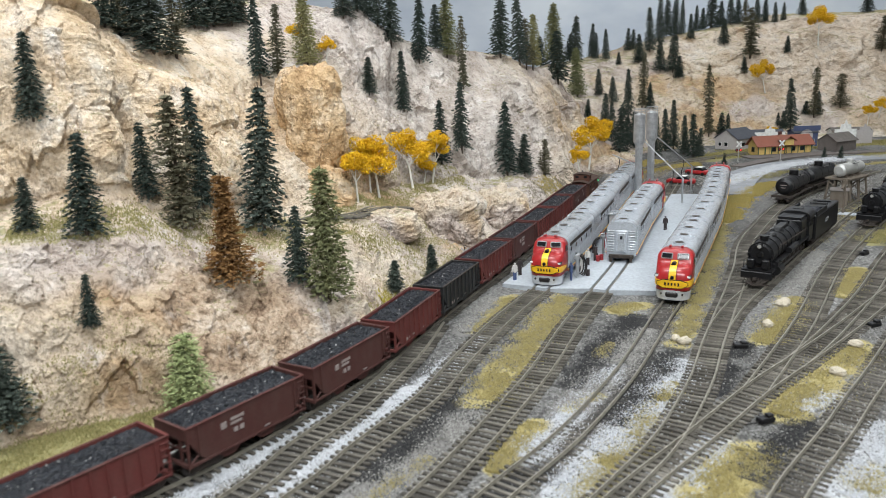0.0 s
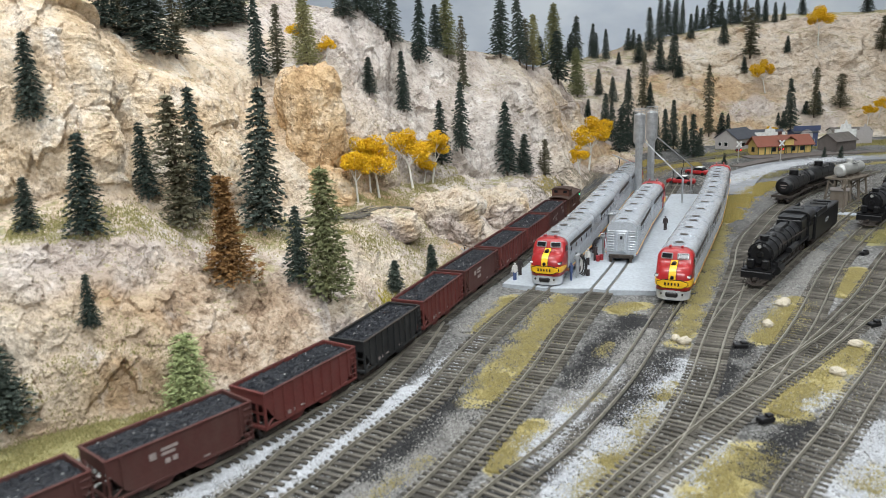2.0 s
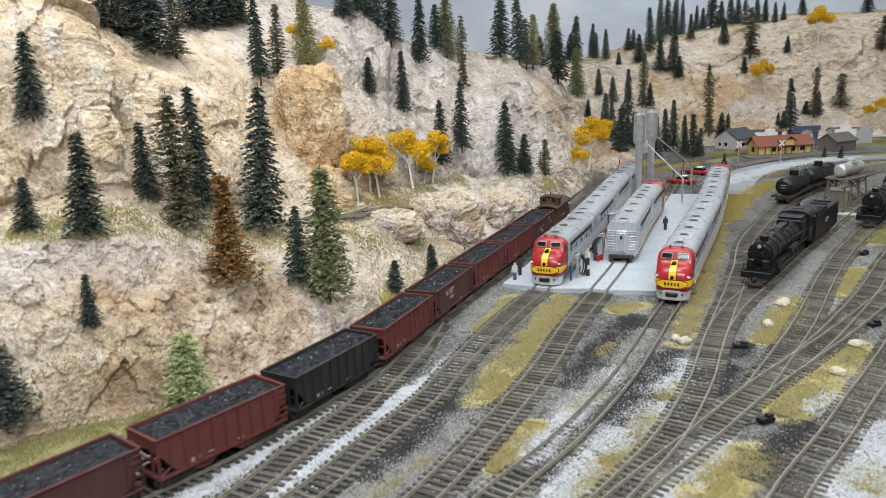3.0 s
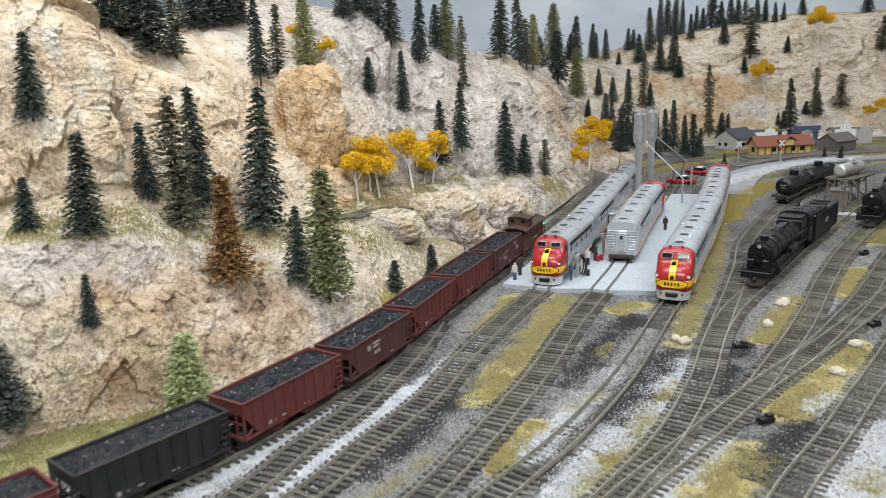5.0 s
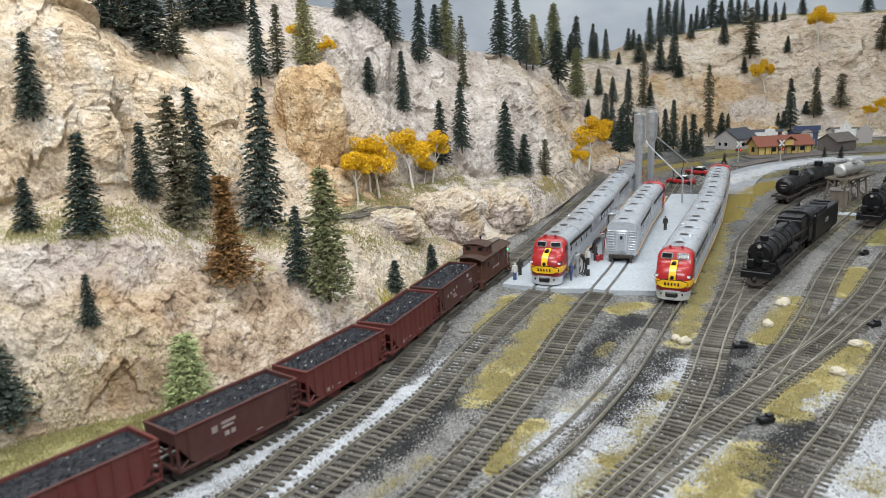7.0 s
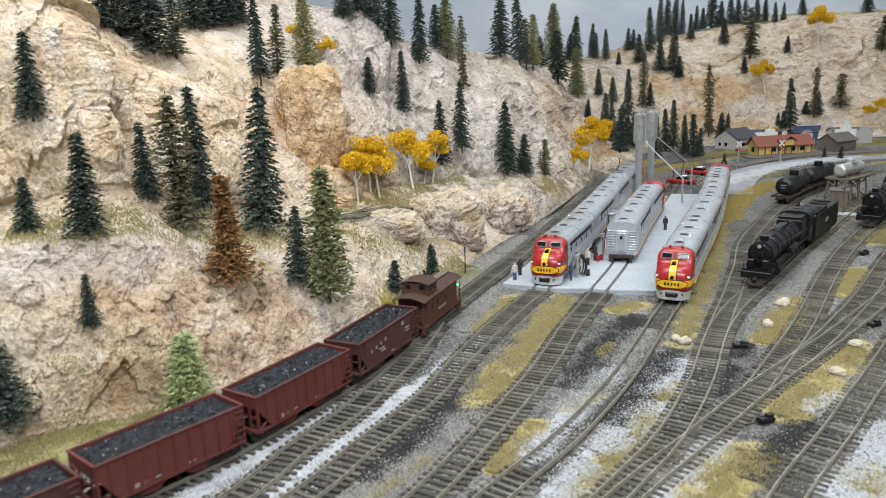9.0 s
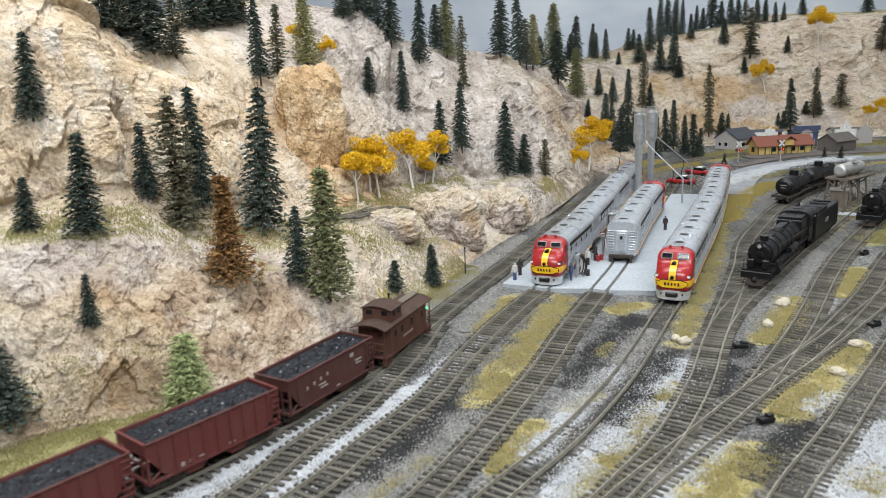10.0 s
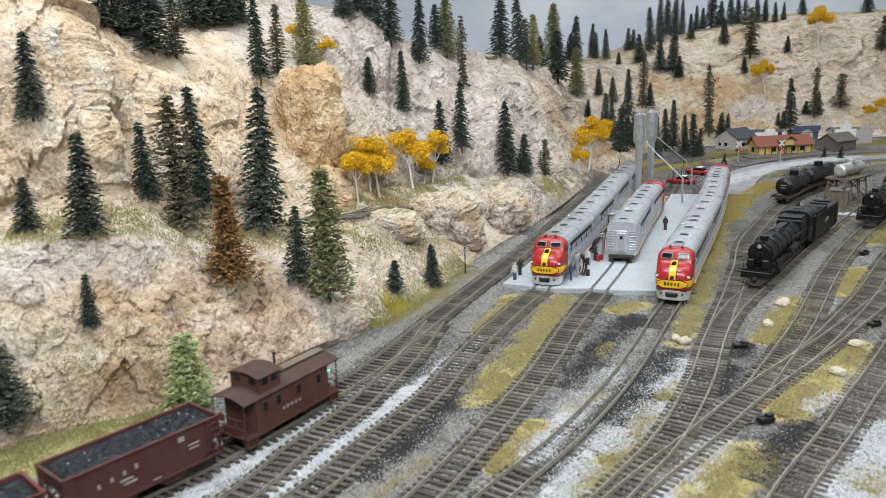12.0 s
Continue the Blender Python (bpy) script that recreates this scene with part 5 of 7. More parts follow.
def spout(a, b, post=None):
    home = new("sanding_spout")
    tagged(home, "thin silver delivery pipe with hanging hose and post", "pipe", "delivery pipes at the towers")
    bm = bmesh.new()
    rod(bm, a, b, 0.0011, 8)
    part("pipe", bm, "steel", home)
    b = Vector(b)
    if post:
        bm = bmesh.new()
        rod(bm, (b.x, b.y, post), b, 0.0016, 10)
        rod(bm, (b.x, b.y, post), (b.x, b.y, post + 0.003), 0.004, 10)
        part("post", bm, "steel", home)
    bm = bmesh.new()
    pts = [Vector(a).lerp(b, 0.75) + Vector((0.002 * math.sin(k), 0, -0.0055 * k)) for k in range(7)]
    for p, q in zip(pts[:-1], pts[1:]):
        rod(bm, p, q, 0.0007, 6)
    part("hose", bm, "ink", home)


def fuel_shed(x, y, turn):
    home = new("fuel_shed")
    tagged(home, "small grey flat-roofed fuelling shed on the platform", "shed")
    home.matrix_basis = pose(x, y, PLATFORM_Z, 0, 0, turn) @ Matrix.Diagonal((0.78, 0.8, 0.95, 1))
    bm = bmesh.new()
    box(bm, 0, 0, 0.0140, 0.020, 0.030, 0.028)
    part("wall", bm, "palewall", home)
    bm = bmesh.new()
    box(bm, 0, 0, 0.0290, 0.025, 0.036, 0.0022, 0.0005)
    part("roof", bm, "roofgrey", home)
    bm = bmesh.new()
    box(bm, 0, -0.0152, 0.0120, 0.0075, 0.0010, 0.0220)
    part("door", bm, "brown", home)
    bm = bmesh.new()
    box(bm, 0.0102, 0.004, 0.0170, 0.0010, 0.010, 0.008)
    part("window", bm, "glass", home)


def hose_stand(x, y, material, turn):
    home = new("hose_stand")
    tagged(home, "fuelling post with looped hoses on the platform", "hose stand", "fuel posts between the trains")
    home.matrix_basis = pose(x, y, PLATFORM_Z, 0, 0, turn)
    bm = bmesh.new()
    rod(bm, (0, 0, 0), (0, 0, 0.026), 0.0013, 8)
    box(bm, 0, 0, 0.024, 0.006, 0.004, 0.004, 0.0005)
    part("post", bm, "steel", home)
    for k in range(3):
        bm = bmesh.new()
        last = None
        for i in range(13):
            a = math.pi * i / 12
            p = Vector((0.004 + 0.009 * math.sin(a) + 0.002 * k, 0.004 * (k - 1) + 0.007 * math.cos(a) * 0.3, 0.0135 + 0.011 * math.cos(a)))
            if last:
                rod(bm, last, p, 0.0007, 6)
            last = p
        part("hose", bm, material, home)


def barrel(x, y, material):
    bm = bmesh.new()
    rod(bm, (0, 0, 0), (0, 0, 0.0072), 0.0022, 16)
    for z in (0.0005, 0.0025, 0.0047, 0.0068):
        rod(bm, (0, 0, z - 0.0003), (0, 0, z + 0.0003), 0.0025, 16)
    ob = part("barrel", bm, material)
    ob.matrix_basis = pose(x, y, PLATFORM_Z)
    tagged(ob, "small painted drum standing on the concrete platform", "barrel", "drums on the platform")


# ---- buildings ----
SMALL = 0.74


def gable_house(name, x, y, turn, w, d, h, rise, wall, roof, label, category, windows=(), doors=(), eave=0.006, trim="white", z=-0.004):
    """w along local x (the ridge's way), d along y. windows and doors: (side, place, low, width, height); side s, n, e, w."""
    home = new(name)
    tagged(home, label, category, "village buildings")
    home.matrix_basis = pose(x, y, z, 0, 0, turn) @ Matrix.Diagonal((SMALL, SMALL, SMALL, 1))
    bm = bmesh.new()
    box(bm, 0, 0, h / 2, w, d, h)
    prism(bm, [(-d / 2, h), (d / 2, h), (0, h + rise)], -w / 2, w / 2)
    part("wall", bm, wall, home)
    for sy in (-1, 1):
        bm = bmesh.new()
        e = eave / (d / 2)
        y1, z1 = sy * (d / 2 + eave), h - rise * e
        pts = [(0, h + rise + 0.0005), (y1, z1 + 0.0005), (y1, z1 + 0.0022), (0, h + rise + 0.0024)]
        prism(bm, pts[:: sy], -w / 2 - eave, w / 2 + eave)
        bmesh.ops.recalc_face_normals(bm, faces=bm.faces)
        part("roof_slope", bm, roof, home)
    for kind, rows in (("window", windows), ("door", doors)):
        for side, at, low, ww, hh in rows:
            if side in "sn":
                c, s, o = (at, (-1 if side == "s" else 1) * d / 2, low + hh / 2), (ww, 0.0016, hh), (0, (-1 if side == "s" else 1) * 0.0007, 0)
            else:
                c, s, o = ((-1 if side == "w" else 1) * w / 2, at, low + hh / 2), (0.0016, ww, hh), ((-1 if side == "w" else 1) * 0.0007, 0, 0)
            bm = bmesh.new()
            box(bm, *c, s[0] + (0.0022 if side in "sn" else 0), s[1] + (0.0022 if side in "ew" else 0), s[2] + 0.0022)
            fr = part(kind, bm, trim, home)
            bm = bmesh.new()
            box(bm, c[0] + o[0], c[1] + o[1], c[2], *s)
            part("pane" if kind == "window" else "panel", bm, "glass" if kind == "window" else wall, fr)
    return home


def false_front(home, x0, x1, y, z0, z1, peak, wall, step=0.012):
    """A store's false front with a stepped, peaked top, under its house."""
    bm = bmesh.new()
    mid = (x0 + x1) / 2
    pts = [(x0, z0), (x1, z0), (x1, z1), (mid + step * 1.6, z1), (mid + step * 1.4, z1 + peak * 0.5), (mid + step * 0.5, z1 + peak * 0.55), (mid, z1 + peak), (mid - step * 0.5, z1 + peak * 0.55), (mid - step * 1.4, z1 + peak * 0.5), (mid - step * 1.6, z1), (x0, z1)]
    a = [bm.verts.new((px, y, pz)) for px, pz in pts]
    b = [bm.verts.new((px, y + 0.003, pz)) for px, pz in pts]
    bm.faces.new(a)
    bm.faces.new(b[::-1])
    for i in range(len(pts)):
        bm.faces.new((a[i], b[i], b[(i + 1) % len(pts)], a[(i + 1) % len(pts)]))
    bmesh.ops.recalc_face_normals(bm, faces=bm.faces)
    part("false_front", bm, wall, home)


def crossing_signal(x, y, turn):
    home = new("crossing_signal")
    tagged(home, "railway crossing signal with white crossbuck and red lamps", "signal", "crossing signals by the station road")
    home.matrix_basis = pose(x, y, -0.004, 0, 0, turn)
    bm = bmesh.new()
    rod(bm, (0, 0, 0), (0, 0, 0.046), 0.0010, 8)
    rod(bm, (0, 0, 0), (0, 0, 0.003), 0.0025, 10)
    part("post", bm, "tanksilver", home)
    for a in (-45, 45):
        bm = bmesh.new()
        box(bm, 0, 0, 0, 0.0180, 0.0010, 0.0030, m=pose(0, -0.0016, 0.042, 0, a, 0))
        part("crossbuck_board", bm, "white", home)
    for sx in (-1, 1):
        bm = bmesh.new()
        rod(bm, (sx * 0.0048, -0.001, 0.028), (sx * 0.0048, 0.0004, 0.028), 0.0036, 14)
        disc = part("lamp_hood", bm, "ink", home)
        bm = bmesh.new()
        rod(bm, (sx * 0.0048, -0.0018, 0.028), (sx * 0.0048, -0.0009, 0.028), 0.0020 if sx > 0 else 0.0018, 12)
        part("lamp_lens", bm, "redlamp" if sx > 0 else "redhose", disc)


# ---- trees ----
CONIFERS = {}


def conifer_mesh(kind, seed):
    """A tree one unit high, its crown about 0.34 wide: whorls of drooping boughs with gaps between them."""
    rnd = np.random.RandomState(seed + ord(kind) * 7)
    R = 0.17
    lay, per, loose = {"D": (23, 13, 0.0), "O": (24, 15, 0.6), "B": (20, 13, 0.7), "R": (22, 15, 0.9), "L": (20, 17, 0.9)}[kind]
    V, F = [], []
    for i in range(lay):
        z = 0.09 + 0.89 * (i / lay) ** 0.94
        rr = {"D": (1.02 - z) ** 0.72, "O": (1.02 - z) ** 0.62, "B": (1.02 - z) ** 0.5 * (0.75 + 0.3 * math.sin(9 * z + seed * 2)),
              "R": 0.95 * min(1, 1.9 * (0.66 - z)) + 0.05 if z < 0.46 else 0.36 * (1.1 - z) ** 0.5 + 0.02, "L": (1.03 - z) ** 0.5 * min(1, 0.75 + z)}[kind]
        rr = R * rr * rnd.uniform(0.80, 1.12) + 0.008
        n = max(4, int(per * (0.40 + 0.75 * (1 - z))))
        for b in range(n):
            a = 2 * math.pi * (b + rnd.uniform(-0.42, 0.42)) / n + i * 1.3
            ln = rr * rnd.uniform(0.70, 1.18)
            if kind == "B" and rnd.uniform() < 0.16:
                continue
            out, side = np.array([math.cos(a), math.sin(a), 0]), np.array([-math.sin(a), math.cos(a), 0])
            zb = z + rnd.uniform(-0.010, 0.010)
            m = 5 if kind == "D" else 4
            for k in range(m):
                u = (k + 0.7) / m
                c = out * ln * u + np.array([0, 0, zb + 0.05 * ln - (0.42 if kind == "D" else 0.25) * ln * u * u])
                wide = ln * 0.34 * (1.15 - u) + 0.008
                for q in range(4):
                    p = c + side * rnd.uniform(-0.5, 0.5) * wide + rnd.normal(0, 0.004 + 0.006 * loose, 3)
                    d1 = out * rnd.uniform(0.4, 1.0) + side * rnd.uniform(-0.9, 0.9) + np.array([0, 0, rnd.uniform(-0.55, 0.15) + loose * rnd.uniform(-0.4, 0.6)])
                    d1 *= rnd.uniform(0.015, 0.028) / np.linalg.norm(d1)
                    d2 = np.cross(d1, rnd.normal(0, 1, 3))
                    d2 *= rnd.uniform(0.0055, 0.0095) / (np.linalg.norm(d2) + 1e-9)
                    s = len(V)
                    V += [p - d1 * 0.7 - d2, p + d1, p - d1 * 0.7 + d2]
                    F.append((s, s + 1, s + 2))
    me = bpy.data.meshes.new("crown")
    me.from_pydata([tuple(v) for v in V], [], F)
    me.materials.append(M["needle_" + kind])
    bm = bmesh.new()
    rod(bm, (0, 0, -0.06), (0, 0, 0.99), 0.014, 7, 0.002)
    tr = bpy.data.meshes.new("trunk")
    bm.to_mesh(tr)
    bm.free()
    tr.materials.append(M["bark"])
    return me, tr


TREE_LABEL = {"D": "dark blue-green model spruce tree on the rocky hillside", "O": "light olive-green bushy model fir tree on the slope",
              "B": "brownish-green ragged model pine tree on the hillside", "R": "rust-brown dead model conifer on the rock ledge",
              "L": "bright light-green bushy model fir at the cliff foot"}
TREES = random.Random(5)


def conifer(x, y, z, h, kind, wide=1.0):
    key = (kind, TREES.randrange(3))
    if key not in CONIFERS:
        CONIFERS[key] = conifer_mesh(*key)
    home = new("conifer")
    for nm, me in zip(("crown", "trunk"), CONIFERS[key]):
        ob = new(nm, me)
        ob.parent = home
    w = h * wide * TREES.uniform(1.10, 1.25)
    home.matrix_basis = pose(x, y, z, TREES.uniform(-2.5, 2.5), TREES.uniform(-2.5, 2.5), TREES.uniform(0, 360)) @ Matrix.Diagonal((w, w, h, 1))
    tagged(home, TREE_LABEL[kind], "conifer", "conifers on the hills")


def aspen(x, y, z, h, seed):
    rnd = np.random.RandomState(seed)
    home = new("aspen_tree")
    home.matrix_basis = pose(x, y, z) @ Matrix.Diagonal((h, h, h, 1))
    tagged(home, "golden-yellow autumn aspen with a white forked trunk", "tree", "yellow aspens")
    bm = bmesh.new()
    top = np.array([rnd.uniform(-.07, .07), rnd.uniform(-.07, .07), 0.36])
    rod(bm, (0, 0, -0.05), top, 0.020, 8, 0.014)
    tips = []
    for k in range(4):
        a = k * 1.6 + rnd.uniform(0, 1)
        tip = top + np.array([math.cos(a) * 0.20, math.sin(a) * 0.20, rnd.uniform(0.10, 0.48)])
        rod(bm, top, tip, 0.011, 6, 0.004)
        tips.append(tip)
        for q in range(2):
            b = rnd.uniform(0, 6.3)
            t2 = top + (tip - top) * 0.6 + np.array([math.cos(b) * 0.12, math.sin(b) * 0.12, 0.14])
            rod(bm, top + (tip - top) * 0.55, t2, 0.006, 5, 0.003)
            tips.append(t2)
    part("trunk", bm, "birch", home)
    V, F = [], []
    tips.append(top + np.array([0, 0, 0.45]))
    for tip in tips:
        R = rnd.uniform(0.10, 0.16)
        for _ in range(300):
            d = rnd.normal(0, 1, 3)
            d *= R * rnd.uniform(0.3, 1.0) ** 0.5 / np.linalg.norm(d)
            p = tip + d * np.array([1, 1, 0.75])
            e1, e2 = rnd.normal(0, 1, 3), rnd.normal(0, 1, 3)
            e1 *= 0.017 / np.linalg.norm(e1)
            e2 *= 0.014 / np.linalg.norm(e2)
            s = len(V)
            V += [p - e1, p - e2, p + e1, p + e2]
            F.append((s, s + 1, s + 2, s + 3))
    mesh_part("crown", V, F, "leaf_Y", home)


def boulder(x, y, z, sx, sy, sz, seed, turn=0, label="craggy cream and ochre boulder on the lower slope", material="rock", square=2.0, rough=1.0):
    """square: 2 is round, more is blockier."""
    bm = bmesh.new()
    bmesh.ops.create_icosphere(bm, subdivisions=6 if sx > 0.02 else 4, radius=1)
    off = Vector((seed * 3.1, seed * 1.7, 0))
    for v in bm.verts:
        a = v.co.normalized()
        h = 1 / (abs(a.x) ** square + abs(a.y) ** square + abs(a.z) ** square) ** (1 / square)
        for sc, amp in ((1.4, 0.24), (3.4, 0.12), (8.0, 0.055), (18.0, 0.025)):
            h += rough * amp * chunks(a * sc + off)
        v.co = Vector((a.x * sx, a.y * sy, a.z * sz)) * h
    ob = part("boulder", bm, material)
    ob.matrix_basis = pose(x, y, z, 0, 0, turn)
    tagged(ob, label, "boulder", "boulders on the hillside")


# ---- loose cover on the ground ----
def scatter(name, paths, width, count, size, material, label, blade=False, seed=1, z0=-0.0042, lift=0.0006, ztop=None):
    """Fine grains or grass along smooth lines on the ground: one object."""
    rnd = np.random.RandomState(seed)
    V, F = [], []
    for path, wk in paths:
        line = Line(path, 10) if len(path) > 1 else None
        n = int(0.52 * count * line.length * wk / 0.01)
        if ztop is None and material in COVER_COLOUR:
            COVER.append((line, width * wk * 0.78, material))
        S = rnd.uniform(-0.004, line.length + 0.004, n)
        C = np.stack([np.interp(S, line.s, line.p[:, k]) for k in (0, 1)], 1)
        W = np.stack([np.interp(S + 0.004, line.s, line.p[:, k]) - np.interp(S - 0.004, line.s, line.p[:, k]) for k in (0, 1)], 1)
        W /= np.linalg.norm(W, axis=1)[:, None] + 1e-12
        T = np.minimum(1, 0.35 + 6 * np.minimum(S + 0.004, line.length + 0.004 - S) / max(0.03, line.length))
        O = rnd.normal(0, 0.46, n) * width * wk * T
        for c, w, o in zip(C.tolist(), W.tolist(), O.tolist()):
            o *= 1 + 0.5 * noise.noise((c[0] * 45, c[1] * 45, seed))
            x, y = c[0] + w[1] * o, c[1] - w[0] * o
            if noise.noise((x * 48, y * 48, seed + 5)) + 0.5 * noise.noise((x * 160, y * 160, seed)) + rnd.uniform(-0.35, 0.35) < -0.28 or on_rail(x, y):
                continue
            z = (ztop(x, y) if ztop else z0) + rnd.uniform(-0.0003, lift)
            r = size * rnd.uniform(0.55, 1.35)
            k = len(V)
            if blade:
                for _b in range(2):
                    a, t = rnd.uniform(0, 6.3), rnd.uniform(-0.5, 0.5, 2)
                    k = len(V)
                    V += [(x + r * 0.32 * math.cos(a), y + r * 0.32 * math.sin(a), z - 0.0003), (x - r * 0.32 * math.cos(a), y - r * 0.32 * math.sin(a), z - 0.0003), (x + r * t[0], y + r * t[1], z + r * rnd.uniform(0.7, 1.3))]
                    F.append((k, k + 1, k + 2))
            else:
                a = rnd.uniform(0, 6.3)
                V += [(x + r * math.cos(a), y + r * math.sin(a), z), (x + r * math.cos(a + 2.1), y + r * math.sin(a + 2.1), z - 0.0002), (x + r * math.cos(a + 4.2), y + r * math.sin(a + 4.2), z), (x, y, z + r * rnd.uniform(0.5, 1.0))]
                F += [(k, k + 1, k + 3), (k + 1, k + 2, k + 3), (k + 2, k, k + 3)]
    ob = mesh_part(name, V, F, material)
    tagged(ob, label, kind="stuff")


RAIL_PTS = {}


def on_rail(x, y):
    """True close to a rail head, which stays clear."""
    if not RAIL_PTS:
        for line in LINES:
            for s in np.arange(0, line.length, 0.002):
                c, w = line.at(s), line.way(s)
                for g in (-1, 1):
                    p = c + np.array([w[1], -w[0]]) * g * (GAUGE / 2 + 0.0004)
                    for dx in (-1, 0, 1):
                        for dy in (-1, 0, 1):
                            RAIL_PTS[(int(math.floor(p[0] / 0.001)) + dx, int(math.floor(p[1] / 0.001)) + dy)] = 1
    return (int(math.floor(x / 0.001)), int(math.floor(y / 0.001))) in RAIL_PTS


# ---- placing: the hills ----
def hill_tree():
    g = HILL["grid"][::2, :-20:2, :]
    n, c = g.shape[:2]
    i = np.arange(n * c).reshape(n, c)
    f = np.stack([i[:-1, :-1], i[1:, :-1], i[1:, 1:], i[:-1, 1:]], -1).reshape(-1, 4)
    return BVHTree.FromPolygons(g.reshape(-1, 3).tolist(), f.tolist())


HILL_TREE = hill_tree()


def hill_z(x, y):
    """The height of the hillside at a place."""
    hit = HILL_TREE.ray_cast((x, y, 1.2), (0, 0, -1))[0]
    return max(hit.z, -0.004) if hit else -0.004


# conifers: place, height, kind and breadth
NEAR_TREES = [(-0.346, 0.666, 0.209, 0.079, "D", 1.07), (-0.284, 0.601, 0.121, 0.087, "D", 1.04), (-0.332, 0.604, 0.126, 0.047, "D", 1.51), (-0.279, 0.724, 0.129, 0.077, "D", 1.02), (-0.238, 0.696, 0.104, 0.129, "B", 1.29), (-0.231, 0.737, 0.114, 0.125, "D", 0.83), (-0.182, 0.766, 0.085, 0.152, "D", 0.97), (-0.187, 0.655, 0.063, 0.101, "R", 1.39), (-0.135, 0.689, 0.052, 0.077, "D", 0.96), (-0.108, 0.690, 0.033, 0.130, "O", 1.14), (-0.264, 0.543, 0.064, 0.043, "D", 1.12), (-0.197, 0.541, -0.005, 0.065, "L", 1.69), (-0.308, 0.494, 0.010, 0.078, "D", 1.46), (-0.052, 0.780, 0.013, 0.036, "D", 1.72), (-0.012, 0.840, -0.001, 0.052, "D", 1.28)]
SHELF_TREES = [(-0.306, 0.861, 0.267, 0.074, "D", 2.00), (-0.290, 0.886, 0.261, 0.083, "B", 1.39), (-0.339, 0.859, 0.286, 0.067, "B", 1.70), (-0.340, 0.825, 0.293, 0.065, "D", 1.53), (-0.324, 0.862, 0.283, 0.070, "D", 1.70), (-0.310, 1.033, 0.299, 0.083, "D", 1.60), (-0.294, 1.064, 0.303, 0.082, "D", 1.66), (-0.273, 1.075, 0.304, 0.081, "D", 1.64), (-0.262, 1.092, 0.308, 0.071, "B", 1.31), (-0.222, 0.991, 0.233, 0.109, "D", 0.72), (-0.202, 1.004, 0.235, 0.094, "B", 0.89), (-0.170, 1.047, 0.246, 0.099, "O", 1.06)]
CREST_TREES = [(-0.130, 1.141, 0.312, 0.068, "D", 1.36), (-0.112, 1.163, 0.322, 0.059, "D", 1.51), (-0.099, 1.189, 0.312, 0.073, "D", 1.26), (-0.089, 1.239, 0.304, 0.078, "D", 1.09), (-0.070, 1.245, 0.278, 0.092, "D", 1.22), (-0.028, 1.292, 0.246, 0.114, "D", 0.83), (-0.000, 1.374, 0.269, 0.079, "D", 1.23), (0.019, 1.389, 0.254, 0.106, "O", 1.19), (0.044, 1.310, 0.199, 0.127, "B", 0.63), (0.035, 1.193, 0.112, 0.111, "D", 0.81), (-0.097, 1.113, 0.206, 0.055, "D", 1.34), (-0.052, 1.195, 0.174, 0.097, "D", 0.76), (0.003, 1.168, 0.095, 0.102, "D", 0.92)]
BLUFF_TREES = [(0.111, 1.261, 0.061, 0.127, "D", 0.89), (0.142, 1.287, 0.058, 0.072, "D", 1.37), (0.184, 1.340, 0.045, 0.069, "B", 1.40), (0.127, 1.562, 0.251, 0.129, "D", 1.10), (0.175, 1.655, 0.238, 0.149, "D", 0.76), (0.193, 1.690, 0.231, 0.104, "B", 1.13), (0.210, 1.718, 0.228, 0.117, "O", 0.94), (0.337, 2.546, 0.222, 0.100, "D", 1.42), (0.374, 2.528, 0.228, 0.194, "O", 0.98), (0.280, 1.814, 0.191, 0.123, "D", 1.42), (0.450, 2.559, 0.236, 0.147, "D", 1.06), (0.434, 2.569, 0.236, 0.091, "D", 1.54), (0.398, 2.223, 0.136, 0.144, "O", 1.01), (0.520, 2.642, 0.244, 0.117, "D", 0.88), (0.528, 2.616, 0.240, 0.089, "D", 1.02), (0.544, 2.532, 0.236, 0.101, "D", 0.87)]
SADDLE_TREES = [(0.467, 2.258, 0.136, 0.081, "D", 1.10), (0.501, 2.229, 0.117, 0.078, "D", 1.25), (0.528, 2.157, 0.079, 0.139, "D", 0.75), (0.575, 2.488, 0.221, 0.040, "D", 1.60), (0.370, 1.923, 0.101, 0.048, "D", 1.25), (0.409, 1.905, 0.040, 0.125, "D", 0.81), (0.455, 1.932, 0.007, 0.128, "D", 1.15), (0.458, 2.046, 0.033, 0.102, "D", 0.98), (0.630, 2.606, 0.262, 0.077, "D", 1.03), (0.646, 2.603, 0.265, 0.069, "D", 1.31), (0.644, 2.504, 0.222, 0.096, "D", 1.24), (0.691, 2.555, 0.256, 0.145, "D", 0.84), (0.743, 2.638, 0.281, 0.163, "D", 0.70)]
RIDGE_TREES = [(0.591, 2.254, 0.096, 0.164, "B", 0.73), (0.613, 2.254, 0.095, 0.079, "D", 1.13), (0.796, 2.733, 0.304, 0.144, "D", 0.87), (0.698, 2.458, 0.196, 0.098, "D", 1.31), (0.735, 2.449, 0.191, 0.142, "D", 0.98), (0.744, 2.415, 0.174, 0.072, "D", 1.47), (0.843, 2.721, 0.309, 0.124, "D", 0.66), (0.833, 2.591, 0.291, 0.086, "D", 0.92), (0.823, 2.734, 0.310, 0.136, "D", 0.87), (0.889, 2.711, 0.318, 0.091, "D", 0.88), (0.914, 2.726, 0.322, 0.078, "D", 1.14)]
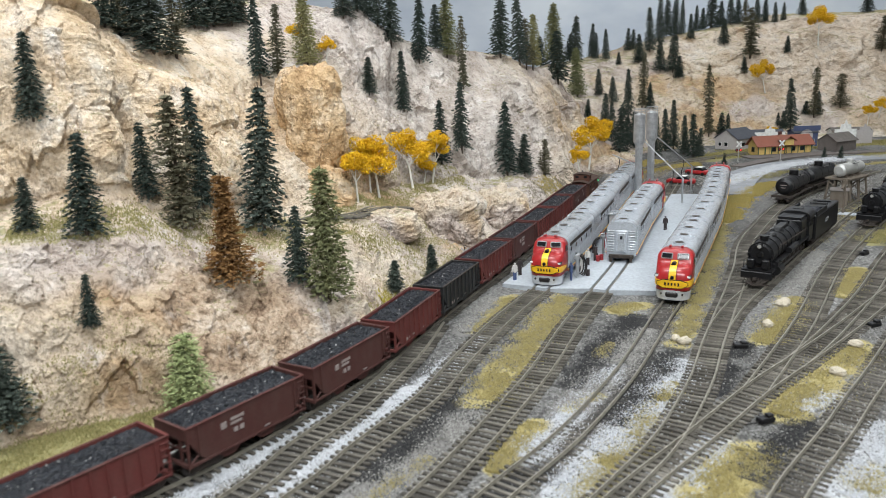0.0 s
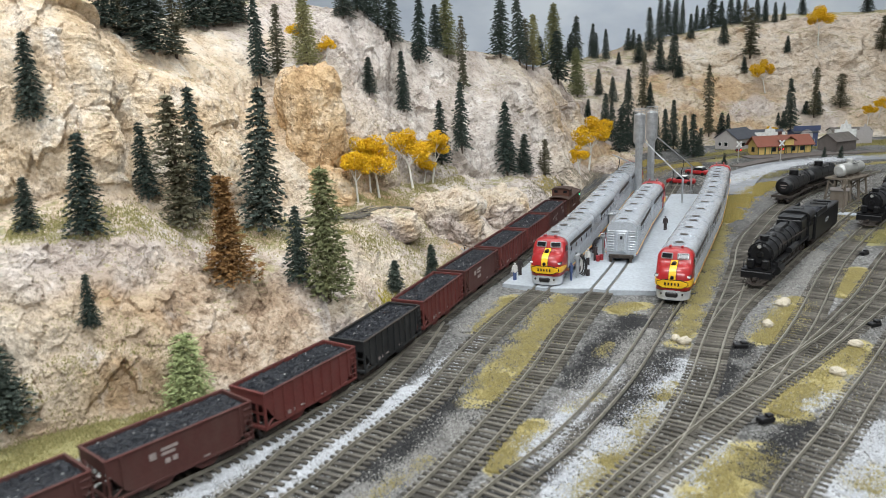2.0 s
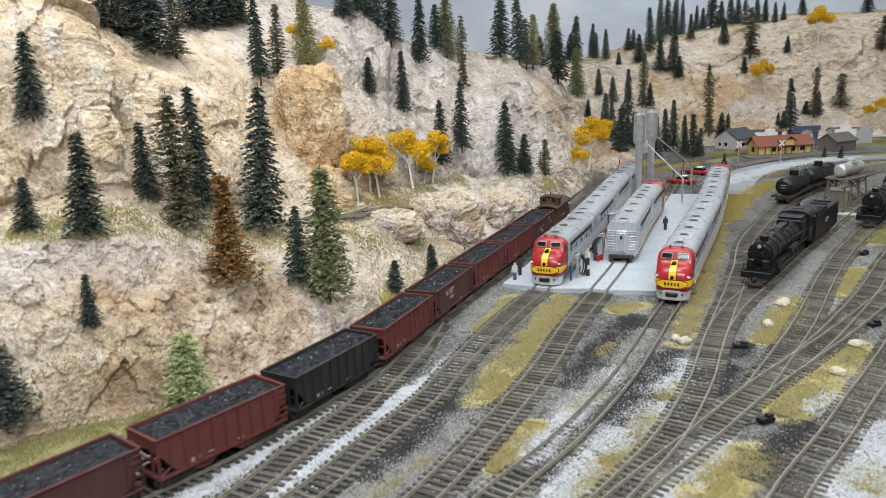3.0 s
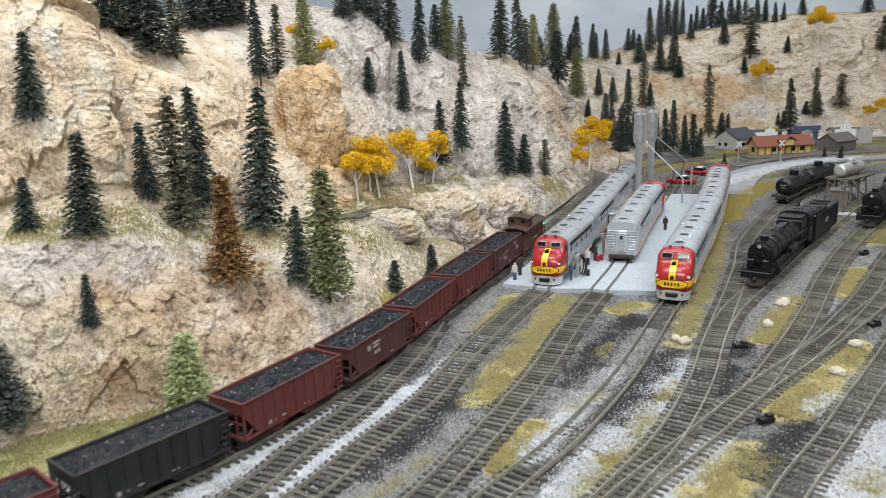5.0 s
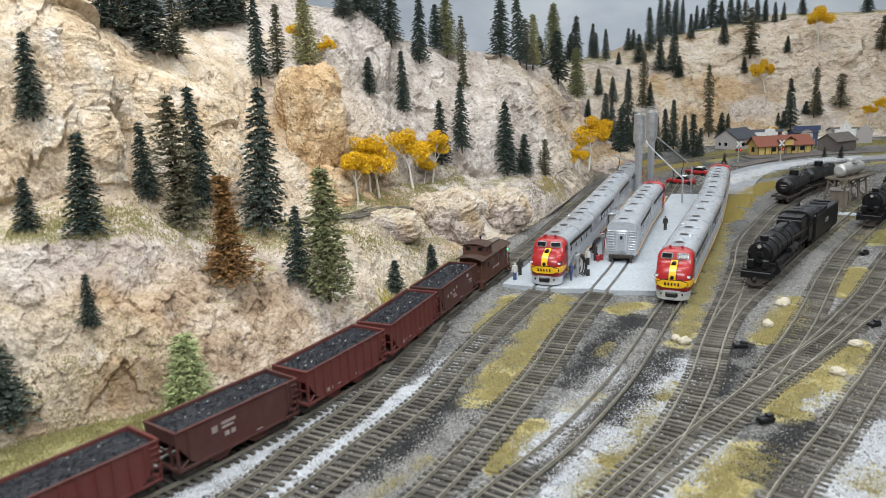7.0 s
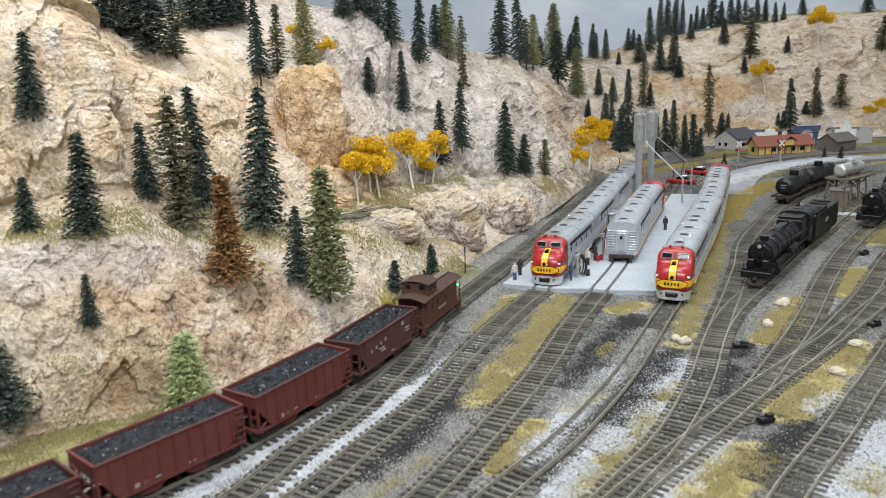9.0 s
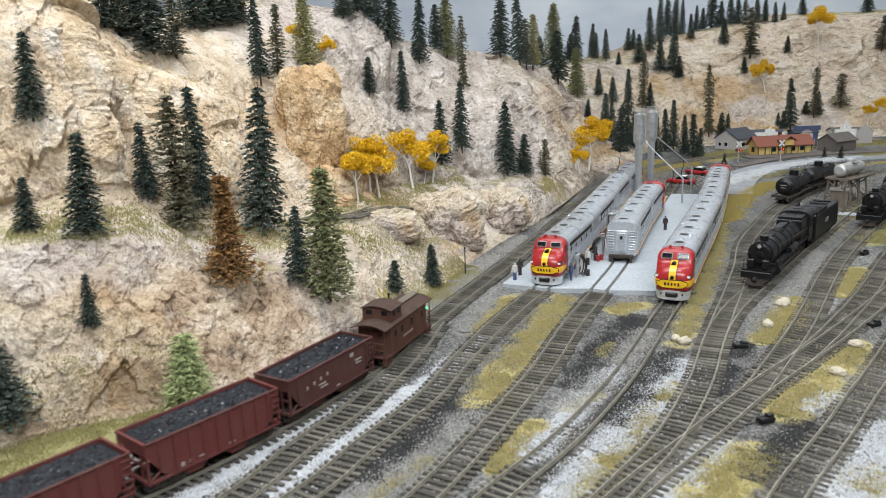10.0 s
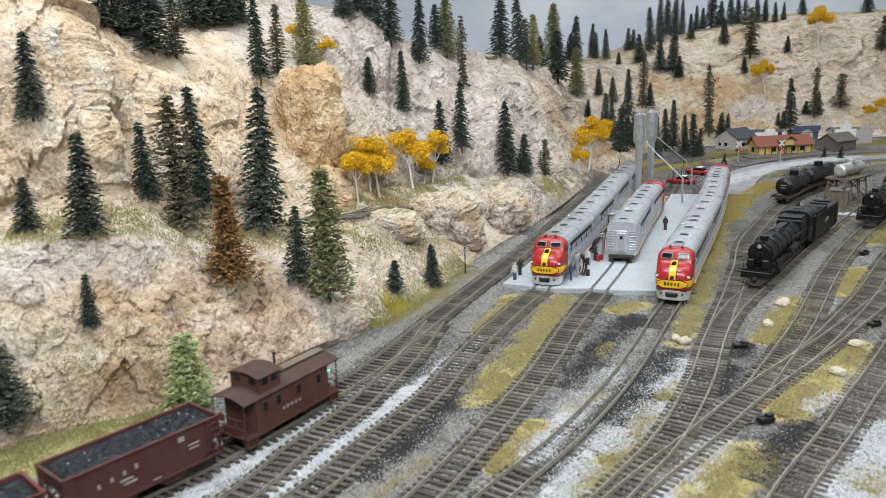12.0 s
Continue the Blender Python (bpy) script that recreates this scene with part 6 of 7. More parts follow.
STATION_TREES = [(0.554, 1.967, -0.005, 0.112, "D", 0.86), (0.600, 2.037, -0.004, 0.118, "D", 0.85), (0.634, 2.080, -0.004, 0.140, "D", 0.73), (0.624, 1.957, -0.005, 0.106, "D", 0.91), (0.631, 1.906, -0.005, 0.113, "D", 0.90), (0.645, 1.904, -0.005, 0.077, "D", 1.11), (0.525, 2.071, 0.004, 0.104, "D", 1.25), (0.499, 2.041, 0.014, 0.082, "D", 1.33)]
FAR_TREES = [(0.985, 2.753, 0.332, 0.091, "D", 1.25), (0.936, 2.571, 0.271, 0.089, "D", 1.25), (1.021, 2.751, 0.338, 0.101, "D", 1.18), (1.042, 2.740, 0.340, 0.096, "D", 1.10), (1.000, 2.511, 0.227, 0.161, "B", 1.42), (0.963, 2.457, 0.180, 0.055, "D", 1.37), (1.098, 2.715, 0.341, 0.087, "D", 1.07), (1.107, 2.672, 0.339, 0.086, "D", 1.07), (1.134, 2.658, 0.337, 0.070, "D", 1.14), (1.170, 2.677, 0.344, 0.061, "D", 1.14), (1.119, 2.516, 0.237, 0.058, "D", 1.33), (0.773, 2.207, 0.013, 0.212, "B", 0.65), (1.033, 2.265, 0.021, 0.154, "D", 0.85)]
SLOPE_TREES = [(1.119, 2.307, 0.048, 0.153, "B", 0.80), (1.130, 2.306, 0.055, 0.076, "D", 1.07), (1.222, 2.357, 0.072, 0.106, "B", 1.67), (1.431, 2.534, 0.234, 0.116, "B", 1.61), (1.256, 2.727, 0.362, 0.068, "D", 1.58), (1.101, 2.324, 0.058, 0.042, "D", 2.00), (0.809, 2.213, 0.014, 0.070, "D", 1.26), (0.823, 2.207, 0.014, 0.067, "D", 1.18), (1.015, 2.273, 0.021, 0.057, "D", 1.43), (1.005, 2.289, 0.030, 0.041, "D", 1.23), (1.483, 2.736, 0.363, 0.072, "D", 2.00), (0.958, 2.766, 0.329, 0.125, "D", 1.38), (1.052, 2.704, 0.335, 0.103, "B", 1.02)]
ASPENS = [(-.102, .932, .072), (-.080, .990, .090), (-.091, .986, .078), (-.038, 1.062, .094), (-.012, 1.126, .086), (-.025, 1.123, .05), (.330, 1.696, .132), (.288, 1.564, .075),
          (1.006, 2.392, 0.115), (1.23, 2.545, 0.131), (1.265, 2.277, 0.068), (1.311, 2.303, 0.069), (-.187, 1.065, .045), (-.150, 1.073, .045)]

for x, y, z, h, kind, wide in NEAR_TREES + SHELF_TREES + CREST_TREES + BLUFF_TREES + SADDLE_TREES + RIDGE_TREES + STATION_TREES + FAR_TREES + SLOPE_TREES:
    conifer(x, y, z - 0.002, h, kind, wide)
for i, (x, y, h) in enumerate(ASPENS):
    aspen(x, y, hill_z(x, y) - 0.001, h, 40 + i)
# small firs by the station road
for x, y, h, kind in ((.620, 1.665, .034, "D"), (.925, 1.765, .036, "D"), (.905, 1.80, .030, "D"), (.655, 1.76, .03, "B")):
    conifer(x, y, hill_z(x, y) - 0.003, h, kind, 1.3)
for i, (x, y, h) in enumerate(((.845, 2.135, .05), (.925, 2.13, .055))):
    aspen(x, y, hill_z(x, y) - 0.004, h, 70 + i)
boulder(-0.062, 0.904, 0.056, 0.032, 0.024, 0.020, 1, 10, square=3.0)
boulder(0.008, 0.996, 0.034, 0.040, 0.032, 0.042, 2, 25, square=3.0, rough=1.5)
boulder(0.086, 1.124, 0.020, 0.038, 0.030, 0.036, 4, 50, "craggy grey-pink boulder beside the track", square=3.2, rough=1.5)
boulder(-0.158, 0.968, 0.176, 0.037, 0.040, 0.068, 9, 14, "big square ochre rock outcrop standing out of the cliff", "ochre", 3.2, 1.0)
boulder(-0.148, 0.940, 0.092, 0.036, 0.036, 0.034, 12, 10, "big square ochre rock outcrop standing out of the cliff", "ochre", 2.6, 1.0)
boulder(0.372, 1.705, 0.004, 0.032, 0.026, 0.024, 15, 30, "craggy grey-pink boulder beside the track")
boulder(0.430, 1.775, 0.004, 0.030, 0.024, 0.020, 16, 80, "craggy grey-pink boulder beside the track")
boulder(0.235, 1.405, 0.008, 0.014, 0.013, 0.014, 17, 10, "craggy grey-pink boulder beside the track")
boulder(-0.100, 0.700, 0.006, 0.035, 0.020, 0.024, 6, 50, "grey craggy rock at the foot of the slope")

# ---- placing: the moving train ----
CARS = [("oxide", "oxide-red ribbed hopper wagon heaped with black coal", 9, SQUARES), ("brown", "dull brown smooth-sided hopper wagon loaded with coal", 2, LOGO), ("brown", "dull brown smooth-sided hopper wagon loaded with coal", 2, LOGO),
        ("oxide", "oxide-red ribbed hopper wagon heaped with black coal", 9, SQUARES), ("black", "black ribbed hopper wagon heaped with coal", 9, SQUARES), ("oxide", "oxide-red ribbed hopper wagon heaped with black coal", 9, SQUARES),
        ("brown", "dull brown smooth-sided hopper wagon loaded with coal", 2, LOGO), ("oxide", "oxide-red ribbed hopper wagon heaped with black coal", 9, SQUARES), ("oxide", "oxide-red ribbed hopper wagon heaped with black coal", 9, SQUARES),
        ("brown", "brown hopper wagon with spaced white side lettering and coal", 2, SPREAD)]
S_TAIL = 1.2328
for k, (m_, label, ribs, letters) in enumerate(CARS):
    TRAIN.append((hopper_wagon(m_, label, ribs, letters, k + 1), S_TAIL - 0.0487 - (9 - k) * PITCH))
TRAIN.append((caboose(), S_TAIL + 0.064))

# ---- placing: diesels at the platform ----
A_LABEL = "streamlined diesel with red nose, yellow stripe and silver body"
B_LABEL = "silver streamlined booster diesel unit without a cab"
lead, boost, tail = diesel_unit(True, A_LABEL), diesel_unit(False, B_LABEL), diesel_unit(True, A_LABEL, "roofgrey")


def stand(ob, line, s, turn):
    c, w = line.at(s), line.way(s)
    return pose(c[0], c[1], 0, 0, 0, math.degrees(math.atan2(w[1], w[0])) - 90 + (180 if turn else 0))


UNIT = 0.1775
sd = LINES[4].near(.232, .745)
sb = LINES[2].near(.110, .817)
sc = LINES[3].near(.219, .908)
lead.matrix_basis = stand(lead, LINES[4], sd + 0.0865, True)
boost.matrix_basis = stand(boost, LINES[4], sd + 0.0865 + UNIT, True)
copy_thing(boost, stand(boost, LINES[4], sd + 0.0865 + 2 * UNIT, True))
far_end = diesel_unit(True, "streamlined diesel facing away, red cab and silver body", "silver", 0.052)
far_end.matrix_basis = stand(far_end, LINES[4], sd + 0.0865 + 3 * UNIT, False)
tail.matrix_basis = stand(tail, LINES[2], sb + 0.0865, True)
for k in range(1, 3):
    copy_thing(boost, stand(boost, LINES[2], sb + 0.0865 + k * UNIT, True))
copy_thing(tail, stand(tail, LINES[2], sb + 0.0865 + 3 * UNIT, False))
copy_thing(boost, stand(boost, LINES[3], sc + 0.0865, True))
copy_thing(far_end, stand(far_end, LINES[3], sc + 0.0865 + UNIT, False))

# platform slabs: beside and between the three tracks
LB, LC, LD = LINES[2], LINES[3], LINES[4]
pb, pc, pd = LB.near(.107, .812), LC.near(.168, .797), LD.near(.245, .775)
INNER, OUTER = 0.0068, 0.0104
platform_slab(LB, pb, -0.046, LB, pb, -OUTER, 0.16, "pale concrete slab beside the diesel on the platform")
platform_slab(LB, pb, -INNER, LB, pb, INNER, 0.60, "pale concrete slab between the rails")
platform_slab(LB, pb, OUTER, LC, pc, -OUTER, 0.60, "pale grey concrete platform between two servicing tracks")
platform_slab(LC, pc, -INNER, LC, pc, INNER, 0.60, "pale concrete slab between the rails")
platform_slab(LC, pc, OUTER, LD, pd, -0.0150, 0.62, "pale grey concrete platform between two servicing tracks")

for x, y, coat, legs, turn in ((.081, .844, "figpale", "figblue", 20), (.089, .864, "figdark", "figdark", 200), (.144, .836, "figblue", "figblue", 90), (.175, .899, "figpale", "figdark", 140),
                               (.188, .919, "figdark", "figdark", 30), (.161, .862, "figpale", "figpale", 60), (.320, 1.075, "figdark", "figdark", 170), (.160, .885, "figpale", "figdark", 10)):
    figure(x, y, coat, legs, turn)
barrel(.1905, .915, "redhose")
barrel(.1960, .920, "redhose")
barrel(.166, .852, "figdark")
hose_stand(.155, .853, "ink", 60)
hose_stand(.152, .846, "ink", 40)
hose_stand(.205, .955, "redhose", 60)
hose_stand(.202, .940, "ink", 200)
hose_stand(.259, 1.075, "redhose", 70)
fuel_shed(.2500, 1.076, -24)
service_tower(.347, 1.335, "tall silver servicing tower with caged ladder and drum top")
service_tower(.382, 1.385, "tall silver servicing tower with drum top")
spout((.352, 1.327, .103), (.407, 1.277, .042), -.004)
spout((.388, 1.380, .105), (.462, 1.400, .045), -.004)
spout((.343, 1.335, .060), (.300, 1.33, .080))

# ---- placing: steam engines, tank cars ----
loco = steam_locomotive("black steam locomotive with large boiler, parked on yard track")
s1 = LINES[6].near(.334, .787)
loco.matrix_basis = stand(loco, LINES[6], s1 + 0.104, True)
tend = tender()
tend.matrix_basis = stand(tend, LINES[6], s1 + 0.104 + 0.164, True)
s2 = LINES[8].near(.600, 1.052)
copy_thing(loco, stand(loco, LINES[8], s2 + 0.104, True))
copy_thing(tend, stand(tend, LINES[8], s2 + 0.268, True))
tc = tank_car("black single-dome tank car standing on the yard track")
s3 = LINES[5].near(.560, 1.240)
tc.matrix_basis = stand(tc, LINES[5], s3 + 0.062, True)
copy_thing(tc, stand(tc, LINES[5], s3 + 0.190, True))


# timber trestle with a silver tank car on top
def timber_tower():
    home = new("timber_trestle")
    tagged(home, "weathered timber trestle with a deck and a shed below", "trestle")
    home.matrix_basis = pose(.668, 1.262, -0.004, 0, 0, -52) @ Matrix.Diagonal((0.80, 0.62, 0.70, 1))
    bm = bmesh.new()
    box(bm, 0, 0.03, 0.0560, 0.052, 0.110, 0.0030)
    deck = part("deck", bm, "timber", home)
    for k in range(14):
        bm = bmesh.new()
        box(bm, 0, -0.022 + k * 0.0079, 0.0583, 0.054, 0.0066, 0.0016)
        part("plank", bm, "timber", deck)
    for y in (-0.018, 0.03, 0.078):
        for sx in (-1, 1):
            bm = bmesh.new()
            rod(bm, (sx * 0.027, y, 0), (sx * 0.020, y, 0.055), 0.0024, 8)
            rod(bm, (sx * 0.010, y, 0), (sx * 0.008, y, 0.055), 0.0020, 8)
            part("post", bm, "timber", home)
        bm = bmesh.new()
        rod(bm, (-0.026, y - 0.002, 0.006), (0.021, y - 0.002, 0.050), 0.0013, 6)
        rod(bm, (0.026, y - 0.002, 0.006), (-0.021, y - 0.002, 0.050), 0.0013, 6)
        part("brace", bm, "timber", home)
    return home


timber_tower()
tank2 = tank_car("dull silver storage tank lying on the timber trestle", True)
tank2.matrix_basis = pose(.686, 1.276, .0290, 0, 0, -52) @ Matrix.Diagonal((0.75, 0.66, 0.75, 1))
gable_house("trestle_shed", .645, 1.222, -32, 0.034, 0.030, 0.036, 0.004, "timber", "brownroof", "small brown timber shed under the trestle", "shed", eave=0.002)
bm = bmesh.new()
rod(bm, (0, 0, 0), (0, 0, 0.052), 0.0018, 10)
rod(bm, (0, 0, 0.044), (0, 0, 0.050), 0.0034, 10)
rod(bm, (0, 0, 0.046), (-0.006, -0.004, 0.038), 0.0016, 8)
ob = part("water_column", bm, "timber")
ob.matrix_basis = pose(.622, 1.165, -.002)
tagged(ob, "brown water column standing on a pale base", "water column")
bm = bmesh.new()
box(bm, 0, 0, 0, 0.040, 0.022, 0.003, 0.0005)
ob = part("concrete_base", bm, "concrete")
ob.matrix_basis = pose(.620, 1.163, -.0040, 0, 0, -35)
tagged(ob, "pale concrete base slab of the water column", "slab")

# ---- placing: village ----
st = gable_house("station", .845, 1.905, 8, 0.190, 0.062, 0.036, 0.024, "station", "redroof", "yellow station with red gabled roof and green trim", "station",
                 [("w", 0.0, .012, .016, .014), ("s", -.040, .013, .014, .013), ("s", .062, .013, .014, .013), ("s", .030, .013, .012, .013)], [("s", -.062, .001, .012, .024), ("s", .012, .001, .011, .026), ("s", .082, .001, .010, .024)], 0.009, "greentrim")
bm = bmesh.new()
prism(bm, [(-0.055, 0.034), (0.0, 0.034), (0.0, 0.056), (-0.055, 0.052)], -0.016, 0.016)
part("bay", bm, "station", st)
bm = bmesh.new()
for sx in (-1, 1):
    a = [bm.verts.new(v) for v in ((0, -0.062, 0.063), (sx * 0.024, -0.062, 0.047), (sx * 0.024, 0.0, 0.047), (0, 0.0, 0.063))]
    b = [bm.verts.new((v.co.x, v.co.y, v.co.z + 0.0022)) for v in a]
    for i in range(4):
        bm.faces.new((a[i], a[(i + 1) % 4], b[(i + 1) % 4], b[i]))
    bm.faces.new(a[::-1])
    bm.faces.new(b)
bmesh.ops.recalc_face_normals(bm, faces=bm.faces)
part("dormer_roof", bm, "redroof", st)
bm = bmesh.new()
box(bm, 0.0, 0.004, 0.064, 0.009, 0.009, 0.020)
part("chimney", bm, "brown", st)
for k in range(9):
    bm = bmesh.new()
    box(bm, -0.0945 + 0.0236 * k, -0.0318, 0.018, 0.0024, 0.0016, 0.036)
    part("corner_board", bm, "greentrim", st)
bm = bmesh.new()
box(bm, 0, -0.046, -0.001, 0.23, 0.050, 0.004)
ob = part("station_platform", bm, "greytimber")
ob.matrix_basis = pose(.845, 1.905, -0.002, 0, 0, 8)
tagged(ob, "grey boarded platform in front of the station", "platform")
gable_house("house", .790, 2.050, 35, 0.110, 0.090, 0.040, 0.030, "palewall", "darkroof", "pale boarded house with a dark slate roof", "house", [("s", -.02, .012, .018, .013), ("w", .0, .012, .012, .013), ("w", .025, .012, .01, .012)], (), 0.006)
h2 = gable_house("store", .885, 2.085, 0, 0.110, 0.06, 0.045, 0.012, "white", "darkroof", "white store with a stepped false front", "store", (), (), 0.004)
false_front(h2, -0.055, 0.055, -0.036, 0.0, 0.052, 0.022, "white")
h3 = gable_house("store", .968, 2.050, -4, 0.080, 0.07, 0.050, 0.010, "bluewall", "darkroof", "navy-blue store with pale arched front window", "store", [("s", -.022, .006, .014, .020), ("s", .022, .006, .014, .020)], [("s", 0.0, .002, .012, .026)], 0.004)
bm = bmesh.new()
box(bm, 0, -0.037, 0.066, 0.092, 0.003, 0.018)
part("false_front", bm, "bluewall", h3)
bm = bmesh.new()
rod(bm, (0, -0.0365, 0.040), (0, -0.0385, 0.040), 0.022, 24)
part("arched_sign", bm, "palewall", h3)
gable_house("barn", 1.008, 1.945, 28, 0.105, 0.070, 0.034, 0.022, "greytimber", "brownroof", "weathered grey-brown barn with a plank door", "barn", (), [("e", 0.0, .001, .026, .026)], 0.005, "greytimber")
h4 = gable_house("store", 1.105, 2.075, -6, 0.130, 0.07, 0.044, 0.012, "white", "brownroof", "white store with a tall peaked false front", "store", [("s", .03, .008, .014, .018)], [("s", -.01, .002, .012, .026)], 0.004)
false_front(h4, -0.065, 0.010, -0.040, 0.0, 0.055, 0.034, "white")
false_front(h4, 0.012, 0.066, -0.040, 0.0, 0.050, 0.022, "palewall")
gable_house("barn", 1.245, 1.965, -10, 0.080, 0.060, 0.034, 0.018, "timber", "brownroof", "dark brown timber barn at the village edge", "barn", (), (), 0.004, "timber")
gable_house("barn", 1.33, 2.20, -10, 0.080, 0.050, 0.036, 0.018, "timber", "brownroof", "dark brown timber hut on the slope", "barn", (), (), 0.004, "timber", z=hill_z(1.33, 2.19) - 0.004)
crossing_signal(.695, 1.782, 10)
crossing_signal(.789, 1.770, 10)

# road to the station, and a parked red car
vs, fs = strip(Line([(.52, 1.36), (.585, 1.50), (.67, 1.63), (.78, 1.715), (.95, 1.77), (1.3, 1.80)]), 0, 1.0, 0, 0.036, -0.007, -0.0022)
tagged(mesh_part("road", vs, fs, "road"), "pale grey gravel road curving towards the station", kind="structure")
vs, fs = strip(Line([(.66, 1.70), (.85, 1.835), (1.1, 1.87), (1.6, 1.84)]), 0, 1.0, 0, 0.014, -0.007, -0.0012)
tagged(mesh_part("road", vs, fs, "greytimber"), "dark road in front of the village buildings", kind="structure")


def parked_car(x, y, turn):
    home = new("car")
    tagged(home, "small red parked car beside the tracks", "car", "parked red cars")
    home.matrix_basis = pose(x, y, -0.004, 0, 0, turn)
    bm = loft([(yy, ring(w, 0.003, zt, zr, 0.55)) for yy, w, zt, zr in ((-0.027, 0.0085, 0.0095, 0.007), (-0.024, 0.0098, 0.0112, 0.008), (0.02, 0.0100, 0.0108, 0.008), (0.027, 0.0085, 0.009, 0.007))])
    part("body", bm, "warred", home, smooth=True)
    bm = loft([(yy, ring(w, 0.0095, zt, zr, 0.5)) for yy, w, zt, zr in ((-0.017, 0.0085, 0.0105, 0.010), (-0.011, 0.0080, 0.0165, 0.0145), (0.003, 0.0080, 0.0168, 0.0145), (0.010, 0.0085, 0.0108, 0.010))])
    part("cabin", bm, "glass", home, smooth=True)
    bm = bmesh.new()
    box(bm, 0, -0.004, 0.0166, 0.0150, 0.013, 0.0012, 0.0004)
    part("car_roof", bm, "white", home)
    for sx in (-1, 1):
        for yy in (-0.016, 0.017):
            bm = bmesh.new()
            rod(bm, (sx * 0.0078, yy, 0.0036), (sx * 0.0102, yy, 0.0036), 0.0036, 14)
            part("wheel", bm, "ink", home)


parked_car(.475, 1.500, 60)
parked_car(.545, 1.610, 40)


# a track along the upper ledge, half hidden by the boulders
def ledge_track():
    line = Line([(-.150, .815), (-.110, .870), (-.070, .945), (-.045, 0.990)])
    home = new("track")
    tagged(home, "short stretch of brown track along the rock ledge", "track")
    n = 90
    zs = [hill_z(*line.at(line.length * i / n)) for i in range(n + 1)]
    for _ in range(60):
        zs = [zs[0]] + [(zs[i - 1] + 2 * zs[i] + zs[i + 1]) / 4 for i in range(1, n)] + [zs[-1]]
    for sgn in (-1, 1):
        vs, fs = [], []
        for j in range(n + 1):
            s = line.length * j / n
            c, w = line.at(s), line.way(s)
            nrm = np.array([w[1], -w[0]])
            for o, dz in ((-0.0007, 0.0028), (0.0007, 0.0028), (0.0007, 0.0048), (-0.0007, 0.0048)):
                vs.append((*(c + nrm * (sgn * GAUGE / 2 + o)), zs[j] + dz))
        for j in range(n):
            for k in range(4):
                a, b = j * 4 + k, j * 4 + (k + 1) % 4
                fs.append((a, b, b + 4, a + 4))
        mesh_part("rail", vs, fs, "rail", home)
    me = TIE_LEDGE.data
    for k in range(int(line.length / 0.0085)):
        s = k * 0.0085
        c, w = line.at(s), line.way(s)
        ob = new("tie", me)
        ob.parent = home
        ob.matrix_basis = pose(c[0], c[1], float(np.interp(s, np.linspace(0, line.length, n + 1), zs)) + 0.0018, 0, 0, math.degrees(math.atan2(w[1], w[0])) - 90)


bm = bmesh.new()
box(bm, 0, 0, 0, 0.030, 0.0032, 0.0022, 0.0003)
TIE_LEDGE = part("tie", bm, "tie")
ledge_track()
bpy.data.objects.remove(TIE_LEDGE)

# ---- yard details ----
def switch_stand(x, y, turn):
    home = new("switch_machine")
    tagged(home, "black switch machine beside the yard track", "switch machine", "switch machines in the yard")
    home.matrix_basis = pose(x, y, -0.0044, 0, 0, turn) @ Matrix.Diagonal((0.72, 0.72, 0.72, 1))
    bm = bmesh.new()
    box(bm, 0, 0, 0.0030, 0.0170, 0.0090, 0.0060, 0.0010)
    box(bm, 0.004, 0, 0.0070, 0.0070, 0.0070, 0.0030, 0.0008)
    part("case", bm, "soot", home)
    bm = bmesh.new()
    rod(bm, (-0.008, 0, 0.002), (-0.022, 0.001, 0.002), 0.0008, 6)
    rod(bm, (0.002, 0.006, 0.001), (0.004, 0.013, 0.001), 0.0010, 6)
    part("throw_rod", bm, "ink", home)


for x, y, turn in ((.219, .486, 20), (.255, .625, 0), (.522, .919, 30), (.394, .666, 20)):
    switch_stand(x, y, turn)
for i, (x, y, r) in enumerate(((.339, .733, .007), (.345, .741, .006), (.300, .676, .006), (.307, .561, .0065), (.352, .619, .006), (.211, .640, .006), (.206, .648, .005))):
    boulder(x, y, -.0015, r * 0.95, r * 0.75, r * 0.55, 20 + i, 40 * i, "small pale cream rock lying in the dry grass", "cream")
home = new("crossing_sign")
tagged(home, "small white crossbuck sign on a dark post", "sign")
home.matrix_basis = pose(.026, .893, -0.004)
bm = bmesh.new()
rod(bm, (0, 0, 0), (0, 0, 0.034), 0.0007, 7)
part("post", bm, "ink", home)
for a in (-40, 40):
    bm = bmesh.new()
    box(bm, 0, 0, 0, 0.012, 0.0008, 0.0020, m=pose(0, -0.001, 0.029, 0, a, 0))
    part("board", bm, "palewall", home)

# loose cover: pale ballast, cinders, dry grass
scatter("white_ballast", [([(-0.22, 0.33), (-0.159, 0.414), (-0.124, 0.473), (-0.084, 0.546), (-0.044, 0.611)], 0.8), ([(-0.17, 0.33), (-0.107, 0.411), (-0.075, 0.473), (-0.040, 0.537), (0.004, 0.607), (0.032, 0.673)], 0.9),
                          ([(0.048, 0.449), (0.082, 0.499), (0.106, 0.540), (0.140, 0.594)], 0.9), ([(0.097, 0.453), (0.132, 0.491), (0.168, 0.546), (0.201, 0.601)], 1.3), ([(0.10, 0.37), (0.116, 0.390), (0.155, 0.441), (0.177, 0.462)], 1.1),
                          ([(0.23, 0.39), (0.255, 0.414), (0.305, 0.474)], 1.6), ([(0.287, 0.525), (0.252, 0.504)], 0.7), ([(0.090, 0.438), (0.060, 0.401)], 1.1)],
        0.0150, 1000, 0.00062, "whitegrain", "loose white ballast grains between the tracks", seed=3)
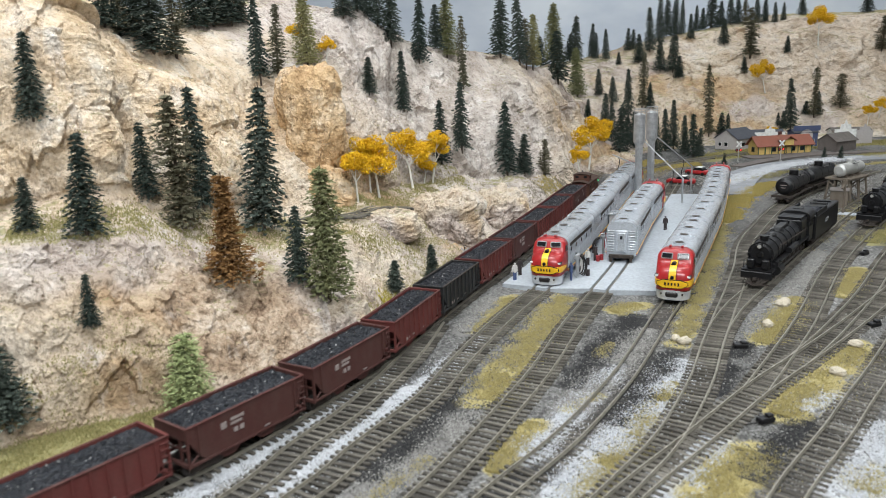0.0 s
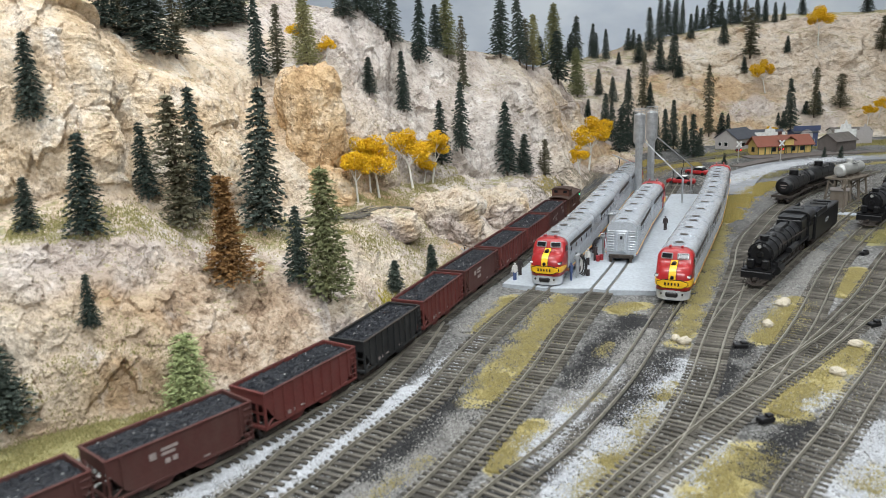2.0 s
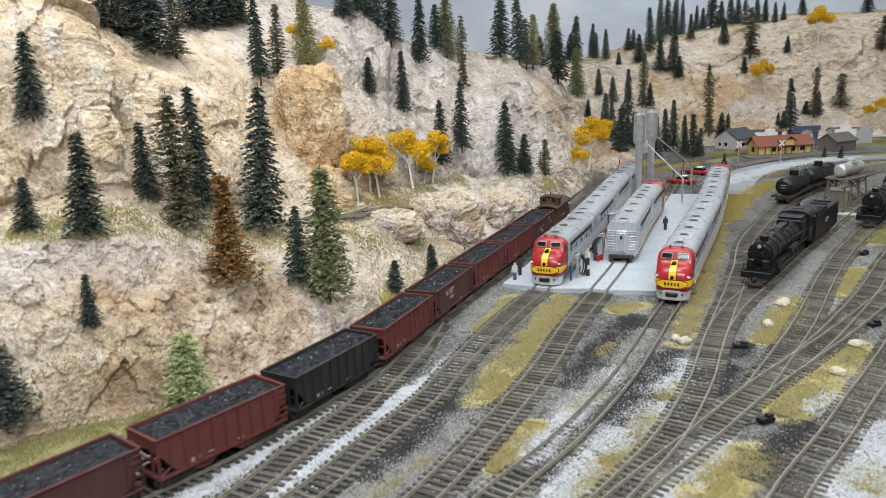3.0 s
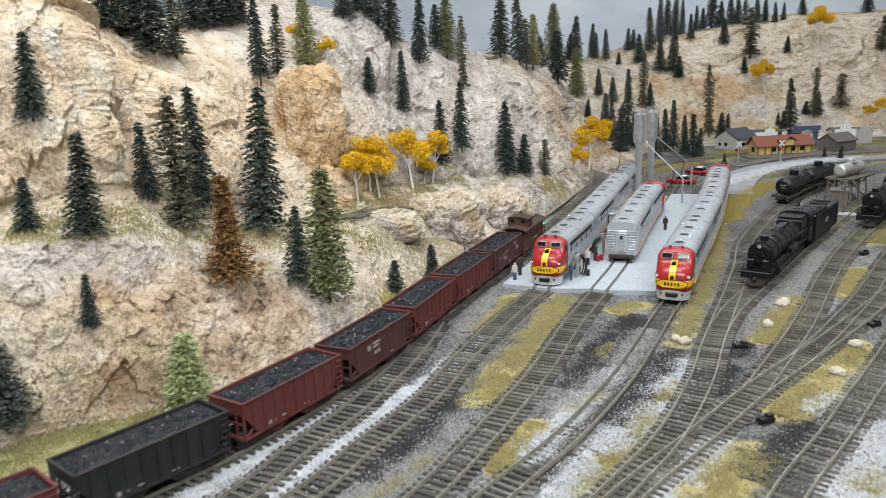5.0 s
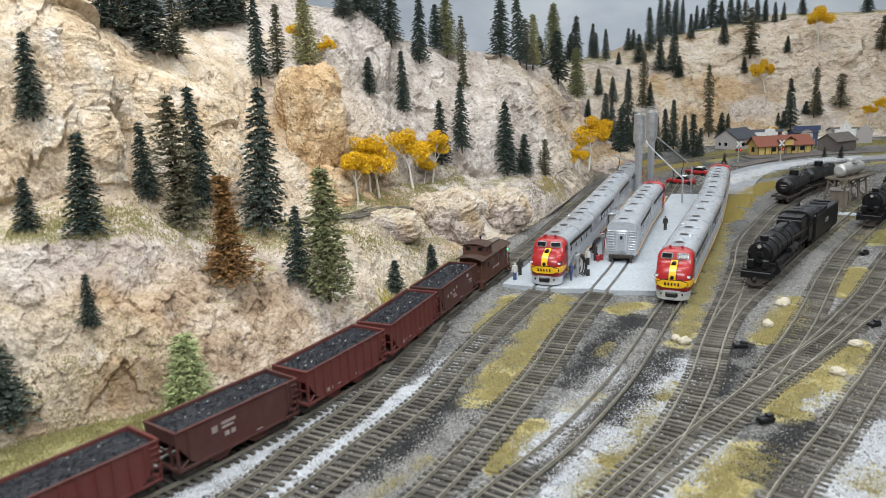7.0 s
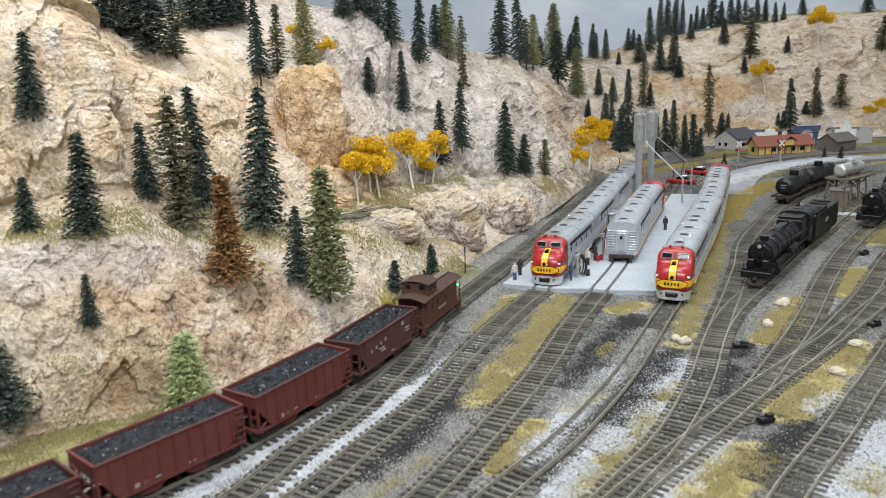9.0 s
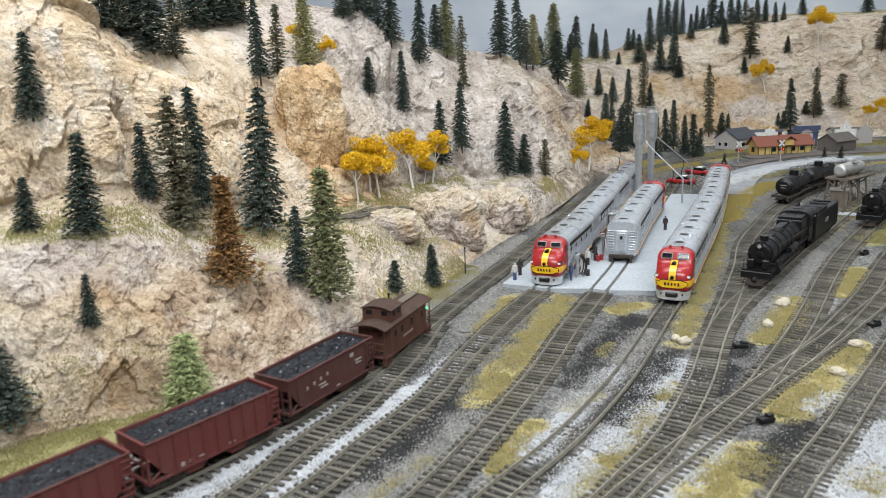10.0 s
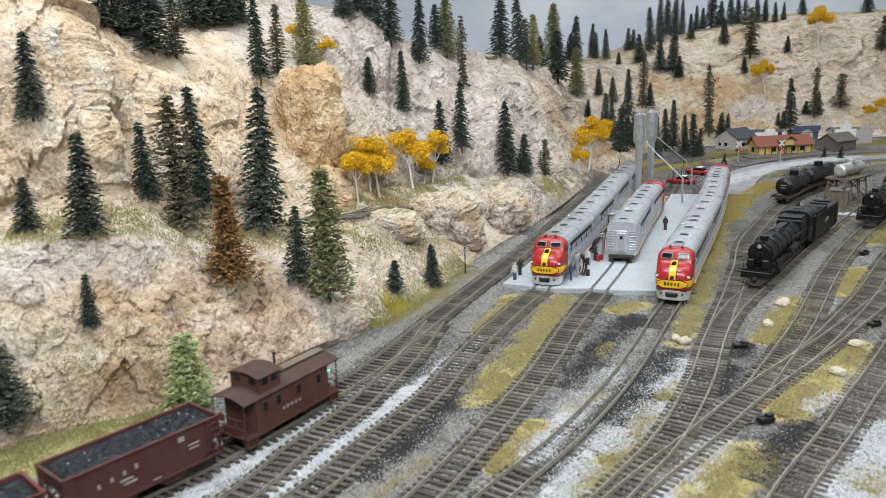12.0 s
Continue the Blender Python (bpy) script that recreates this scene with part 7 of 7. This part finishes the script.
scatter("grey_ballast", [([(-0.092, 0.616), (-0.049, 0.706), (0.002, 0.824), (0.062, 0.957), (.12, 1.09)], 1.0), ([(0.359, 0.759), (0.477, 0.941)], 1.2), ([(0.017, 0.691), (0.051, 0.797)], 1.0),
                         ([(-0.053, 0.408), (-0.014, 0.461), (0.027, 0.517)], 1.3), ([(0.240, 0.774), (0.329, 0.995), (0.378, 1.096)], 1.2), ([(0.09, 0.52), (0.14, 0.594), (.19, .68)], 1.6), ([(-.02, .42), (.03, .49)], 1.0)],
        0.012, 800, 0.00075, "greygrain", "mixed grey ballast grains beside the tracks", seed=4)
scatter("loose_gravel", [([(-.10, .36), (-.02, .50), (.06, .66), (.13, .80)], 6.0), ([(.05, .36), (.15, .52), (.26, .70), (.34, .88)], 6.0), ([(.20, .40), (.32, .54), (.45, .70)], 5.0), ([(.40, .95), (.52, 1.15), (.66, 1.32)], 6.0)], 0.014, 80, 0.0008, "mixedgrain", "mixed loose gravel over the yard ground", seed=21)
scatter("loose_gravel", [([(.60, 1.22), (.78, 1.42), (1.0, 1.58)], 7.0), ([(.60, 1.55), (.80, 1.70), (1.05, 1.78)], 6.0), ([(.46, 1.48), (.56, 1.62), (.70, 1.74)], 5.0)], 0.014, 60, 0.0015, "mixedgrain", "mixed loose gravel over the yard ground", seed=22)
scatter("white_ballast", [([(.52, 1.44), (.66, 1.60), (.80, 1.72), (.98, 1.79)], 1.6)], 0.015, 420, 0.0013, "whitegrain", "loose white gravel along the station road", seed=23, z0=-0.0022)
scatter("turf", [([(.66, 1.18), (.82, 1.36), (1.02, 1.54)], 2.4), ([(.56, .98), (.70, 1.12)], 2.0)], 0.013, 300, 0.0016, "greengrass", "olive turf between the yard tracks", True, seed=24)
scatter("cinders", [([(0.186, 0.712), (0.135, 0.621), (0.100, 0.551)], 1.7), ([(0.193, 0.615), (0.148, 0.537), (0.116, 0.488)], 1.5), ([(-0.001, 0.550), (-0.029, 0.486), (-0.055, 0.428)], 1.5), ([(0.230, 0.586), (0.200, 0.532)], 1.0),
                    ([(0.250, 0.481), (0.210, 0.444), (0.179, 0.412)], 1.3), ([(0.264, 0.635), (0.244, 0.610)], 0.8), ([(0.046, 0.545), (0.014, 0.500)], 0.9), ([(0.053, 0.427), (0.020, 0.398)], 1.2)],
        0.013, 900, 0.0006, "blackgrain", "black cinder patches on the yard ground", seed=5)
scatter("dry_grass", [([(0.129, 0.787), (0.077, 0.654), (0.045, 0.579), (0.029, 0.537)], 1.55), ([(0.062, 0.496), (0.039, 0.461), (0.026, 0.432)], 0.8), ([(0.072, 0.794), (0.046, 0.721), (0.030, 0.689)], 0.9), ([(0.200, 0.755), (0.169, 0.734)], 1.0),
                      ([(0.420, 1.131), (0.316, 0.879), (0.251, 0.734), (0.206, 0.641)], 1.0), ([(0.365, 0.759), (0.314, 0.675), (0.278, 0.634)], 1.3), ([(0.351, 0.612), (0.285, 0.546), (0.233, 0.496)], 1.5),
                      ([(0.193, 0.446), (0.157, 0.407), (0.144, 0.388)], 1.7), ([(0.126, 0.466), (0.091, 0.425), (0.072, 0.394)], 1.0), ([(0.179, 0.555), (0.145, 0.508), (0.124, 0.474)], 0.8), ([(0.241, 0.395), (0.260, 0.413)], 1.2),
                      ([(0.482, 0.857), (0.409, 0.753)], 1.0)],
        0.0150, 1250, 0.0009, "drygrass", "dry yellow-ochre static grass between the tracks", True, seed=6)
scatter("dry_grass", [([(-0.053, 0.402), (-0.013, 0.453)], 0.6), ([(0.147, 0.647), (0.130, 0.614)], 0.6), ([(0.437, 0.947), (0.582, 1.123), (.66, 1.20)], 1.8), ([(0.115, 0.540), (0.084, 0.513)], 0.5),
                      ([(0.70, 1.50), (0.85, 1.66), (1.1, 1.72)], 1.2)],
        0.013, 1100, 0.0009, "drygrass", "dry yellow-ochre static grass between the tracks", True, seed=7)
scatter("autumn_weeds", [([(0.650, 1.477), (0.53, 1.345), (0.425, 1.131)], 1.8), ([(.43, 1.66), (.50, 1.72), (.60, 1.78)], 2.0)], 0.011, 1100, 0.0021, "autumn", "orange and yellow autumn weeds along the track", True, seed=8)
scatter("scrub", [([(.10, 1.10), (.19, 1.30), (.27, 1.50), (.36, 1.72), (.50, 1.92)], 1.6), ([(.40, 1.55), (.50, 1.70), (.64, 1.85)], 2.2)], 0.013, 110, 0.0020, "scrub", "dead grey-brown scrub beside the far track", True, seed=31, ztop=lambda x, y: hill_z(x, y))
scatter("turf", [([(-.08, .715), (-.035, .77), (0.0, .86), (.03, .93)], 2.2), ([(-.36, .46), (-.29, .505), (-.20, .545)], 1.6)], 0.013, 700, 0.0013, "greengrass", "olive turf along the foot of the slope", True, seed=9, ztop=lambda x, y: hill_z(x, y))
scatter("turf", [([(-.345, .60), (-.285, .62), (-.24, .69), (-.19, .755), (-.15, .80)], 3.2), ([(-.13, .90), (-.08, .97), (-.03, 1.08), (.03, 1.17)], 3.0), ([(-.10, .80), (-.06, .87), (0.0, .98)], 2.5)], 0.013, 260, 0.0015, "greengrass", "olive turf on the rocky ledges", True, seed=12, ztop=lambda x, y: hill_z(x, y))
scatter("turf", [([(.66, 1.86), (.80, 1.99), (1.0, 2.06), (1.35, 2.06)], 5.0), ([(1.0, 1.80), (1.25, 1.86), (1.5, 1.90)], 4.0), ([(.58, 1.50), (.72, 1.60), (.90, 1.66)], 1.5)], 0.013, 110, 0.0025, "greengrass", "olive turf round the village buildings", True, seed=13)
scatter("moss", [([(-.060, .752), (-.050, .764), (-.042, .775)], 0.9)], 0.013, 900, 0.0022, "moss", "bright yellow-green moss patch at the slope foot", True, seed=14, ztop=lambda x, y: hill_z(x, y))
scatter("turf", [([(.165, 1.25), (.185, 1.29), (.21, 1.345)], 1.6), ([(.36, 1.69), (.44, 1.77), (.53, 1.86)], 2.6)], 0.013, 500, 0.0016, "autumn", "mossy turf among the rocks by the far track", True, seed=26, ztop=lambda x, y: hill_z(x, y))
scatter("turf", [([(-.46, .33), (-.37, .415), (-.29, .475), (-.225, .515)], 3.4)], 0.013, 380, 0.0012, "greengrass", "olive turf along the foot of the slope", True, seed=27)
scatter("rubble", [([(-.09, .86), (-.03, .93), (.03, 1.03)], 4.0)], 0.013, 90, 0.0013, "rubble", "scattered fallen rock chips on the slope", seed=10, ztop=lambda x, y: hill_z(x, y))

paint_yard()

# ---- tracks last ----
for i, line in enumerate(LINES):
    track(line, i)


def motions():
    for ob, lead in TRAIN:
        walk(ob, train_rows(lead))


motions()
